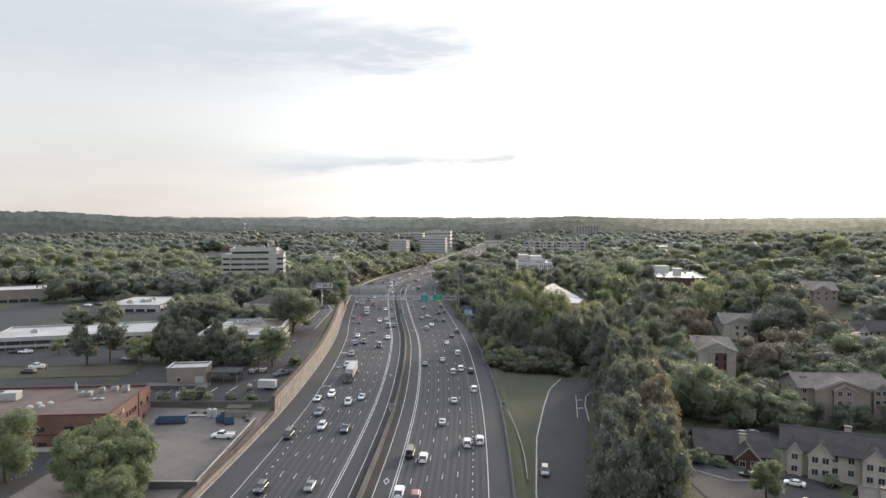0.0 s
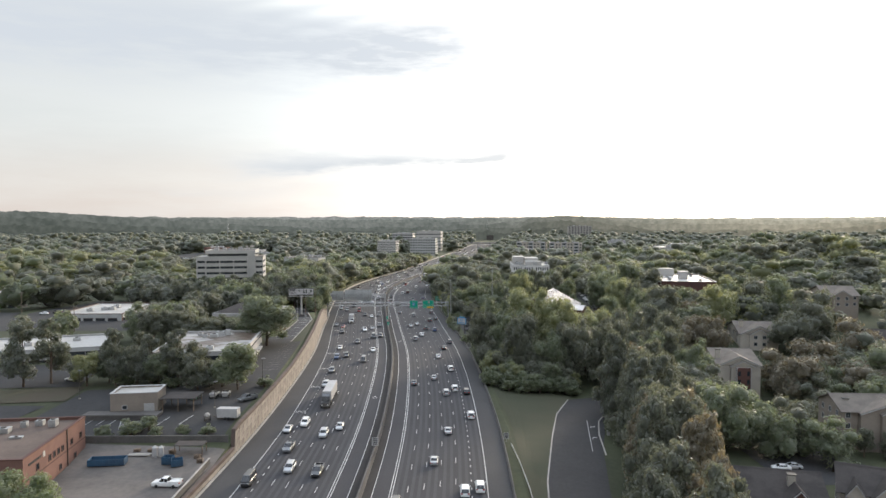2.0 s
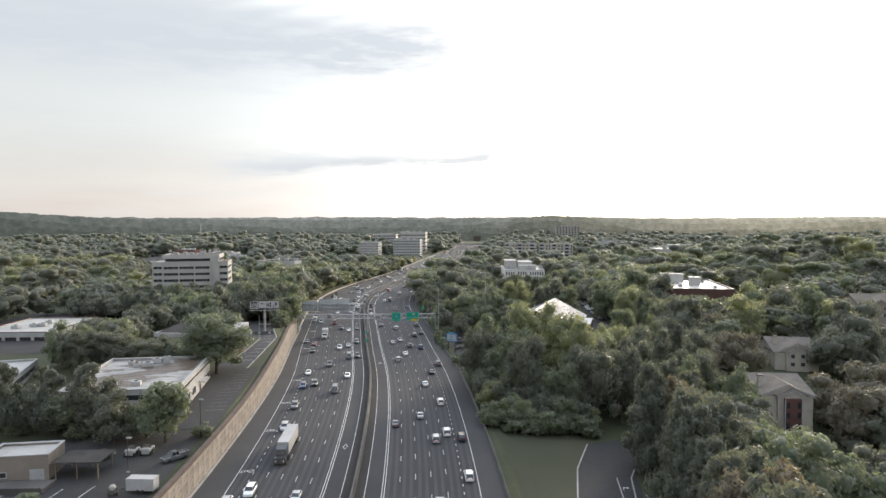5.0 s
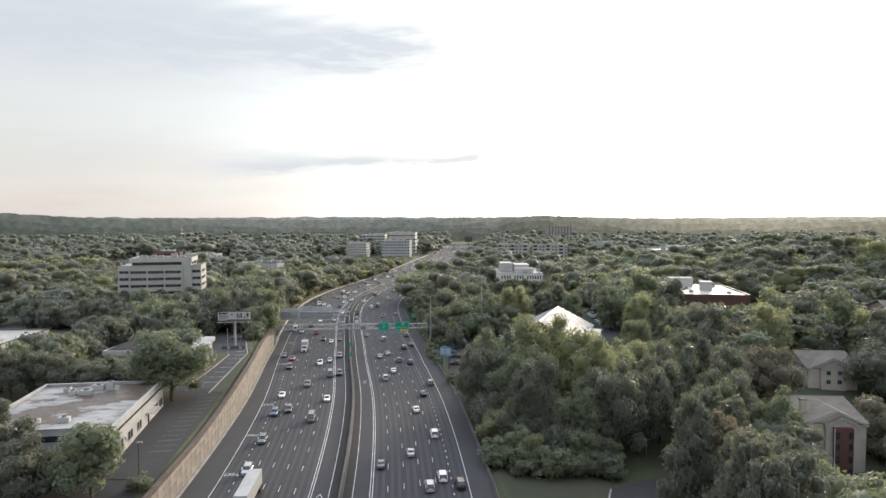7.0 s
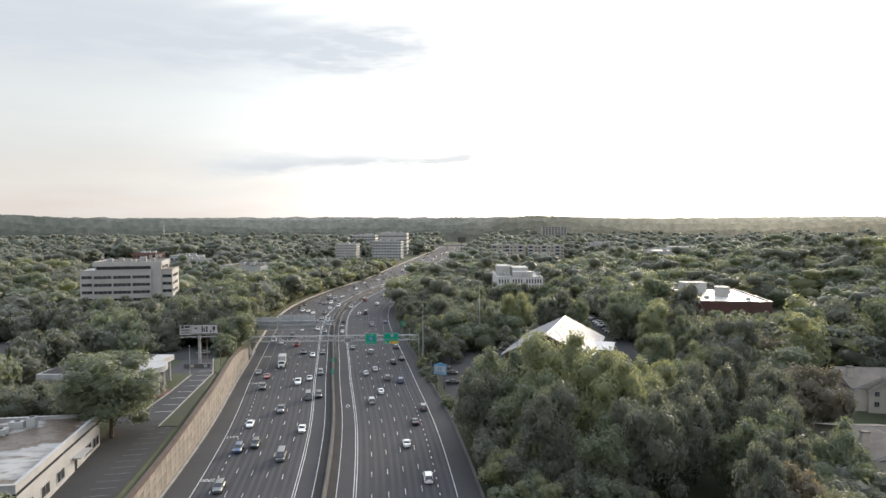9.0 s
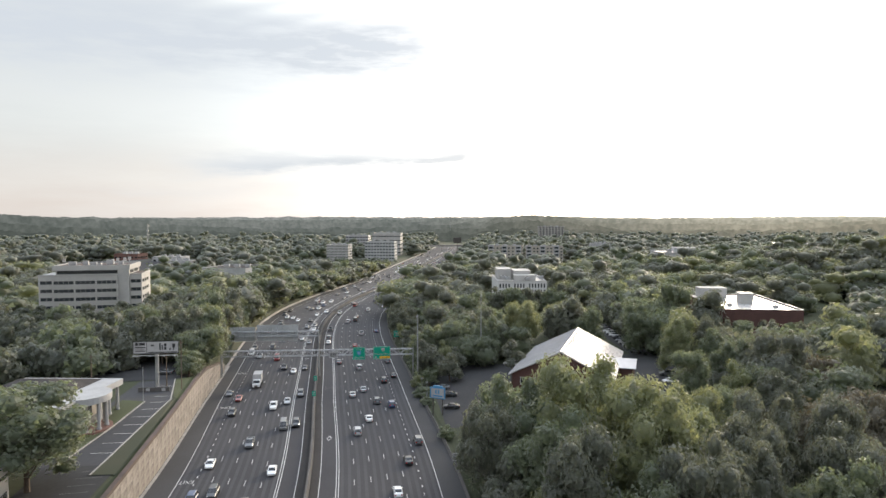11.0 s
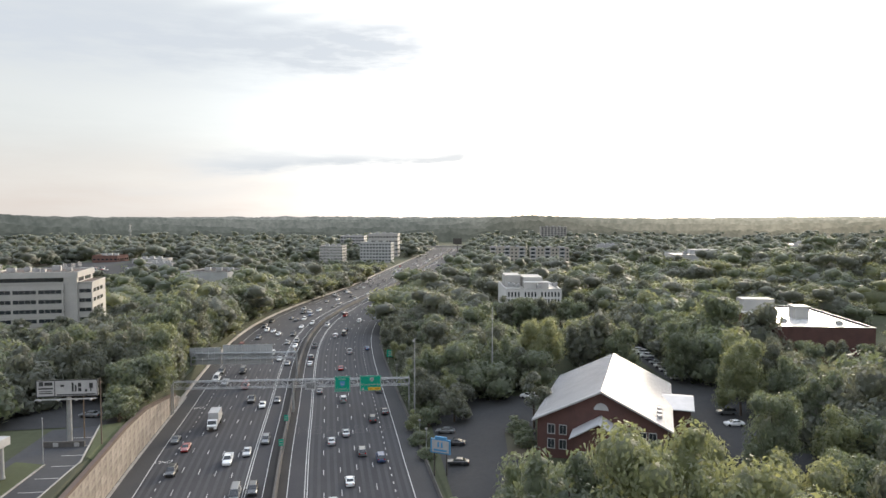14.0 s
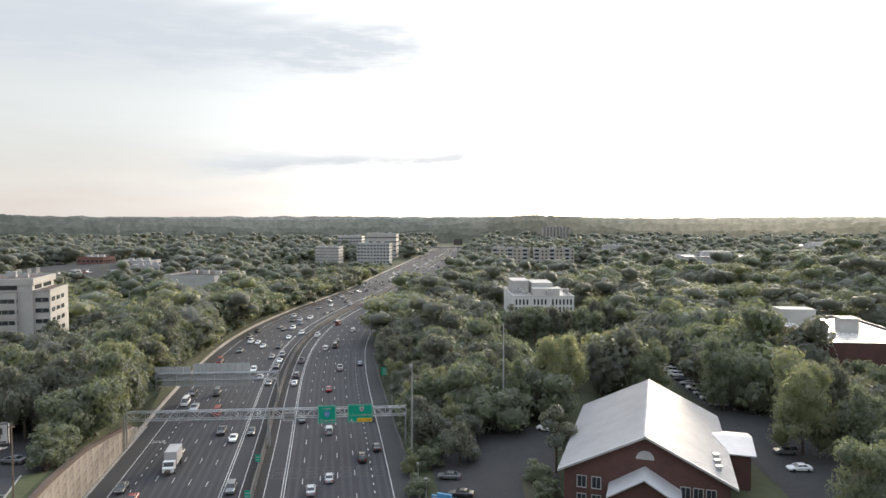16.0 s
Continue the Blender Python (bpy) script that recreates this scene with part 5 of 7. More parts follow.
mb = thing("utility_box", pose(47.0, 208, gz(47, 208)), "small white utility box on the verge", "utility box")
part("casing", boxes((-0.4, 0.4, -0.3, 0.3, 0, 1.1)), M_WHITE, mb)
part("lid", boxes((-0.45, 0.45, -0.35, 0.35, 1.1, 1.2)), M_WHITE, mb)
kerb([(-54.65, 285), (-54.85, 331), (-60.95, 354)], "pale concrete kerb along the drive")
kerb([(-62.6, 294), (-61.2, 312), (-60.8, 330)], "pale concrete kerb round the small lawn")
gr = thing("guard_rail", pose(0, 0, 0), "bent steel guard rail on the grass bank", "guard rail")
pts = [(17.6, 138), (18.6, 150), (19.0, 162), (18.8, 176), (18.2, 188)]
for (x0, y0), (x1, y1) in zip(pts, pts[1:]):
    z0, z1 = gz(x0, y0), gz(x1, y1)
    bm = bmesh.new()
    vs = [bm.verts.new(p) for p in ((x0, y0, z0 + 0.4), (x1, y1, z1 + 0.4), (x1, y1, z1 + 0.75), (x0, y0, z0 + 0.75), (x0 + 0.1, y0, z0 + 0.4), (x1 + 0.1, y1, z1 + 0.4), (x1 + 0.1, y1, z1 + 0.75), (x0 + 0.1, y0, z0 + 0.75))]
    for f in ((0, 1, 2, 3), (7, 6, 5, 4), (3, 2, 6, 7), (0, 4, 5, 1)):
        bm.faces.new([vs[i] for i in f])
    part("rail", bm, M_STEEL, gr)
    part("post", boxes((x0 + 0.1, x0 + 0.25, y0 - 0.08, y0 + 0.08, z0 - 0.3, z0 + 0.75)), M_WOODPOLE, gr)


def gable_house(name, x, y, z, rz, w, d, eave, ridge, wall, roof, label, fronts=(), chimney=None, overhang=0.6):
    """A house with its ridge along local x, gabled bays on the front (local -y)."""
    t = thing(name, pose(x, y, z, 0, 0, rz), label, "house")
    bm = bmesh.new()
    prism(bm, [(0.3, -3), (d - 0.3, -3), (d - 0.3, eave), (d / 2, ridge - 0.25), (0.3, eave)], 0.2, w - 0.2, "x")
    part("wall", bm, wall, t)
    for a, b in (((-overhang, eave - 0.35), (d / 2, ridge)), ((d / 2, ridge), (d + overhang, eave - 0.35))):
        bm = bmesh.new()
        prism(bm, [a, b, (b[0], b[1] + 0.2), (a[0], a[1] + 0.2)], -overhang, w + overhang, "x")
        part("roof", bm, roof, t)
    part("ridge_tiles", prism(bmesh.new(), [(d / 2 - 0.35, ridge + 0.1), (d / 2, ridge + 0.32), (d / 2 + 0.35, ridge + 0.1)], -overhang, w + overhang, "x"), roof, t)
    for i, (cx, bw, top, out) in enumerate(fronts):
        bm = bmesh.new()
        prism(bm, [(cx - bw / 2, -3), (cx + bw / 2, -3), (cx + bw / 2, eave - 0.2), (cx, top - 0.2), (cx - bw / 2, eave - 0.2)], -out, d / 3)
        bay = part("gable_bay", bm, wall, t)
        for a, b in (((cx - bw / 2 - 0.4, eave - 0.5), (cx, top)), ((cx, top), (cx + bw / 2 + 0.4, eave - 0.5))):
            bm = bmesh.new()
            prism(bm, [a, b, (b[0], b[1] + 0.18), (a[0], a[1] + 0.18)], -out - 0.4, d / 2)
            part("bay_roof", bm, roof, t)
            bm = bmesh.new()
            prism(bm, [a, b, (b[0], b[1] - 0.32), (a[0], a[1] - 0.32)], -out - 0.48, -out - 0.4)
            part("fascia", bm, M_WHITE, t, "white fascia board")
        for zz in (eave - 2.2, eave - 5.2):
            for k in ((-1.7 / bw, 1.7 / bw) if bw > 10 else (-0.22, 0.22) if bw > 3.5 else (0,)):
                win = window(t, w, d, "front", 0, 0, 2.4 if bw > 10 else 1.3, 1.8 if bw > 10 else 1.4, M_WHITE, 1)
                win.matrix_basis = pose(cx + k * bw, -out, zz)
    n_ = int(w // 3.2)
    for zz in (eave - 2.0, eave - 5.0):
        for i in range(n_):
            s = (i + 0.5) * w / n_
            if all(abs(s - c[0]) > c[1] / 2 + 0.7 for c in fronts):
                win = window(t, w, d, "front", s, zz, 1.2, 1.4, M_WHITE, 1)
                win.matrix_basis = pose(s, 0.3, zz)
        for i in range(3):
            win = window(t, w, d, "left", 0, zz, 1.1, 1.4, M_WHITE, 1)
            win.matrix_basis = pose(0.2, d * (i + 0.8) / 3.6, zz, 0, 0, -90)
    if chimney:
        cx, cy, top = chimney
        ch = part("chimney", boxes((cx - 0.75, cx + 0.75, cy - 0.6, cy + 0.6, 0, top)), M_CREAM, t, "pale clad chimney")
        part("chimney_cap", boxes((cx - 0.9, cx + 0.9, cy - 0.75, cy + 0.75, top, top + 0.25)), M_BARRIER, ch)
    return t


gable_house("apartment_house", 86, 168.5, -10.5, -27, 34, 12, 7.2, 11.2, M_CREAM, M_SHINGLE, "cream apartment house with white-trimmed gable bays, dark shingle roof", [(3.0, 3.2, 9.6, 1.4), (8.6, 5.2, 10.2, 1.8), (20.2, 5.4, 10.2, 1.8), (26, 3.0, 9.4, 1.2)], (15, 8, 12.2))
gable_house("clubhouse", 66, 172.5, -9.0, -14, 18, 14, 3.2, 7.0, M_BRICKDARK, M_SHINGLE, "low clubhouse with a dark shingle roof and tall pale chimney", [(12, 6, 6.2, 2.5)], (11.5, 2.8, 7.6))
gable_house("apartment_house", 114.5, 214, -10.5, -4, 28, 14, 11, 14.0, M_TAN, M_SHINGLETAN, "tan apartment house with a broad white-trimmed gable", [(13, 17, 13.6, 1.2), (13, 6.4, 12.6, 2.2), (25, 4.6, 12.6, 0.8)], (3.2, 5, 13.2))
tall = gable_house("apartment_house", 102, 268, -12, -8, 15, 26, 14, 17.2, M_CREAM, M_SHINGLETAN, "tall cream apartment house end with brick balcony front", [(7.5, 14.6, 17.0, 0.5), (8.5, 8, 15.6, 1.5)], (1.4, 5, 18.4))
part("balcony_tower", boxes((6.2, 10.8, -2.6, -1.4, -3, 13.2)), M_BRICKDARK, tall, "dark red brick balcony front")
for zz in (1.0, 4.2, 7.4, 10.4):
    for xx in (6.5, 9.6):
        part("balcony_opening", boxes((xx, xx + 0.9, -2.68, -2.5, zz, zz + 1.7)), M_GLASS, tall)
for xx in (6.0, 10.8):
    part("corner_post", boxes((xx, xx + 0.2, -2.75, -2.55, -3, 13.2)), M_WHITE, tall)
gable_house("apartment_house", 133, 318, -7.5, -10, 16, 22, 12, 15.5, M_CREAM, M_SHINGLETAN, "cream apartment house with tan shingle roof", [(8, 15.4, 15.3, 0.5), (8, 8, 14.0, 1.4)], (2, 6, 16.8))
gable_house("apartment_house", 181, 302, -7, -6, 30, 14, 11, 14.5, M_CREAM, M_SHINGLE, "cream apartment house among trees", [(8, 5, 13.4, 1.2), (20, 5, 13.4, 1.2)], (14, 8, 16))
gable_house("apartment_house", 198, 366, 2.5, -14, 16, 24, 13, 16.5, M_TAN, M_SHINGLETAN, "tan apartment house half hidden by trees", [(8, 9, 15.6, 1.2)], (2, 6, 17.6))
gable_house("apartment_house", 82, 128, -9.8, -24, 30, 13, 6.0, 10.4, M_CREAM, M_SHINGLETAN, "apartment house with a tan hip-like roof", [(22, 6, 9.4, 1.2)], (4, 5, 11))
patch("courtyard", [(58, 128), (92, 140), (92, 166), (56, 166)], M_LOT, 0.14, 12, "grey asphalt courtyard car park", "pavement")
patch("courtyard", [(84, 186), (112, 190), (108, 212), (84, 210)], M_LOT, 0.14, 10, "grey asphalt car park between apartment houses", "pavement")
kerb([(56, 166), (60, 160), (68, 156), (74, 158), (80, 163)], "curved pale kerb round planting")
kerb([(80, 176), (86, 179), (90, 177), (90, 172), (84, 168)], "curved pale path edge before the apartments")
for i in range(5):
    x = 74 + i * 1.1
    patch("bay_line", [(x, 152), (x + 0.2, 152), (x + 2.2, 157), (x + 2.0, 157)], M_PAINT, 0.2, 3, "white painted hatched bay line", "road marking")
patch("shop_lot", [(-330, 800), (-196, 800), (-198, 900), (-330, 935)], M_LOT, 0.12, 14, "grey asphalt car park of the roadside shops", "pavement")


# ---- trees ----
def ico(sub):
    bm = bmesh.new()
    bmesh.ops.create_icosphere(bm, subdivisions=sub, radius=1.0)
    v = np.array([q.co[:] for q in bm.verts])
    f = np.array([[q.index for q in p.verts] for p in bm.faces])
    bm.free()
    return v, f


ICO1, ICO2 = ico(1), ico(2)


def lobes_of(rng, kind):
    """Centres and radii of the clumps of a crown about 1 high and 1 wide, base at 0."""
    out = []
    if kind == "pine":
        for i in range(11):
            h = 0.12 + 0.8 * i / 10
            w = 0.34 * (1.05 - h) + 0.07
            a = rng.uniform(0, 6.28)
            out.append((w * math.cos(a), w * math.sin(a), h, rng.uniform(0.11, 0.18) * (1.2 - 0.5 * h)))
        out.append((0, 0, 0.95, 0.08))
    elif kind == "spire":
        for i in range(30):
            h = 0.06 + 0.88 * i / 29
            w = 0.36 * (1.03 - h) ** 0.45 * rng.uniform(0.55, 1.15)
            a = i * 2.4 + rng.uniform(-0.4, 0.4)
            out.append((w * math.cos(a), w * math.sin(a), h, rng.uniform(0.09, 0.15) * (1.25 - 0.6 * h)))
        out += [(0.0, 0.0, 0.3, 0.28), (0.0, 0.0, 0.6, 0.23), (0.02, 0.0, 0.88, 0.1)]
    else:
        many = 26 if kind == "grand" else 13
        small, big = (0.09, 0.17) if kind == "grand" else (0.13, 0.22)
        for i in range(many):
            a, h = i * 2.4 + rng.uniform(-0.4, 0.4), rng.uniform(0.14, 0.9)
            w = 0.36 * math.sqrt(max(0.05, 1 - ((h - 0.4) / 0.62) ** 2)) * rng.uniform(0.62, 1.12)
            out.append((w * math.cos(a), w * math.sin(a), h, rng.uniform(small, big)))
        out.append((0.0, 0.0, 0.48, 0.35))
    return np.array(out)


def crown_arrays(rng, lobes, leaves, leaf, core=ICO2, core_size=0.86, squash=0.8):
    """Vertices and faces of the inner clumps and of the leaves on them."""
    cv, cf = [], []
    for x, y, z, r in lobes:
        v = core[0] * (1 + 0.16 * rng.standard_normal((len(core[0]), 1))) * r * core_size
        v[:, 2] *= squash
        cf.append(core[1] + sum(len(q) for q in cv))
        cv.append(v + (x, y, z))
    weight = lobes[:, 3] ** 2
    pick = rng.choice(len(lobes), leaves, p=weight / weight.sum())
    d = rng.standard_normal((leaves, 3))
    d[:, 2] += 0.25
    d /= np.linalg.norm(d, axis=1)[:, None]
    c = lobes[pick, :3] + d * lobes[pick, 3:4] * rng.uniform(0.74, 1.24, (leaves, 1)) * (1, 1, squash)
    nrm = d + 0.34 * rng.standard_normal((leaves, 3))
    nrm /= np.linalg.norm(nrm, axis=1)[:, None]
    t = np.cross(nrm, rng.standard_normal((leaves, 3)))
    t /= np.linalg.norm(t, axis=1)[:, None] + 1e-9
    b = np.cross(nrm, t)
    s = leaf * rng.uniform(0.55, 1.5, (leaves, 1))
    quad = np.stack([c - t * s - b * s * 0.5, c + t * s - b * s * 0.5, c + b * s + nrm * s * 0.2], 1)
    lf = np.arange(leaves * 3).reshape(-1, 3)
    return np.concatenate(cv), np.concatenate(cf), quad.reshape(-1, 3), lf


def fast_mesh(name, chunks):
    """A mesh out of (verts, faces, material, smooth) arrays."""
    me = bpy.data.meshes.new(name)
    verts = np.concatenate([c[0] for c in chunks])
    loops = np.concatenate([(c[1] + o).ravel() for c, o in zip(chunks, np.cumsum([0] + [len(c[0]) for c in chunks[:-1]]))])
    sizes = np.concatenate([np.full(len(c[1]), c[1].shape[1]) for c in chunks])
    me.vertices.add(len(verts))
    me.vertices.foreach_set("co", verts.astype(np.float32).ravel())
    me.loops.add(len(loops))
    me.loops.foreach_set("vertex_index", loops.astype(np.int32))
    me.polygons.add(len(sizes))
    me.polygons.foreach_set("loop_start", np.concatenate([[0], np.cumsum(sizes)[:-1]]).astype(np.int32))
    me.polygons.foreach_set("loop_total", sizes.astype(np.int32))
    for c in chunks:
        me.materials.append(c[2])
    me.polygons.foreach_set("material_index", np.concatenate([np.full(len(c[1]), i) for i, c in enumerate(chunks)]).astype(np.int32))
    me.polygons.foreach_set("use_smooth", np.concatenate([np.full(len(c[1]), c[3]) for c in chunks]))
    me.update(calc_edges=True)
    me.validate()
    return me


TREES = {}
SPECIES = {  # crown height, crown width, trunk height below the crown, leaves, leaf size, material, label
    "tall_oak": (19.4, 14.5, 0.8, 6600, 0.0175, M_LEAF, "large spreading green deciduous tree with a rounded crown"),
    "tall_pale": (20.2, 15.0, 0.8, 9500, 0.0138, M_LEAFLIGHT, "large pale yellow-green deciduous tree with a rounded crown"),
    "tall_dark": (19.9, 13.0, 0.8, 6000, 0.0178, M_LEAFDARK, "large dark green deciduous tree with a dense crown"),
    "spire_dark": (22.5, 15.0, 1.0, 5200, 0.0195, M_LEAFDARK, "very tall dark narrow-crowned tree beside a road"),
    "spire_rust": (22.0, 14.0, 1.5, 4800, 0.0195, M_RUST, "very tall tree with brownish green new leaves"),
    "spire_pine": (23.5, 13.0, 2.0, 4800, 0.0185, M_PINE, "very tall dark evergreen with a pointed crown"),
    "oak": (11.5, 12.0, 1.6, 2500, 0.032, M_LEAF, "broad green deciduous tree in full leaf"),
    "pale": (10.5, 10.0, 1.4, 2500, 0.033, M_LEAFLIGHT, "pale green young-leaved deciduous tree"),
    "dark": (12.5, 11.0, 1.6, 2400, 0.033, M_LEAFDARK, "dark green dense deciduous tree"),
    "pine": (11.5, 11.5, 2.6, 3000, 0.024, M_PINE, "tall dark pine with a bare lower trunk"),
    "rust": (11.0, 9.0, 3.0, 3200, 0.027, M_RUST, "tall tree with sparse brownish green leaves"),
    "fine_pale": (10.5, 10.5, 1.4, 9500, 0.0158, M_FRESH, "fresh green fine-leaved tree beside the brick works"),
    "bush": (3.2, 4.5, 0.1, 1300, 0.042, M_LEAF, "rounded green bush on the bank"),
}


def make_tree(species, seed):
    rng = np.random.default_rng(seed)
    ch, cw, th, leaves, leaf, material, label = SPECIES[species]
    lobes = lobes_of(rng, "pine" if species == "pine" else "grand" if species.startswith(("tall", "fine")) else "spire" if species.startswith("spire") else "round")
    cv, cf, lv, lf = crown_arrays(rng, lobes, leaves, leaf, ICO1, core_size={"pine": 0.55, "rust": 0.6, "bush": 0.6}.get(species, 0.74))
    size = np.array((cw, cw, ch))
    tree = thing("bush" if species == "bush" else "tree", pose(0, 0, -300), label, "bush" if species == "bush" else "tree", "woodland trees")
    crown = new("crown", fast_mesh("crown", [(lv * size + (0, 0, th), lf, material, False), (cv * size + (0, 0, th), cf, material, True)]))
    crown.parent = tree
    bm = bmesh.new()
    lean = Vector((rng.uniform(-0.4, 0.4), rng.uniform(-0.4, 0.4), 0))
    tube(bm, (0, 0, -1.0), lean + Vector((0, 0, th + ch * 0.3)), 0.35, 0.22, 7)
    tube(bm, lean + Vector((0, 0, th + ch * 0.3)), lean * 2 + Vector((0, 0, th + ch * 0.75)), 0.22, 0.06, 6)
    for i in range(6):
        x, y, z, r = lobes[i * 2 % len(lobes)]
        tube(bm, lean + Vector((0, 0, th + ch * (0.08 + 0.06 * i))), (x * cw * 0.9, y * cw * 0.9, th + z * ch), 0.12, 0.03, 5)
    part("trunk", bm, M_BARK, tree)
    return tree


for sp in SPECIES:
    TREES[sp] = [make_tree(sp, 10 + 7 * i + len(sp)) for i in range(4 if sp in ("oak", "dark") else 2 if sp == "fine_pale" else 3)]
used = set()


def plant(species, x, y, scale=1.0, tall=1.0, rng=random):
    kinds = TREES[species]
    base = kinds[rng.randrange(len(kinds))]
    m = pose(x, y, gz(x, y), 0, 0, rng.uniform(0, 360)) @ Matrix.Diagonal((scale, scale, scale * tall, 1))
    if base not in used:
        used.add(base)
        base.matrix_basis = m
        return base
    return copy_thing(base, m @ Matrix.Diagonal((*(1 / q for q in base.scale), 1)))


KEEP_OUT = [  # bearing boxes without trees: x0, x1, y0, y1
    (-125, -47, 100, 186), (-100, -46, 186, 262), (-92, -46, 230, 284), (-100, -46, 292, 345), (-80, -46, 330, 392),
    (16, 47, 100, 252), (40, 66, 226, 262), (57, 140, 100, 200), (105, 145, 196, 228), (96, 122, 258, 285),
    (40, 92, 326, 392), (7, 44, 300, 372), (46, 100, 466, 600), (116, 176, 376, 412), (128, 190, 405, 492), (-190, -112, 244, 292), (-190, -116, 300, 402), (-160, -106, 452, 496), (-312, -222, 290, 440), (94, 122, 220, 296), (120, 152, 282, 342), (196, 222, 346, 392), (178, 214, 286, 318), (-120, -100, 262, 300),
    (-260, -112, 170, 250), (-236, -166, 250, 372), (80, 104, 330, 400), (84, 96, 395, 470), (-86, 8, 985, 1040), (-330, -196, 800, 935), (-155, -108, 660, 745), (108, 214, 865, 1000), (242, 312, 735, 812), (252, 286, 975, 1040), (512, 612, 850, 940), (552, 612, 1060, 1160), (-405, -345, 880, 940), (-40, 30, 1090, 1170),
]


LOW_GROWTH = [(-118, 12, 820, 990), (-330, -196, 690, 800), (-165, -102, 600, 660), (104, 218, 760, 870), (56, 92, 440, 466)]   # scrub and young trees


def free(x, y, margin=0.0):
    off = x - float(median_x(y))
    if LEFT_EDGE - 2.5 < off < float(edge_r(y)) + 3:
        return False
    return not any(a - margin < x < b + margin and c - margin < y < d + margin for a, b, c, d in KEEP_OUT)


rng = random.Random(5)


def wood(x0, x1, y0, y1, gap, mix, low=0.75, high=1.15, by_offset=False):
    """Trees on a loose grid, each a thing of its own."""
    y = y0
    while y < y1:
        x = x0
        while x < x1:
            px, py = x + rng.uniform(-0.4, 0.4) * gap, y + rng.uniform(-0.4, 0.4) * gap
            if by_offset:
                px += float(median_x(py))
            if free(px, py):
                plant(rng.choice(mix), px, py, rng.uniform(low, high), rng.uniform(0.85, 1.15), rng)
            x += gap
        y += gap * 0.9


# left bank beyond the wall's end, right bank along the road, round the houses
for i in range(20):
    y_ = 404 + i * 7.2
    for q in range(2):
        plant(rng.choice(["oak", "oak", "pale", "dark"]), float(median_x(y_)) - 39.2 - q * 7.5 + rng.uniform(-1, 1), y_ + rng.uniform(-2.5, 2.5), rng.uniform(0.75, 1.2), rng.uniform(0.95, 1.3), rng)
for x, y, sp, s in ((-61.5, 371, "oak", 0.9), (-58.5, 378, "oak", 1.0), (-66, 383, "dark", 1.05), (-60.5, 388, "oak", 1.05), (-72, 377, "dark", 1.0), (-75, 389, "dark", 1.1), (-63, 397, "pale", 1.0), (-69, 395, "oak", 1.1), (-81, 380, "dark", 1.1), (-83, 393, "oak", 1.15)):
    plant(sp, x, y, s, 1.15, rng)
for i in range(16):
    y_ = 357 + i * 3.0
    plant("bush", float(median_x(y_)) - 35.6 - rng.uniform(0, 1.6), y_, rng.uniform(1.1, 1.8), 1.25, rng)
    if i > 4:
        plant(rng.choice(["oak", "pale", "oak"]), float(median_x(y_)) - 38.2 - rng.uniform(0, 1.5), y_, rng.uniform(0.5, 0.75), 1.1, rng)
wood(-58, -51, 398, 540, 8.0, ["oak", "oak", "pale", "dark"], 0.7, 1.0, True)
wood(35.5, 52, 262, 540, 8.5, ["oak", "dark", "dark", "pale"], 0.6, 0.95, True)
for x, y, sp, s in ((28, 273, "tall_oak", 0.98), (46, 275, "tall_pale", 1.16), (37, 285, "tall_pale", 1.20), (26, 289, "tall_oak", 1.1), (18.5, 281, "tall_dark", 0.85), (53, 279, "tall_pale", 0.98), (49, 259.5, "tall_dark", 1.05),
                    (30, 262, "tall_dark", 0.95), (40, 258, "tall_oak", 0.85), (24, 297, "tall_oak", 0.85), (60, 268, "tall_dark", 0.95), (58, 284, "tall_oak", 0.9), (38, 296, "tall_oak", 0.8), (49, 297, "tall_pale", 0.72), (67, 277, "tall_dark", 1.0), (66, 300, "tall_pale", 0.92),
                    (74, 264, "tall_oak", 0.95), (76, 289, "tall_dark", 1.0), (84, 275, "tall_dark", 1.05), (93, 266, "tall_oak", 0.95), (92, 290, "tall_dark", 1.0), (78, 305, "tall_oak", 0.85), (90, 308, "tall_dark", 0.95), (34, 310, "tall_oak", 0.74), (45, 311, "tall_oak", 0.88), (54, 312, "tall_pale", 0.86), (24, 311, "tall_dark", 0.64), (70, 314, "tall_oak", 0.66),
                    (79, 331, "tall_oak", 0.9), (92, 327, "tall_pale", 0.85), (92, 367, "tall_pale", 0.95), (101, 361, "tall_oak", 0.9), (98, 345, "tall_oak", 0.85), (104, 378, "tall_dark", 0.9), (113, 412, "tall_pale", 0.72), (92, 402, "tall_oak", 1.0), (48, 403, "tall_pale", 1.02), (35, 398, "tall_oak", 0.9), (64, 418, "tall_dark", 0.75), (76, 412, "tall_oak", 0.85), (37, 418, "tall_dark", 0.8), (55, 428, "tall_oak", 0.85)):
    plant(sp, x, y, s * (1.2 if y < 299 else 1.1 if y < 309 else 1.0), 1.0, rng)
for i in range(26):
    y_ = rng.uniform(250, 263)
    plant(rng.choice(["oak", "dark", "dark", "pale"]), rng.uniform(20, 47), y_, rng.uniform(0.45, 0.85), 1.0, rng)
for i in range(40):
    y_ = 262 + i * 6.5
    if not 318 < y_ < 372:
        plant("bush", float(median_x(y_)) + rng.uniform(35, 39), y_, rng.uniform(0.8, 1.5), 1.2, rng)
for i in range(34):
    y_ = 402 + i * 6.0
    plant("bush", float(median_x(y_)) + rng.uniform(-36.5, -34.6), y_, rng.uniform(0.9, 1.6), 1.3, rng)
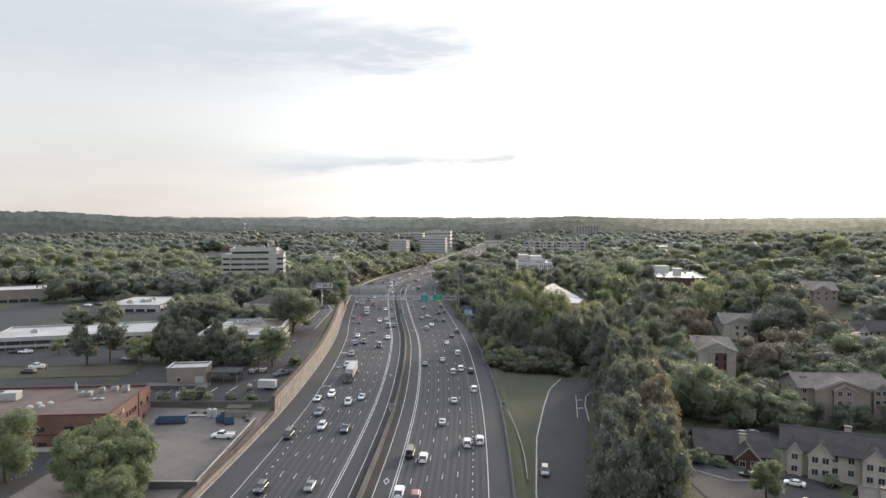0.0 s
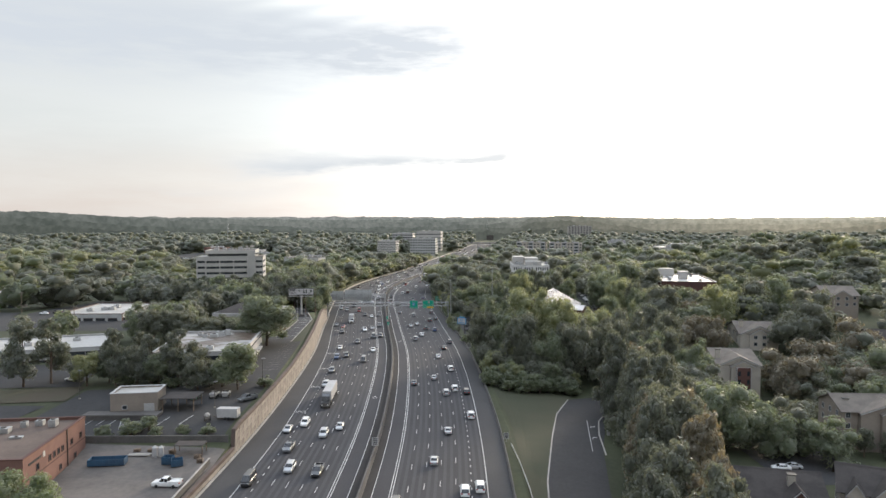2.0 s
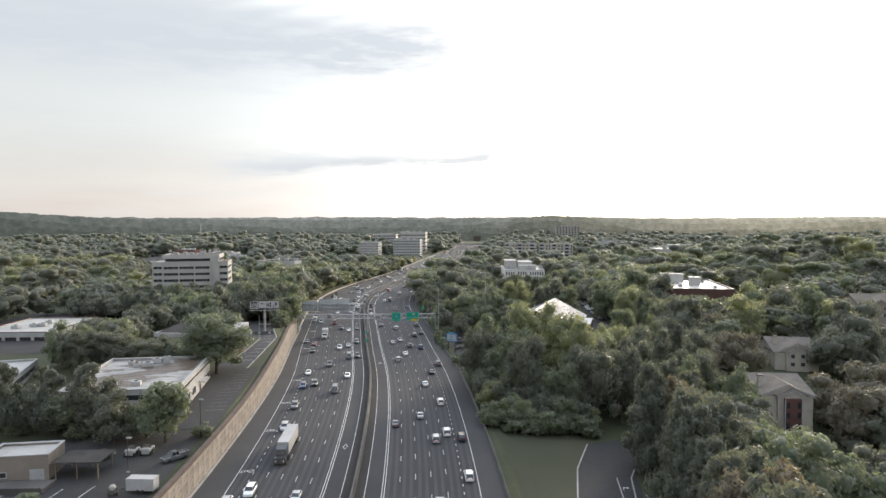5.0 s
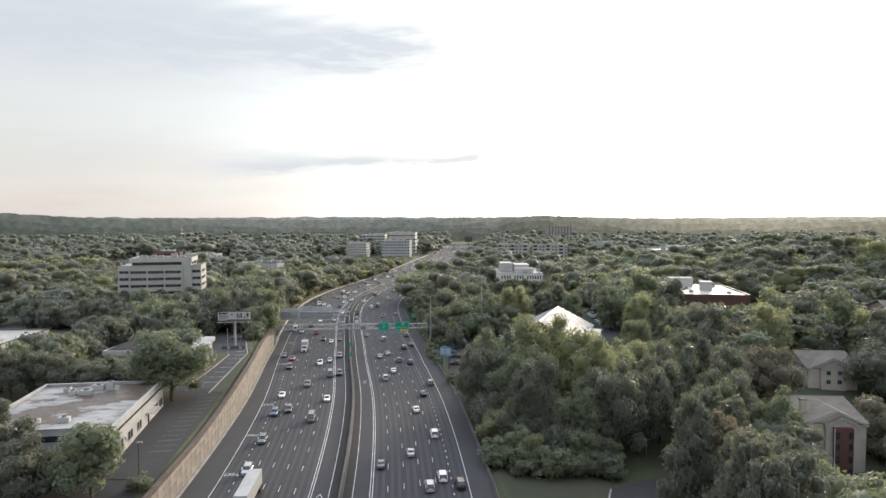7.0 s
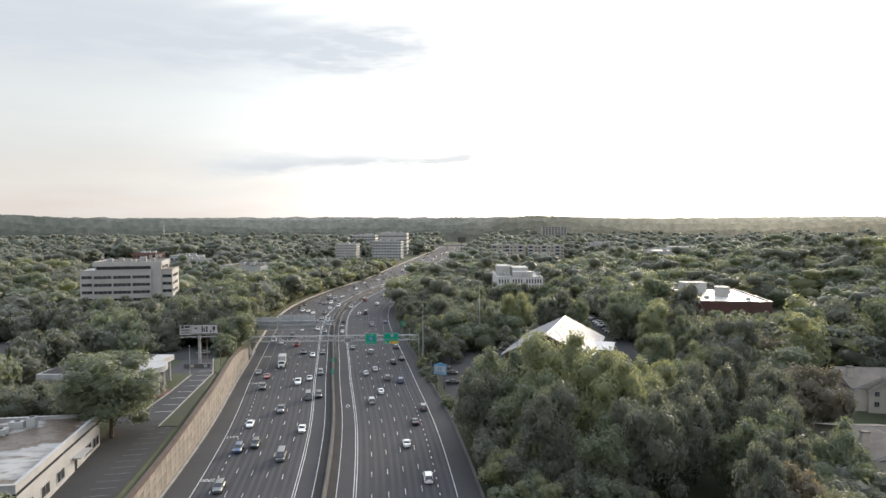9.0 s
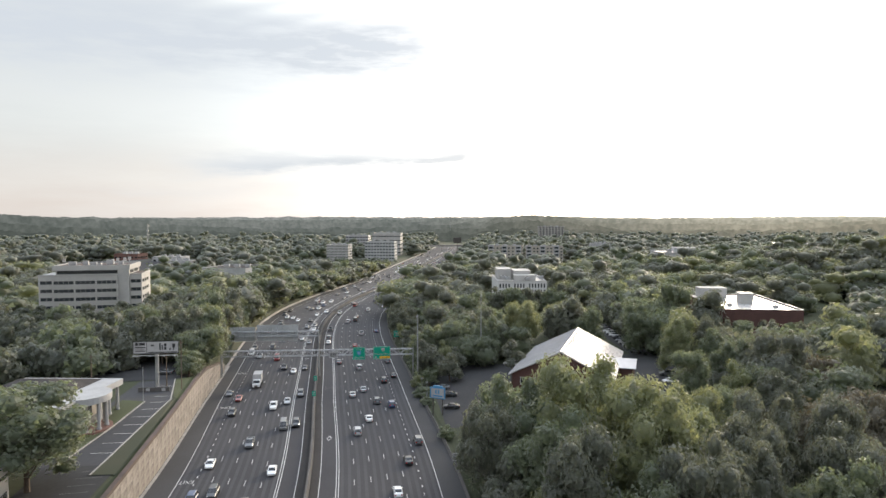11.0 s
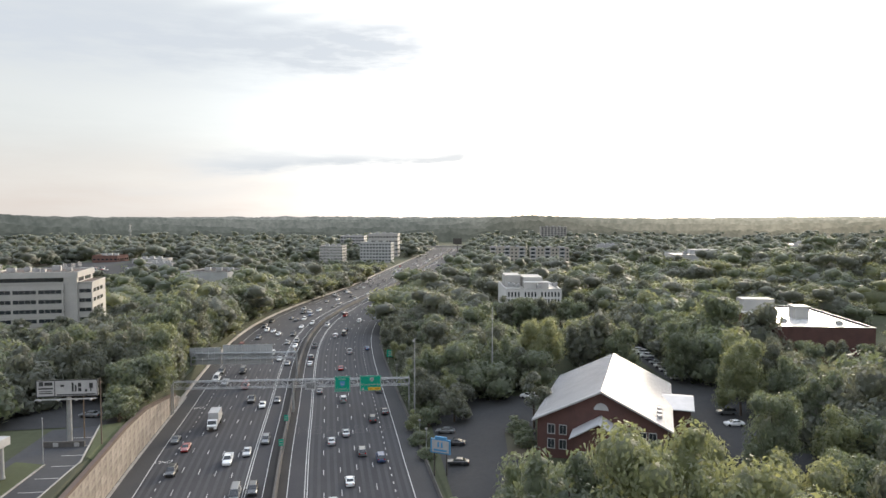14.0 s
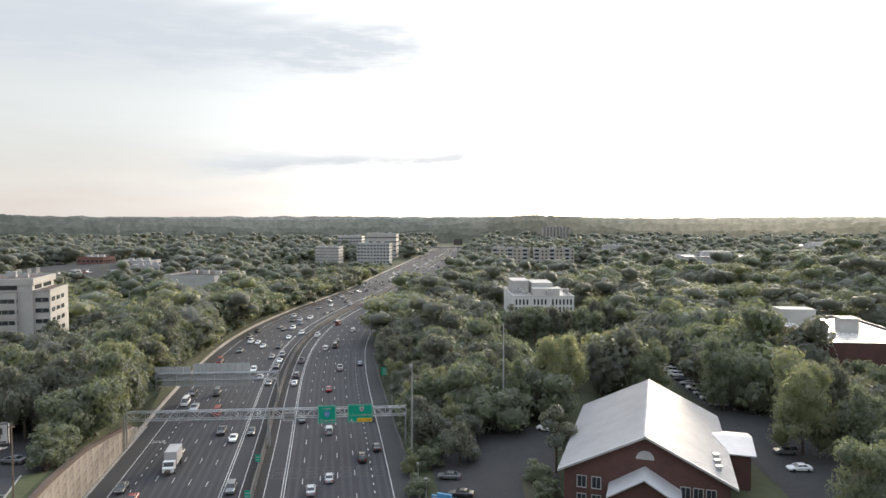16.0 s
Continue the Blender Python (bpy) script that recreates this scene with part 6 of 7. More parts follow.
for i in range(11):
    y_ = 108 + i * 9.4
    edge = float(np.interp(y_, [100, 132, 166, 196, 212], [26.5, 31.5, 36.5, 42.5, 47.2]))
    for q in range(2):
        plant(rng.choice(["spire_dark", "spire_rust", "spire_pine", "spire_dark", "spire_pine"]), edge + (1.0 if y_ < 125 else 4.2 if y_ < 152 else 8.0) + q * 7.5 + rng.uniform(-0.8, 1.2), y_ + q * 4 + rng.uniform(-1.5, 1.5), rng.uniform(0.88, 1.1), rng.uniform(0.9, 1.1), rng)
for x, y, sp, s in ((57, 214, "spire_dark", 1.0), (60, 225, "spire_rust", 1.0), (53, 224, "spire_pine", 1.05), (66, 219, "spire_dark", 0.95), (62, 238, "spire_pine", 1.0), (70, 232, "tall_dark", 0.95), (58, 205, "spire_rust", 0.9), (71, 246, "spire_dark", 0.95)):
    plant(sp, x, y, s, 1.0, rng)
for i in range(22):
    plant("bush", 17.5 + i * 1.35 + rng.uniform(-0.5, 0.5), rng.uniform(244.5, 250), rng.uniform(1.1, 1.9), 1.15, rng)
for x, y, sp, s in ((124, 402, "tall_dark", 0.66), (133, 405, "tall_oak", 0.62), (142, 402, "tall_dark", 0.66), (151, 401, "tall_oak", 0.6), (160, 399, "tall_dark", 0.64), (168, 400, "tall_dark", 0.7), (126, 390, "tall_oak", 0.7), (148, 388, "tall_dark", 0.7), (52, 514, "oak", 1.0), (55, 503, "dark", 1.05), (62, 513, "oak", 0.9), (72, 511, "dark", 0.85), (82, 512, "oak", 0.85), (62, 496, "oak", 1.1), (72, 498, "dark", 1.0), (83, 496, "oak", 1.1), (92, 506, "dark", 1.1), (93, 520, "tall_pale", 0.8), (51, 530, "dark", 1.0), (72, 147, "fine_pale", 0.75), (117, 208, "dark", 0.55), (124, 206, "dark", 0.6), (131, 207, "oak", 0.55), (138, 205, "dark", 0.6), (110, 210, "oak", 0.5), (64, 166, "bush", 1.1), (69, 166, "bush", 0.9), (82, 163, "bush", 0.9), (94, 160, "bush", 1.0), (60, 170, "dark", 0.5), (57, 160, "bush", 1.2)):
    plant(sp, x, y, s, 1.0, rng)
for x, y, s, tall in ((-147, 440, 1.0, 0.95), (-139, 436, 1.0, 1.05), (-131, 441, 1.0, 0.95), (-121, 438, 1.05, 1.05), (-112, 444, 1.0, 1.0), (-126, 430, 1.0, 0.9), (-152, 446, 1.0, 0.9), (-106, 436, 1.05, 1.1), (-100, 446, 1.1, 1.15), (-116, 426, 1.0, 0.95), (-134, 426, 1.0, 0.9),
                      (-121, 226.7, 1.15, 1.12), (-114.5, 229.4, 1.2, 1.15), (-94, 226.7, 0.85, 1.4), (-98, 233, 0.85, 1.2), (-90, 233, 0.9, 1.15), (-84, 228, 0.9, 1.15), (-75, 225, 0.95, 1.25), (-79, 231, 0.85, 1.2)):
    plant("pine", x, y, s, tall, rng)
plant("tall_oak", -62.5, 279, 1.65, 0.57, rng)
for x, y, s, tall in ((-74, 284, 1.0, 0.46), (-84, 285, 1.1, 0.5), (-96, 286, 1.15, 0.55), (-106, 284, 1.1, 0.62), (-113, 292, 1.15, 0.65)):
    plant(rng.choice(["tall_oak", "tall_dark"]), x, y, s, tall, rng)
for x, y, s in ((-69, 127, 1.15), (-60.5, 127.5, 1.1), (-64.5, 132, 1.2), (-65, 122, 1.1), (-72.5, 131, 0.9), (-57.5, 122, 0.8)):
    plant("fine_pale", x, y, s, 1.0, rng)
plant("tall_oak", -80, 289, 0.85, 0.55, rng)
wood(-100, -78, 284, 296, 9.0, ["oak", "dark", "oak"], 0.55, 0.8)
for x, y, sp, s in ((-57, 112, "fine_pale", 0.95), (-88.5, 134, "fine_pale", 1.25), (-96, 124, "fine_pale", 0.9), (-72, 108, "fine_pale", 0.6), 
                    (-78, 186, "bush", 0.9), (-72, 187, "bush", 1.2), (-66, 187, "bush", 0.8), (-60, 188, "bush", 0.7), (-84, 185, "bush", 0.8), (-54, 187, "bush", 0.8), (-69, 190, "bush", 1.0),
                    (-139, 241, "pale", 0.5), (-102.6, 227, "pale", 0.8), (-88, 227.5, "dark", 0.75), (-81, 225.5, "oak", 0.7), (-73.5, 227, "dark", 0.85), (-97.5, 230, "oak", 0.65), (-107, 231, "dark", 0.55), (-85, 230, "bush", 1.3), (-92, 228, "bush", 1.2), (-77, 224, "bush", 1.2), (-66, 226, "bush", 1.3), (-68, 221, "dark", 0.85), (-56.5, 221, "oak", 0.98), (-62, 224, "oak", 0.8), (-49.5, 224, "bush", 1.0), (24, 322, "bush", 1.0), (20, 312, "bush", 1.1), (9.5, 362, "bush", 1.2), (10.6, 352, "bush", 0.9), (13.6, 322, "bush", 1.0), (8.6, 372, "pale", 0.45), (33, 352, "bush", 1.2), (110, 345, "dark", 1.3), (28, 412, "oak", 1.1), (37.6, 364, "pine", 0.98), (33, 360, "bush", 1.3)):
    plant(sp, x, y, s, 1.0, rng)


def joined_wood(x0, x1, y0, y1, gap, seed, materials, size=(11, 15), by_offset=False, leaves=1000, leaf=0.042):
    """A wood seen from near by, joined because its trees cannot be told apart."""
    spots = []
    r = np.random.default_rng(seed)
    y = y0
    while y < y1:
        x = x0
        while x < x1:
            px, py = x + r.uniform(-0.4, 0.4) * gap, y + r.uniform(-0.4, 0.4) * gap
            if by_offset:
                px += float(median_x(py))
            if free(px, py):
                spots.append((px, py))
            x += gap
        y += gap * 0.9
    it = iter(spots)
    return far_wood("woodland", len(spots), lambda _: next(it), size, leaves, "close-grown green deciduous woodland", seed, materials, ICO1, leaf, 0.0)


def far_wood(name, count, region, size, leaves, label, seed, materials, core, leaf=0.085, margin=2.0):
    """A wood that nobody could count, as one mesh."""
    r = np.random.default_rng(seed)
    groups = {i: ([], [], []) for i in range(len(materials))}
    templates = []
    for i in range(5):
        lob = lobes_of(r, "round")
        if leaves <= 1500:
            lob = np.concatenate([lob[:-1:3] * (1, 1, 1, 1.2), lob[-1:] * (1, 1, 1, 1.12)])
        templates.append(crown_arrays(r, lob, leaves, leaf, core))
    made = 0
    cores, leafs = [[] for _ in materials], [[] for _ in materials]
    while made < count:
        x, y = region(r)
        if not free(x, y, margin):
            continue
        t = templates[r.integers(5)]
        s = r.uniform(*size) * (0.42 if any(a < x < b and c < y < d for a, b, c, d in LOW_GROWTH) else 1.0)
        a = r.uniform(0, 6.28)
        turn = np.array([[math.cos(a), math.sin(a), 0], [-math.sin(a), math.cos(a), 0], [0, 0, 1]])
        at = np.array((x, y, gz(x, y) - s * 0.05))
        wide = 1.0 if leaves > 600 else 1.4                # open-grown crowns close the canopy
        stretch = np.array((s * wide, s * wide, s * r.uniform(0.85, 1.2)))
        k = r.integers(len(materials))
        cores[k].append(((t[0] * stretch) @ turn + at, t[1]))
        leafs[k].append(((t[2] * stretch) @ turn + at, t[3]))
        made += 1
    chunks = []
    for lst, material, smooth in [(c, q, True) for c, q in zip(cores, materials)] + [(c, q, False) for c, q in zip(leafs, materials)]:
        if lst:
            o = np.cumsum([0] + [len(q[0]) for q in lst[:-1]])
            chunks.append((np.concatenate([q[0] for q in lst]), np.concatenate([q[1] + k for q, k in zip(lst, o)]), material, smooth))
    # one kind of polygon a chunk
    ob = new(name, fast_mesh(name, chunks))
    return tagged(ob, label, "trees", kind="stuff")


def near_belt(r):
    y = r.uniform(480, 690)
    half = 40 + 0.72 * y
    return (r.uniform(-half, half), y)


def mid_region(r):
    y = r.uniform(690, 1150)
    half = 40 + 0.72 * y
    return (r.uniform(-half, half), y)


def side_region(r):
    y = r.uniform(170, 500)
    side = -1 if r.random() < 0.5 else 1
    return (side * r.uniform(150, 170 + y * 0.8), y)


def far_region(r):
    y = 1100 * (1640 / 1100) ** r.random()
    half = 100 + 0.72 * y
    return (r.uniform(-half, half), y)


joined_wood(-47, -37, 548, 930, 7.2, 28, [M_LEAF, M_LEAFDARK, M_LEAFLIGHT], (10, 15), by_offset=True, leaves=420, leaf=0.06)
joined_wood(-88, -56, 396, 620, 10.0, 21, [M_LEAF, M_LEAFDARK, M_LEAFLIGHT], (11, 17), by_offset=True, leaves=1000, leaf=0.038)
joined_wood(100, 175, 252, 345, 13.0, 22, [M_LEAFDARK, M_LEAF, M_RUST], (14, 23), leaves=2000, leaf=0.026)
joined_wood(52, 74, 392, 540, 9.0, 23, [M_LEAF, M_LEAFDARK], by_offset=True, leaves=1000, leaf=0.04)
joined_wood(106, 175, 345, 470, 12.5, 24, [M_LEAFDARK, M_LEAF, M_LEAFLIGHT], (13, 22), leaves=1300, leaf=0.034)
joined_wood(66, 175, 195, 262, 12.0, 25, [M_LEAFDARK, M_LEAF, M_LEAFDARK], (12, 19), leaves=2200, leaf=0.026)
joined_wood(-170, -60, 294, 470, 10.5, 26, [M_LEAFDARK, M_LEAF, M_PINE], leaves=640, leaf=0.05)
joined_wood(66, 130, 422, 520, 12.0, 27, [M_LEAFDARK, M_LEAF, M_LEAFLIGHT], (12, 20))
far_wood("woodland", 620, near_belt, (12, 20), 380, "mixed green woodland on both sides of the road", 13, [M_LEAFDARK, M_LEAF, M_LEAFDARK, M_LEAFLIGHT], ICO1, 0.036)
far_wood("woodland", 1750, mid_region, (10, 21), 80, "dense mixed green woodland beyond the road", 3, [M_LEAFDARK, M_LEAFHAZE, M_LEAF], ICO1, 0.046)
far_wood("woodland", 480, side_region, (12, 18), 150, "dense dark green woodland", 4, [M_LEAFDARK, M_LEAF, M_PINE], ICO1, 0.06)
far_wood("woodland", 1600, far_region, (14, 25), 36, "distant woodland to the horizon, leaves paled with painted haze", 6, [M_LEAFHAZE, M_LEAFHAZE], ICO1, 0.06)


# ---- gantries, signs and poles along the motorway ----
def text(parent, body, x, z, size, y=-0.12, material=None):
    cu = bpy.data.curves.new("lettering", "FONT")
    cu.body, cu.size, cu.align_x, cu.extrude = body, size, "CENTER", 0.008
    ob = new("lettering", cu)
    ob.parent = parent
    ob.matrix_basis = pose(x, y, z, 90)
    cu.materials.append(material or M_WHITE)
    return ob


def truss(bm, x0, x1, z0, z1, y0, y1, bay=2.4):
    for y in (y0, y1):
        for z in (z0, z1):
            tube(bm, (x0, y, z), (x1, y, z), 0.11, None, 6)
    n_ = max(1, int((x1 - x0) / bay))
    for i in range(n_):
        a, b = x0 + (x1 - x0) * i / n_, x0 + (x1 - x0) * (i + 1) / n_
        for y in (y0, y1):
            tube(bm, (a, y, z0 if i % 2 else z1), (b, y, z1 if i % 2 else z0), 0.06, None, 4)
            tube(bm, (a, y, z0), (a, y, z1), 0.05, None, 4)
        tube(bm, (a, y0, z1), (b, y1, z1), 0.05, None, 4)
    return bm


g = thing("sign_gantry", pose(0, 391.1, 0), "grey steel truss gantry across the whole motorway", "gantry")
part("truss", truss(bmesh.new(), -57.5, 7.7, 7.0, 8.9, 0, 1.5), M_STEEL, g)
for x in (7.7, -57.5):
    for y in (0, 1.5):
        part("post", tube(bmesh.new(), (x, y, -0.2), (x, y, 9.3), 0.2, 0.17, 8), M_STEEL, g)
for y in (0, 1.5):
    part("post", tube(bmesh.new(), (-24.6, y, 0), (-24.6, y, 9.0), 0.24, 0.2, 8), M_STEEL, g)
part("post_brace", truss(bmesh.new(), 7.6, 7.8, 0.5, 6.5, 0, 1.5), M_STEEL, g)


def road_sign(x, z0, w, h, y, label, sheet, name="road_sign", border=True, rz=0.0, group="overhead signs"):
    s = thing(name, pose(x, y, z0, 0, 0, rz), label, "sign", group)
    part("panel", boxes((-w / 2, w / 2, -0.08, 0.02, 0, h)), sheet, s)
    if border:
        e, b = 0.12, 0.09
        part("border", boxes((-w / 2 + e, w / 2 - e, -0.1, -0.08, e, e + b), (-w / 2 + e, w / 2 - e, -0.1, -0.08, h - e - b, h - e), (-w / 2 + e, -w / 2 + e + b, -0.1, -0.08, e + b, h - e - b), (w / 2 - e - b, w / 2 - e, -0.1, -0.08, e + b, h - e - b)), M_WHITE, s)
    part("stiffeners", boxes(*[(q - 0.06, q + 0.06, 0.02, 0.12, -0.2, h + 0.1) for q in (-w * 0.3, w * 0.3)]), M_STEEL, s)
    return s


def shield(parent, x, z, size, material, number):
    bm = bmesh.new()
    outline = [(-0.5, 0.45), (-0.3, 0.5), (0.3, 0.5), (0.5, 0.45), (0.48, -0.05), (0.25, -0.4), (0, -0.55), (-0.25, -0.4), (-0.48, -0.05)]
    prism(bm, [(x + px * size, z + pz * size) for px, pz in outline], -0.125, -0.09)
    part("shield", bm, material, parent, "route shield")
    text(parent, number, x, z - size * 0.22, size * 0.62, -0.14, M_WHITE if material is not M_WHITE else M_BLACK)


s = road_sign(-10.9, 5.6, 4.3, 4.3, 390.7, "green overhead sign reading North 85 Greenville", M_SIGN)
text(s, "North", 0, 3.3, 0.75)
shield(s, 0, 2.2, 1.5, M_BLUESIGN, "85")
text(s, "Greenville", 0, 0.5, 0.82)
s = road_sign(-3.1, 5.7, 5.9, 4.3, 390.7, "green overhead exit sign reading N Druid Hills Rd", M_SIGN)
shield(s, 0.4, 3.2, 1.1, M_WHITE, "42")
text(s, "N Druid Hills Rd", 0, 1.5, 0.78)
part("exit_only_panel", boxes((-0.7, 2.8, -0.12, -0.085, 0.15, 1.0)), M_ORANGE, s, "yellow exit-only panel")
text(s, "EXIT    ONLY", 1.05, 0.38, 0.5, -0.14, M_BLACK)
part("arrow", prism(bmesh.new(), [(-2.2, 0.9), (-1.9, 0.9), (-1.9, 0.55), (-1.65, 0.55), (-2.05, 0.15), (-2.45, 0.55), (-2.2, 0.55)], -0.12, -0.085), M_WHITE, s)
s = road_sign(-19.7, 6.4, 2.9, 2.1, 390.7, "white overhead regulatory sign with black print", M_WHITE, border=False)
part("print_bars", boxes(*[(-1.1, 1.1, -0.1, -0.085, z, z + 0.16) for z in (0.4, 0.75, 1.1, 1.45)]), M_BLACK, s)

g = thing("sign_gantry", pose(0, 430.5, 0), "grey steel half gantry with sign backs over one carriageway", "gantry")
part("truss", truss(bmesh.new(), -63.5, -29.0, 7.0, 8.9, 0, 1.4), M_STEEL, g)
for x in (-63.5, -29.0):
    for y in (0, 1.4):
        part("post", tube(bmesh.new(), (x, y, -0.2), (x, y, 9.2), 0.2, 0.17, 8), M_STEEL, g)
for x0, x1, z0, z1, n_ in ((-64.5, -54.2, 4.9, 10.6, 5), (-53.6, -37.2, 4.9, 11.4, 8)):
    s = thing("overhead_sign", pose((x0 + x1) / 2, 432.3, z0), "grey unpainted back of a large overhead sign", "sign", "sign backs")
    wdt = x1 - x0
    for i in range(n_):
        a, b = -wdt / 2 + wdt * i / n_, -wdt / 2 + wdt * (i + 1) / n_
        part("sheet", boxes((a + 0.02, b - 0.02, -0.05, 0.05, 0, z1 - z0)), M_SIGNBACK, s)
        part("stiffener", boxes((b - 0.14, b - 0.04, -0.2, -0.05, -0.3, z1 - z0 + 0.2)), M_STEEL, s)
    part("rail", boxes((-wdt / 2, wdt / 2, -0.26, -0.2, 1.3, 1.45), (-wdt / 2, wdt / 2, -0.26, -0.2, 3.2, 3.35)), M_STEEL, s)


def post_sign(x, y, z, w, h, lift, label, sheet, bars=3, two_posts=False, ink=None):
    s = thing("post_sign", pose(x, y, z), label, "sign", "roadside signs")
    for q in ((-w * 0.35, w * 0.35) if two_posts else (0,)):
        part("post", tube(bmesh.new(), (q, 0.06, -0.3), (q, 0.06, lift + h * 0.8), 0.06, None, 6), M_STEEL, s)
    part("panel", boxes((-w / 2, w / 2, -0.05, 0.0, lift, lift + h)), sheet, s)
    if bars:
        part("print_bars", boxes(*[(-w * 0.36, w * 0.36, -0.065, -0.05, lift + h * (i + 0.6) / (bars + 0.6), lift + h * (i + 0.6) / (bars + 0.6) + h * 0.11) for i in range(bars)]), ink or M_BLACK, s)
    return s


post_sign(float(median_x(185)) + 0.05, 184.6, 1.2, 1.5, 1.9, 0.2, "white carpool-lane sign with black print on the median", M_WHITE, 4)
post_sign(17.4, 191, 0, 1.2, 1.5, 0.7, "white roadside sign with black print by the shoulder", M_WHITE, 4)
post_sign(14.4, 304, 0, 1.5, 1.7, 1.2, "white speed-limit style sign by the shoulder", M_WHITE, 3)
for y in (357, 376):
    post_sign(float(median_x(y)), y, 1.25, 1.05, 1.5, 0.9, "small green mile sign on the median", M_SIGN, 2, ink=M_WHITE)
post_sign(-2.2 + 5.0, 452, 0, 3.4, 2.6, 2.4, "green roadside exit sign with white print", M_SIGN, 3, True, M_WHITE)
post_sign(5.5, 512, 0, 1.6, 1.8, 1.5, "white roadside sign with black print", M_WHITE, 3)
cs = thing("facility_sign", pose(12.9, 341.2, gz(12.9, 341.2), 0, 0, -28), "blue and white facility sign with two dark figures on posts", "sign")
zz = 5.0 - gz(12.9, 341.2)
for x in (-1.4, 1.4):
    part("post", boxes((x - 0.12, x + 0.12, -0.1, 0.2, -0.5, zz + 0.5)), M_DARKSTEEL, cs)
part("frame", boxes((-2.2, 2.2, -0.2, 0.2, zz, zz + 3.0)), M_BLUESIGN, cs)
part("top_board", boxes((-1.2, 1.4, -0.2, 0.2, zz + 3.0, zz + 3.5)), M_BLUESIGN, cs)
part("white_panel", boxes((-1.85, 1.95, -0.26, -0.2, zz + 0.25, zz + 2.75)), M_WHITE, cs)
part("blue_bars", boxes((-0.6, -0.2, -0.29, -0.26, zz + 1.3, zz + 2.4), (0.2, 0.6, -0.29, -0.26, zz + 1.3, zz + 2.4), (-1.4, 1.5, -0.29, -0.26, zz + 0.5, zz + 0.9)), M_BLUESIGN, cs)

tp = thing("camera_pole", pose(8.7, 375.1, 0), "very tall slim grey lowering pole with a traffic camera", "pole")
part("pole", tube(bmesh.new(), (0, 0, -0.3), (0, 0, 23.2), 0.24, 0.12, 10), M_STEEL, tp)
part("camera_housing", boxes((-0.5, 0.1, -0.2, 0.2, 22.2, 22.7)), M_WHITE, tp)
part("cabinet", boxes((-0.35, 0.35, -0.55, -0.25, 0.8, 2.2)), M_STEEL, tp)
for x, y, hh in ((10.5, 352, 7), (9.6, 365, 5), (4.5, 418, 7)):
    p = thing("slim_post", pose(x, y, 0), "slim grey detector post by the shoulder", "pole", "detector posts")
    part("post", tube(bmesh.new(), (0, 0, -0.3), (0, 0, hh), 0.09, 0.06, 6), M_STEEL, p)
    part("detector_box", boxes((-0.3, 0.2, -0.15, 0.15, hh - 0.3, hh)), M_WHITE, p)
lamp_post(-72, 418, 12)
# overhead line along the side street on the left
for x, y in ((-122, 205), (-196, 250), (-232, 300), (-205, 365), (-150, 310), (-160, 402)):
    p = thing("utility_pole", pose(x, y, gz(x, y)), "wooden utility pole with a crossarm", "pole", "utility poles")
    part("pole", tube(bmesh.new(), (0, 0, -0.5), (0, 0, 11), 0.16, 0.11, 8), M_WOODPOLE, p)
    part("crossarm", boxes((-1.2, 1.2, -0.07, 0.07, 10.0, 10.2)), M_WOODPOLE, p)
    for q in (-1.1, 0, 1.1):
        part("insulator", tube(bmesh.new(), (q, 0, 10.2), (q, 0, 10.45), 0.05, 0.03, 6), M_WHITE, p)

# painted loops, diamonds and words on the carriageways
lp, lf = [], []
for k in range(-1, 6):
    for q in (0, 1):
        y0 = 371.6 + q * 3.4
        x0, x1 = float(median_x(y0)) + 6.6 + k * 3.55, float(median_x(y0)) + 6.6 + k * 3.55 + 2.3
        for a, b, c, d in ((x0, x1, y0, y0 + 0.12), (x0, x1, y0 + 2.2, y0 + 2.32), (x0, x0 + 0.12, y0, y0 + 2.3), (x1 - 0.12, x1, y0, y0 + 2.3)):
            i = len(lp)
            lp += [(a, c, 0.024), (b, c, 0.024), (b, d, 0.024), (a, d, 0.024)]
            lf.append((i, i + 1, i + 2, i + 3))
tagged(raw_mesh("detector_loops", lp, lf, M_BARRIER), "pale sealed detector loops cut in the asphalt", "road marking", kind="structure")
for y, side in ((138, 1), (232, -1), (325, 1), (420, -1)):
    x = float(median_x(y)) + side * 4.1
    d_ = thing("lane_diamond", pose(x, y, 0.024), "white painted carpool diamond on asphalt", "road marking", "lane diamonds", "structure")
    bm = bmesh.new()
    o = [bm.verts.new(p) for p in ((0, -1.9, 0), (0.65, 0, 0), (0, 1.9, 0), (-0.65, 0, 0))]
    q = [bm.verts.new(p) for p in ((0, -1.4, 0), (0.45, 0, 0), (0, 1.4, 0), (-0.45, 0, 0))]
    for i in range(4):
        bm.faces.new((o[i], o[(i + 1) % 4], q[(i + 1) % 4], q[i]))
    part("diamond", bm, M_PAINT, d_)
for word, y in (("EXIT", 398), ("ONLY", 355), ("EXIT", 300), ("2000", 272), ("FEET", 246), ("EXIT", 218)):
    cu = bpy.data.curves.new("road_word", "FONT")
    cu.body, cu.size, cu.align_x = word, 1.5, "CENTER"
    cu.materials.append(M_PAINT)
    ob = tagged(new("road_word", cu), "white lettering painted on the exit lane", "road marking", kind="structure")
    x = float(median_x(y)) + float(lane_line(5.5, -1)(y))
    ob.matrix_basis = along(y, float(lane_line(5.5, -1)(y)), 0.024) @ pose(0, 0, 0, 0, 0, 180) @ Matrix.Diagonal((1.0, 1.5, 1, 1))


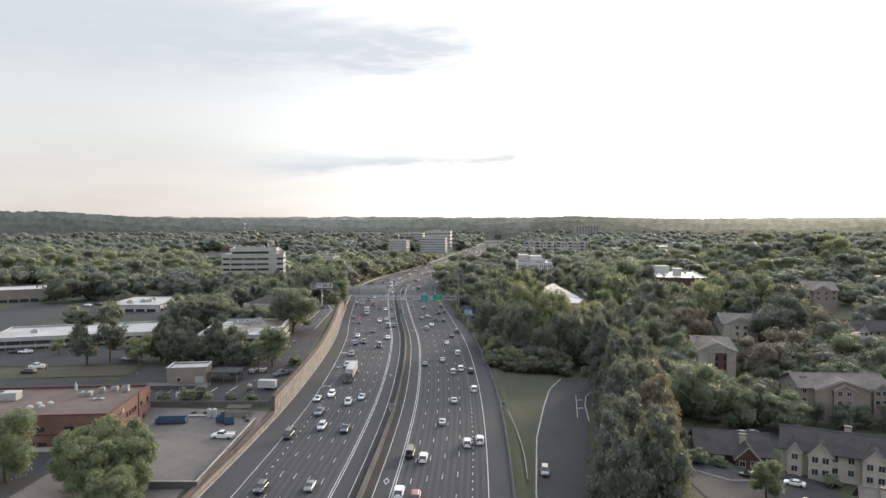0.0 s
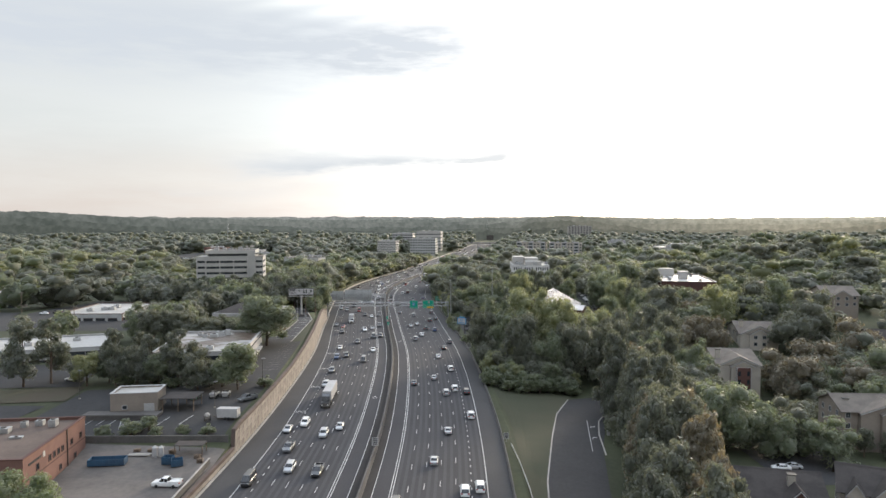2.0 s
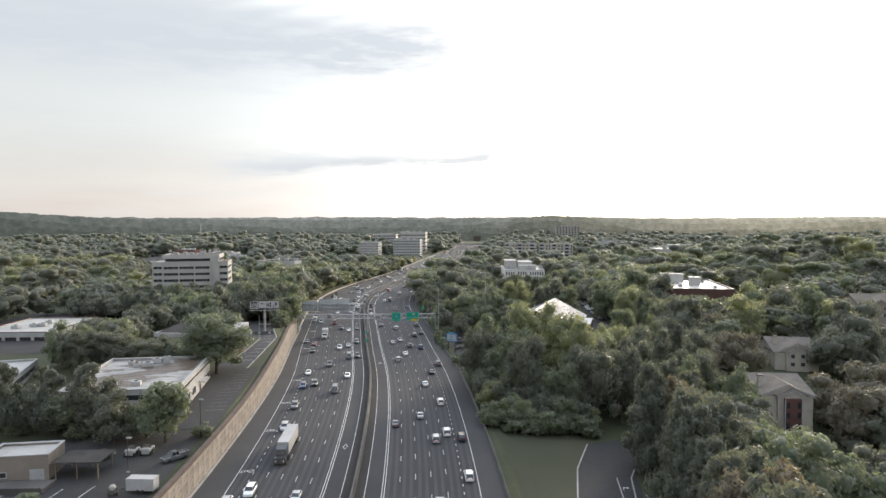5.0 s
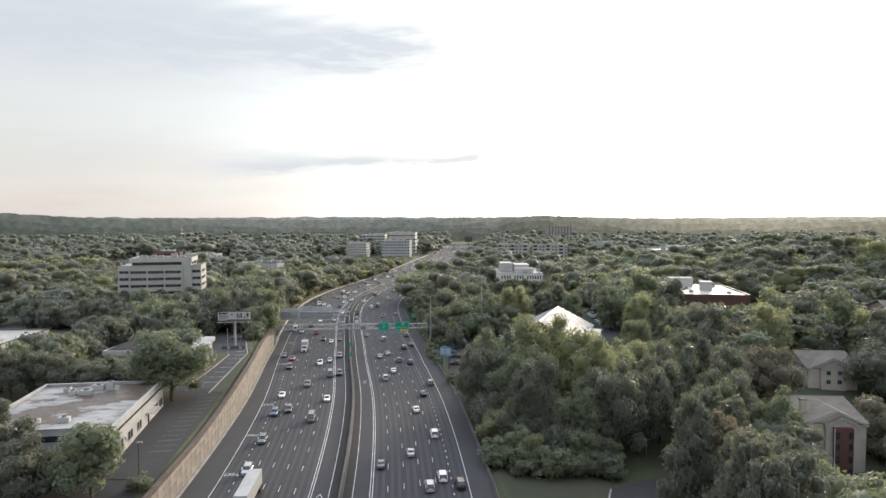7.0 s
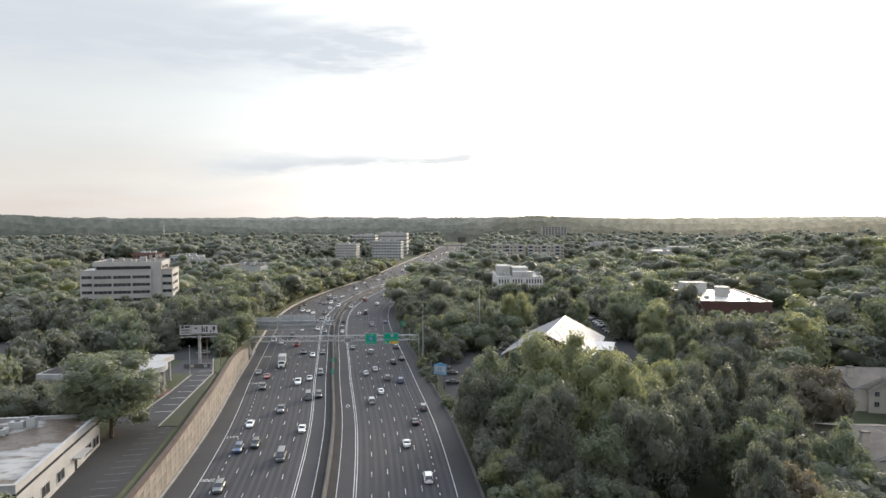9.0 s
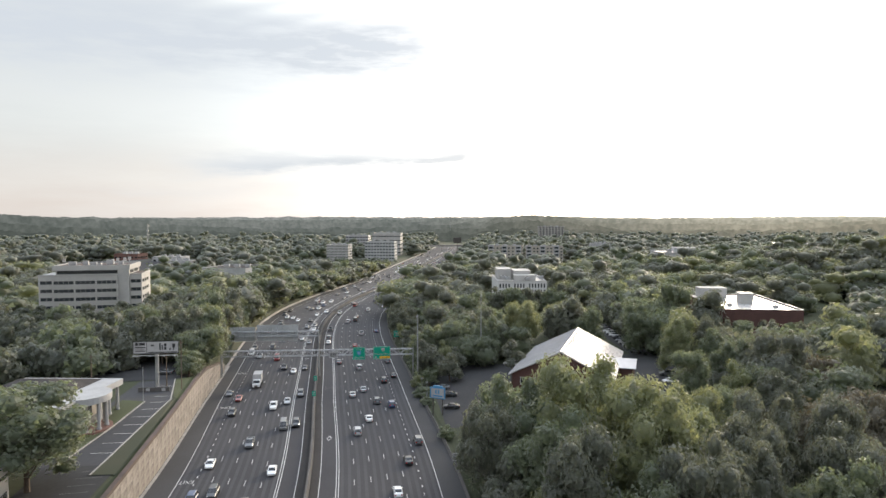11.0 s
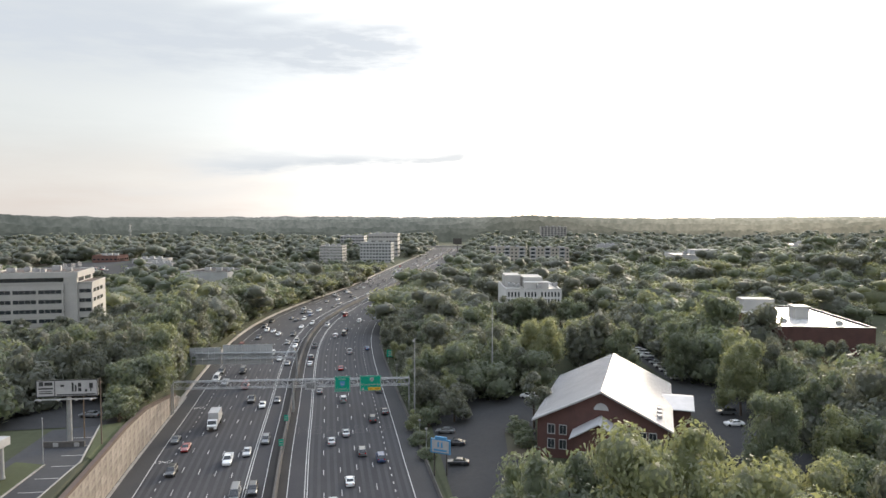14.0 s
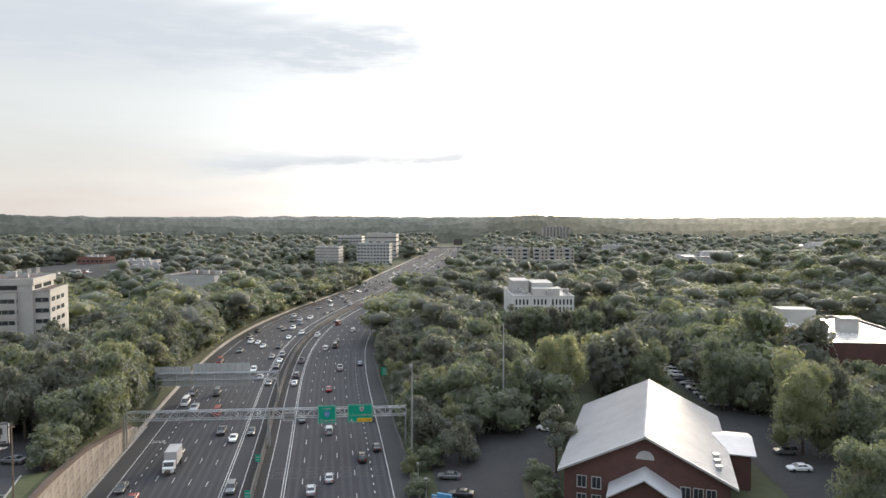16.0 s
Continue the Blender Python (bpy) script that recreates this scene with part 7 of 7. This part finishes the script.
# ---- vehicles ----
PAINTS = {"white": (0.75, 0.75, 0.74), "silver": (0.42, 0.43, 0.44), "grey": (0.13, 0.135, 0.14), "black": (0.015, 0.015, 0.017), "red": (0.25, 0.02, 0.02), "blue": (0.03, 0.06, 0.14)}
BODY = {k: shiny("car_paint_" + k, c, 0.3, 0.3 if k in ("silver", "grey") else 0.0, 0.8) for k, c in PAINTS.items()}


def loft(bm, stations):
    """Skin over rings of points at successive y."""
    rings = [[bm.verts.new(p) for p in ring] for ring in stations]
    n_ = len(rings[0])
    for a, b in zip(rings, rings[1:]):
        for i in range(n_):
            j = (i + 1) % n_
            bm.faces.new((a[i], a[j], b[j], b[i]))
    bm.faces.new(rings[0][::-1])
    bm.faces.new(rings[-1])
    bmesh.ops.recalc_face_normals(bm, faces=bm.faces)
    return bm


SHAPES = {  # length, width, bonnet height, roof height, stations of the cabin (foot front, roof front, roof back, foot back) as parts of the length from the nose
    "sedan": (4.7, 1.82, 0.92, 1.44, (0.26, 0.42, 0.70, 0.88)),
    "suv": (4.8, 1.92, 1.08, 1.75, (0.24, 0.37, 0.90, 0.98)),
    "pickup": (5.7, 1.98, 1.12, 1.85, (0.25, 0.36, 0.56, 0.60)),
    "van": (5.4, 2.0, 1.15, 2.2, (0.08, 0.22, 0.97, 0.995)),
}


def car_meshes(kind):
    L, W, hb, hr, (c0, c1, c2, c3) = SHAPES[kind]
    hw = W / 2
    Y = lambda f: L / 2 - f * L

    def ring(f, w, top, low=0.28):
        y = Y(f)
        return [(-w * 0.93, y, low), (w * 0.93, y, low), (w, y, low + 0.25), (w * 0.97, y, top - 0.12), (w * 0.86, y, top), (-w * 0.86, y, top), (-w * 0.97, y, top - 0.12), (-w, y, low + 0.25)]
    tail = hb + (0.12 if kind == "sedan" else 0.0)
    body = loft(bmesh.new(), [ring(0.0, hw * 0.82, hb - 0.28, 0.38), ring(0.03, hw * 0.92, hb - 0.14), ring(0.15, hw, hb - 0.03), ring(c0, hw, hb + 0.03), ring(0.6, hw, tail), ring(0.93, hw * 0.97, tail), ring(0.985, hw * 0.9, tail - 0.08), ring(1.0, hw * 0.84, tail - 0.25, 0.42)])
    # roof panel and pillars
    rw = hw * 0.74
    loft(body, [[(-rw, Y(f), z - 0.06), (rw, Y(f), z - 0.06), (rw * 0.9, Y(f), z), (-rw * 0.9, Y(f), z)] for f, z in ((c1, hr - 0.03), (c1 + 0.04, hr), ((c1 + c2) / 2, hr + 0.02), (c2 - 0.03, hr), (c2, hr - 0.04))])
    for s in (-1, 1):
        for fa, fb in ((c0, c1), (c3, c2), ((c1 + c2) / 2, (c1 + c2) / 2)):
            tube(body, (s * hw * 0.87, Y(fa), hb), (s * rw, Y(fb), hr - 0.03), 0.05, None, 4)
        box(body, s * (hw + 0.08) - 0.09, s * (hw + 0.08) + 0.09, Y(c0 + 0.05) - 0.1, Y(c0 + 0.05) + 0.08, hb, hb + 0.16)
    if kind == "pickup":
        box(body, -hw * 0.97, -hw * 0.8, Y(0.98), Y(0.6), hb, hb + 0.2)
        box(body, hw * 0.8, hw * 0.97, Y(0.98), Y(0.6), hb, hb + 0.2)
        box(body, -hw * 0.97, hw * 0.97, Y(0.995), Y(0.97), hb - 0.1, hb + 0.2)
    glass = loft(bmesh.new(), [[(-hw * 0.86, Y(c0), hb - 0.02), (hw * 0.86, Y(c0), hb - 0.02), (hw * 0.86, Y(c0), hb + 0.02), (-hw * 0.86, Y(c0), hb + 0.02)], [(-hw * 0.87, Y(c1), hb - 0.02), (hw * 0.87, Y(c1), hb - 0.02), (rw * 0.99, Y(c1), hr - 0.05), (-rw * 0.99, Y(c1), hr - 0.05)], [(-hw * 0.87, Y(c2), hb - 0.02), (hw * 0.87, Y(c2), hb - 0.02), (rw * 0.99, Y(c2), hr - 0.05), (-rw * 0.99, Y(c2), hr - 0.05)], [(-hw * 0.86, Y(c3), hb - 0.02), (hw * 0.86, Y(c3), hb - 0.02), (hw * 0.86, Y(c3), hb + 0.03), (-hw * 0.86, Y(c3), hb + 0.03)]])
    out = {}
    for name, bm, material in (("body", body, None), ("windows", glass, M_CARGLASS), ("wheel", tube(bmesh.new(), (-0.11, 0, 0.33), (0.11, 0, 0.33), 0.33, None, 12), M_TYRE),
                               ("headlight", boxes((-0.2, 0.2, -0.07, 0.02, -0.08, 0.08)), M_CHROME), ("taillight", boxes((-0.18, 0.18, -0.04, 0.05, -0.12, 0.12)), M_TAIL), ("hub", tube(bmesh.new(), (-0.125, 0, 0.33), (0.125, 0, 0.33), 0.19, None, 8), M_STEEL)):
        me = bpy.data.meshes.new(name)
        bm.to_mesh(me)
        bm.free()
        if material:
            me.materials.append(material)
        out[name] = me
    return out


CAR_PARTS = {k: car_meshes(k) for k in SHAPES}
KIND_WORDS = {"sedan": ("car", "saloon car"), "suv": ("car", "sport utility car"), "pickup": ("pickup_truck", "pickup truck"), "van": ("van", "delivery van")}
TEMPLATES = {}


def put_car(kind, paint, m, label_end, group, hubs=False):
    """A vehicle that stands at m with its nose to local +y."""
    key = (kind, paint)
    L, W, hb, hr, _ = SHAPES[kind]
    if key not in TEMPLATES:
        meshes = CAR_PARTS[kind]
        t = thing(KIND_WORDS[kind][0], m, f"{paint} {KIND_WORDS[kind][1]} {label_end}", KIND_WORDS[kind][0].replace("_", " "), group)
        body = meshes["body"].copy()
        body.materials.append(BODY[paint])
        for name, me, mm in [("body", body, Matrix()), ("cabin_glass", meshes["windows"], Matrix())] + [("wheel", meshes["wheel"], pose(s * (W / 2 - 0.1), L * f, 0)) for s in (-1, 1) for f in (0.31, -0.30)] + \
                [("headlight", meshes["headlight"], pose(s * W * 0.33, L / 2 - 0.06, hb - 0.26)) for s in (-1, 1)] + [("taillight", meshes["taillight"], pose(s * W * 0.34, -L / 2 + 0.04, hb - 0.16)) for s in (-1, 1)]:
            ob = new(name, me)
            ob.parent, ob.matrix_basis = t, mm
        TEMPLATES[key] = t
        return t
    c = copy_thing(TEMPLATES[key], m)
    c["label"], c["group"] = f"{paint} {KIND_WORDS[kind][1]} {label_end}", group
    return c


car_rng = random.Random(11)
NEAR_LEFT = [(133, 5), (134, 2), (166, 6), (171, 2), (173, 4), (186, 5), (196, 3), (200, 6), (202, 2), (205, 5), (222, 4), (246, 5), (266, 5), (283, 2), (289, 5), (292, 4), (303, 1), (308, 5), (321, 3), (334, 1), (336, 0), (347, 5), (353, 2), (358, 1), (362, 5), (366, 0), (368, 6), (387, 4), (397, 1), (402, 0), (403, 2), (419, 3), (424, 5), (430, 6)]
NEAR_RIGHT = [(129, 2), (131, 1), (150, 2), (160, 5), (162, 6), (177, 3), (198, 4), (211, 6), (235, 4), (236, 6), (240, 5), (248, 1), (255, 3), (268, 5), (290, 4), (307, 5), (320, 6), (328, 2), (339, 3), (352, 5), (356, 4), (364, 2), (370, 3), (381, 5), (388, 6), (401, 3), (411, 1), (411, 6)]
for y in np.arange(440, 1180, 9.6):
    for lst in (NEAR_LEFT, NEAR_RIGHT):
        for _ in range(2 if (lst is NEAR_LEFT and y < 900) else 1):
            if car_rng.random() < 0.85:
                lst.append((y + car_rng.uniform(-4, 4), car_rng.randrange(0, 7)))


def lane_offset(lane, side, y):
    if lane == 0:
        return side * 4.15
    return float(lane_line(lane - 0.5, side)(y))


placed = {-1: [], 1: []}
for side, lst in ((-1, NEAR_LEFT), (1, NEAR_RIGHT)):
    for y, lane in lst:
        if any(l == lane and abs(y - q) < 8 for q, l in placed[side]):
            continue
        if side == -1 and lane == 4 and 205 < y < 236:
            continue
        placed[side].append((y, lane))
        kind = car_rng.choices(["sedan", "suv", "pickup", "van"], [5, 5, 1.2, 0.7])[0]
        paint = car_rng.choices(list(PAINTS), [5, 4, 4, 4, 0.6, 0.5])[0]
        m = along(float(y), lane_offset(lane, side, y) + car_rng.uniform(-0.25, 0.25), 0.02)
        if side == -1:
            m = m @ pose(0, 0, 0, 0, 0, 180)
        put_car(kind, paint, m, "on the motorway", "motorway traffic")


def lorry(m, cab_paint, label, length=13.5, bonnet=True):
    """A lorry with a white box body, nose to local +y."""
    t = thing("lorry", m, label, "lorry", "motorway traffic")
    hw = 1.28
    part("box_body", boxes((-hw, hw, -length, 0, 1.15, 4.0)), M_WHITE, t, "white box body")
    part("chassis", boxes((-0.5, 0.5, -length, 3.6, 0.7, 1.1)), M_DARKSTEEL, t)
    bm = bmesh.new()
    o = [(0.5, 0.6), (0.5, 3.3), (1.0, 3.5), (2.2, 3.1), (2.6, 1.9), (4.0, 1.7), (4.2, 0.6)] if bonnet else [(0.4, 0.5), (0.4, 2.5), (0.9, 2.6), (1.7, 2.5), (2.1, 1.6), (2.5, 1.4), (2.6, 0.5)]
    prism(bm, o, -1.15, 1.15, "x")
    part("cab", bm, BODY[cab_paint], t)
    y0, z0, y1, z1 = (2.24, 3.0, 2.64, 1.95) if bonnet else (1.74, 2.42, 2.12, 1.62)
    bm = bmesh.new()
    v = [bm.verts.new(p) for p in ((-1.0, y0, z0), (1.0, y0, z0), (1.05, y1, z1), (-1.05, y1, z1), (-1.0, y0 + 0.05, z0 + 0.04), (1.0, y0 + 0.05, z0 + 0.04), (1.05, y1 + 0.05, z1 + 0.04), (-1.05, y1 + 0.05, z1 + 0.04))]
    for f in ((4, 5, 6, 7), (0, 1, 5, 4), (2, 3, 7, 6), (1, 2, 6, 5), (3, 0, 4, 7)):
        bm.faces.new([v[i] for i in f])
    part("windscreen", bm, M_CARGLASS, t)
    wheels = (3.2, 0.2, -1.0, -length + 2.2, -length + 1.0) if bonnet else (1.7, -length + 1.4)
    for y in wheels:
        for s in (-1, 1):
            part("wheel", tube(bmesh.new(), (s * 1.2 - 0.18, y, 0.5), (s * 1.2 + 0.1, y, 0.5), 0.5, None, 12), M_TYRE, t)
    for s in (-1, 1):
        part("headlight", boxes((s * 0.85 - 0.15, s * 0.85 + 0.15, (4.15 if bonnet else 2.55), (4.24 if bonnet else 2.64), 1.0, 1.25)), M_CHROME, t)
    return t


lorry(along(224, lane_offset(4, -1, 224), 0.02) @ pose(0, 0, 0, 0, 0, 180), "black", "white box semi-trailer lorry with a black cab")
lorry(along(378, lane_offset(4, -1, 378), 0.02) @ pose(0, 0, 0, 0, 0, 180), "white", "white box van lorry with a white cab", 5.5, False)
put_car("van", "black", along(153, lane_offset(1, 1, 153), 0.02), "on the motorway", "motorway traffic")
lorry(along(640, lane_offset(2, 1, 640), 0.02), "white", "white box lorry far along the motorway", 9, True)

for kind, paint, x, y, rz, words in (
        ("pickup", "white", -53.5, 161.5, 85, "parked in the concrete yard"), ("sedan", "silver", -98, 128, 15, "parked beside the brick works"), ("sedan", "white", -152, 243, 100, "parked before the low office"),
        ("sedan", "black", -155.5, 243, 100, "parked before the low office"), ("pickup", "white", -135, 222, 80, "parked by the dry lawn"), ("suv", "black", -134, 215.5, 85, "parked by the dry lawn"), ("sedan", "white", -109.5, 232.5, 80, "parked before the low office"),
        ("pickup", "grey", -51.0, 211, 140, "parked in the contractor's lot"),
        ("sedan", "grey", -66, 361, 80, "parked behind the billboard"), ("sedan", "black", 17.5, 357, 75, "parked on the church car park"), ("sedan", "black", 17.0, 345, 80, "parked on the church car park"),
        ("suv", "white", 41.5, 389, 60, "parked by the church trees"), ("sedan", "grey", 16, 366, 75, "parked on the church car park"), ("sedan", "white", 85.7, 358.5, 85, "parked beside the church"), ("suv", "grey", 88.6, 368, 85, "parked beside the church"),
        ("suv", "grey", 22.5, 146, 172, "on the frontage road"), ("sedan", "white", 88, 196, 80, "parked between apartment houses"), ("sedan", "silver", 92, 198, 80, "parked between apartment houses"), ("sedan", "black", 74, 160, 60, "parked in the courtyard"), ("sedan", "white", 84, 158, 60, "parked in the courtyard"), ("sedan", "silver", 80, 146, 95, "parked in the courtyard"),
        ("suv", "white", 96, 245, 75, "parked among trees"), ("sedan", "silver", 99, 248, 75, "parked among trees"), ("sedan", "grey", -186, 232, 95, "parked before the low office"), ("sedan", "white", -190, 358, 70, "parked by the shop"), ("suv", "black", -186, 362, 70, "parked by the shop"), ("suv", "white", -132, 400, 20, "parked by the shop"), ("sedan", "silver", -136, 402, 20, "parked by the shop")):
    put_car(kind, paint, pose(x, y, gz(x, y) + 0.14, 0, 0, rz), words, "parked cars")
for i in range(26):
    y = 405 + i * 5.6
    put_car(car_rng.choice(["sedan", "suv"]), car_rng.choice(["white", "silver", "grey", "black"]), pose(91.0 + (y - 395) * 0.092, y, gz(92, y) + 0.14, 0, 0, 75), "parked in the narrow car park", "parked cars")
for i in range(30):
    x, y = car_rng.uniform(-320, -202), car_rng.uniform(803, 836)
    put_car(car_rng.choice(["sedan", "suv"]), car_rng.choice(["white", "silver", "white", "grey", "red"]), pose(x, y, gz(x, y) + 0.14, 0, 0, car_rng.choice((0, 90))), "parked by the roadside shops", "parked cars")


def skid_loader(x, y, rz, paint, words):
    """A small wheeled loader with a caged cab and a raised bucket."""
    m = thing("skid_loader", pose(x, y, gz(x, y) + 0.14, 0, 0, rz), words, "loader", "contractor's machines")
    part("body", boxes((-0.75, 0.75, -1.3, 1.0, 0.35, 1.0), (-0.7, 0.7, 0.3, 1.25, 1.0, 1.5)), paint, m)
    part("cab", boxes((-0.6, 0.6, -0.7, 0.4, 1.85, 1.98), *[(a - 0.06, a + 0.06, b - 0.06, b + 0.06, 1.0, 1.85) for a in (-0.54, 0.54) for b in (-0.62, 0.32)]), M_DARKSTEEL, m, "dark caged cab")
    for s in (-1, 1):
        part("lift_arm", boxes((s * 0.86 - 0.1, s * 0.86 + 0.1, -1.9, 1.1, 1.1, 1.35)), paint, m)
        for q in (-0.8, 0.65):
            part("wheel", tube(bmesh.new(), (s * 0.95 - 0.16, q, 0.4), (s * 0.95 + 0.16, q, 0.4), 0.4, None, 12), M_TYRE, m)
    part("bucket", boxes((-0.95, 0.95, -2.5, -1.85, 0.5, 0.6), (-0.95, 0.95, -1.95, -1.85, 0.6, 1.15), (-0.95, -0.87, -2.5, -1.95, 0.6, 1.0), (0.87, 0.95, -2.5, -1.95, 0.6, 1.0)), M_STEEL, m)


skid_loader(-66.0, 212.0, 160, M_SIGN, "small green skid-steer loader on a contractor's lot")
skid_loader(-61.0, 213.6, 178, M_WHITE, "small white skid-steer loader on a contractor's lot")
skid_loader(-58.0, 214.2, 186, M_WHITE, "small white skid-steer loader on a contractor's lot")
mixer = thing("towed_mixer", pose(-56.6, 195.0, gz(-56.6, 195) + 0.14, 0, 0, 20), "pale towed cement mixer beside the box trailer", "mixer")
bm = bmesh.new()
tube(bm, (0, -0.5, 1.5), (0, 0.2, 1.4), 0.35, 0.7, 12)
tube(bm, (0, 0.2, 1.4), (0, 0.8, 1.3), 0.7, 0.35, 12)
part("drum", bm, M_CONCRETE, mixer)
part("frame", boxes((-0.5, 0.5, -0.5, 0.9, 0.5, 0.65), (-0.06, 0.06, -2.0, -0.5, 0.5, 0.62)), M_DARKSTEEL, mixer)
for s in (-1, 1):
    part("support", boxes((s * 0.75 - 0.05, s * 0.75 + 0.05, 0.0, 0.3, 0.6, 1.5)), M_DARKSTEEL, mixer)
    part("wheel", tube(bmesh.new(), (s * 0.7 - 0.1, 0.2, 0.35), (s * 0.7 + 0.1, 0.2, 0.35), 0.35, None, 12), M_TYRE, mixer)
yard_rng = random.Random(12)
for x, y in ((-58.6, 177.6), (-63.6, 178.4), (-56.9, 175.4), (-52.2, 175.2), (-51.0, 173.2), (-66.9, 178.8)):
    n_ = yard_rng.randrange(3, 7)
    pal = thing("pallet_stack", pose(x, y, gz(x, y) + 0.12, 0, 0, yard_rng.uniform(-20, 20)), "stack of weathered timber pallets in the yard", "pallets", "pallet stacks")
    for k in range(n_):
        part("pallet", boxes(*[(-0.6, 0.6, -0.5 + q * 0.22, -0.36 + q * 0.22, 0.1 + k * 0.15, 0.13 + k * 0.15) for q in range(5)], *[(-0.6 + q * 0.55, -0.5 + q * 0.55, -0.5, 0.5, k * 0.15, 0.1 + k * 0.15) for q in range(3)]), M_WOODPOLE, pal)
for x0, x1, y0, y1 in ((-98.5, -90.2, 191.5, 197.0), (-76.5, -71.0, 190.4, 195.2)):
    for i in range(9):
        a = x0 + (x1 - x0) * i / 8
        patch("hatch_line", [(a, y0), (a + 0.16, y0), (a + 0.16 - 1.6, y1), (a - 1.6, y1)], M_PAINT, 0.18, 4, "white painted no-parking hatch line", "road marking")
tr = thing("trailer", pose(-51.8, 196.5, gz(-51.8, 196.5) + 0.14, 0, 0, 85), "white enclosed box trailer in the contractor's lot", "trailer")
part("box_body", boxes((-1.1, 1.1, -2.6, 2.6, 0.5, 2.7)), M_WHITE, tr)
part("drawbar", boxes((-0.08, 0.08, 2.6, 4.0, 0.4, 0.55)), M_DARKSTEEL, tr)
for s in (-1, 1):
    for y in (-0.5, 0.4):
        part("wheel", tube(bmesh.new(), (s * 1.15 - 0.1, y, 0.35), (s * 1.15 + 0.1, y, 0.35), 0.35, None, 10), M_TYRE, tr)
for x, y in ((-68.5, 192), (-63, 193)):
    patch("bay_line", [(x, y), (x + 0.2, y), (x + 1.6, y + 6), (x + 1.4, y + 6)], M_PAINT, 0.17, 4, "white painted parking bay line", "road marking")
for i in range(7):
    x = -92 + i * 2.9
    patch("bay_line", [(x, 193), (x + 0.15, 193), (x + 1.0, 198), (x + 0.85, 198)], M_PAINT, 0.17, 4, "white painted parking bay line", "road marking")

# ---- far ridges of wooded hills, morning haze painted into their glow ----
def ridge(radius, low, high, dim, bright, seed, lift=0.0):
    m = bpy.data.materials.new("haze_painted_distance")
    m.use_nodes = True
    n = Nodes(m.node_tree)
    at = n.add("ShaderNodeTexCoord").outputs["Object"]
    sep = n.add("ShaderNodeSeparateXYZ")
    n.put(sep.inputs[0], at)
    # emission stands in for haze, brighter towards the sun's bearing
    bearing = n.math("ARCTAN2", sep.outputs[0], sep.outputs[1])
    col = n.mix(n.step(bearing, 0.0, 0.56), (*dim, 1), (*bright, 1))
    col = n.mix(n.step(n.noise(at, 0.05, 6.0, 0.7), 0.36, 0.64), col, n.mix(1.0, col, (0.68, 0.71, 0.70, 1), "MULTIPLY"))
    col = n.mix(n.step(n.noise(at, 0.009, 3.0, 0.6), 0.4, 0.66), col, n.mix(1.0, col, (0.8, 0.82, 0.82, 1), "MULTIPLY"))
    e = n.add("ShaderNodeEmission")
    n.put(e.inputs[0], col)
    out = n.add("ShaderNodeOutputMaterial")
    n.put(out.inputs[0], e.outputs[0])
    v, f = [], []
    for i, a in enumerate(np.linspace(-1.1, 1.1, 900)):
        hgt = low + (high - low) * (0.5 + 0.5 * noise.noise((a * 4.0, seed, 0)) + 0.12 * noise.noise((a * 20, seed, 3)))
        hgt += lift * float(np.interp(a, [-0.75, -0.60, -0.52, -0.46, -0.42, -0.3, -0.2, 0.02, 0.05, 0.12, 0.15, 0.19, 0.24, 0.30, 0.5, 0.62, 0.9], [0.8, 1.0, 0.95, 0.7, 0.5, 0.2, 0.0, 0.0, 0.12, 0.08, 0.5, 0.66, 0.58, 0.25, 0.2, 0.5, 0.7]))
        hgt += 6.0 * noise.noise((a * 45, seed, 1)) + 4.0 * noise.noise((a * 170, seed, 1)) + 3.5 * noise.noise((a * 420, seed, 2))
        x, y = radius * math.sin(a), radius * math.cos(a)
        v += [(x, y, -40), (x, y, hgt)]
        if i:
            f.append((2 * i - 2, 2 * i, 2 * i + 1, 2 * i - 1))
    tagged(raw_mesh("backdrop", v, f, m), "wooded ridge at the horizon, haze painted into its glow", "distance", kind="structure")


# each farther ridge is paler: deeper haze put into its colours
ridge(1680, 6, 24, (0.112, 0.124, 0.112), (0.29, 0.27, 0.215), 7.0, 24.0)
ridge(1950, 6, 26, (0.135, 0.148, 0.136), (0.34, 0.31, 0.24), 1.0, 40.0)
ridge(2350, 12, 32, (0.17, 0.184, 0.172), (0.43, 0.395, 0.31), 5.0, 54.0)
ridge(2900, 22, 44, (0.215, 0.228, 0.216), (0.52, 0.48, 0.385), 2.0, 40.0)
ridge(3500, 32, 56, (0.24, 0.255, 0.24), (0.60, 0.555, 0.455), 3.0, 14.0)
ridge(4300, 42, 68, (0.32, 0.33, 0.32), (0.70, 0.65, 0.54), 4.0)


# ---- face panels of the retaining wall ----
PANEL_L, PANEL_H = 3.4, 1.55


def panel_mesh(h):
    def build():
        bm = boxes((0.0, 0.12, 0.03, PANEL_L - 0.03, 0.03, h - 0.03))
        bmesh.ops.bevel(bm, geom=[e for e in bm.edges if all(v.co.x > 0.1 for v in e.verts)], offset=0.04, segments=1, affect="EDGES")
        return bm
    return build


y = 126.0
while y < 402:
    m = along(y + PANEL_L / 2, LEFT_EDGE, 0.0) @ pose(0, -PANEL_L / 2, 0)
    top = min(float(crest(y)), float(crest(y + PANEL_L)))
    z = 0.0
    while z < top - 0.25:
        hgt = round(min(PANEL_H, top - z), 1)
        piece("panel", ("panel", hgt), panel_mesh(hgt), M_PANEL, wall, m @ pose(0, 0, z))
        z += PANEL_H
    y += PANEL_L
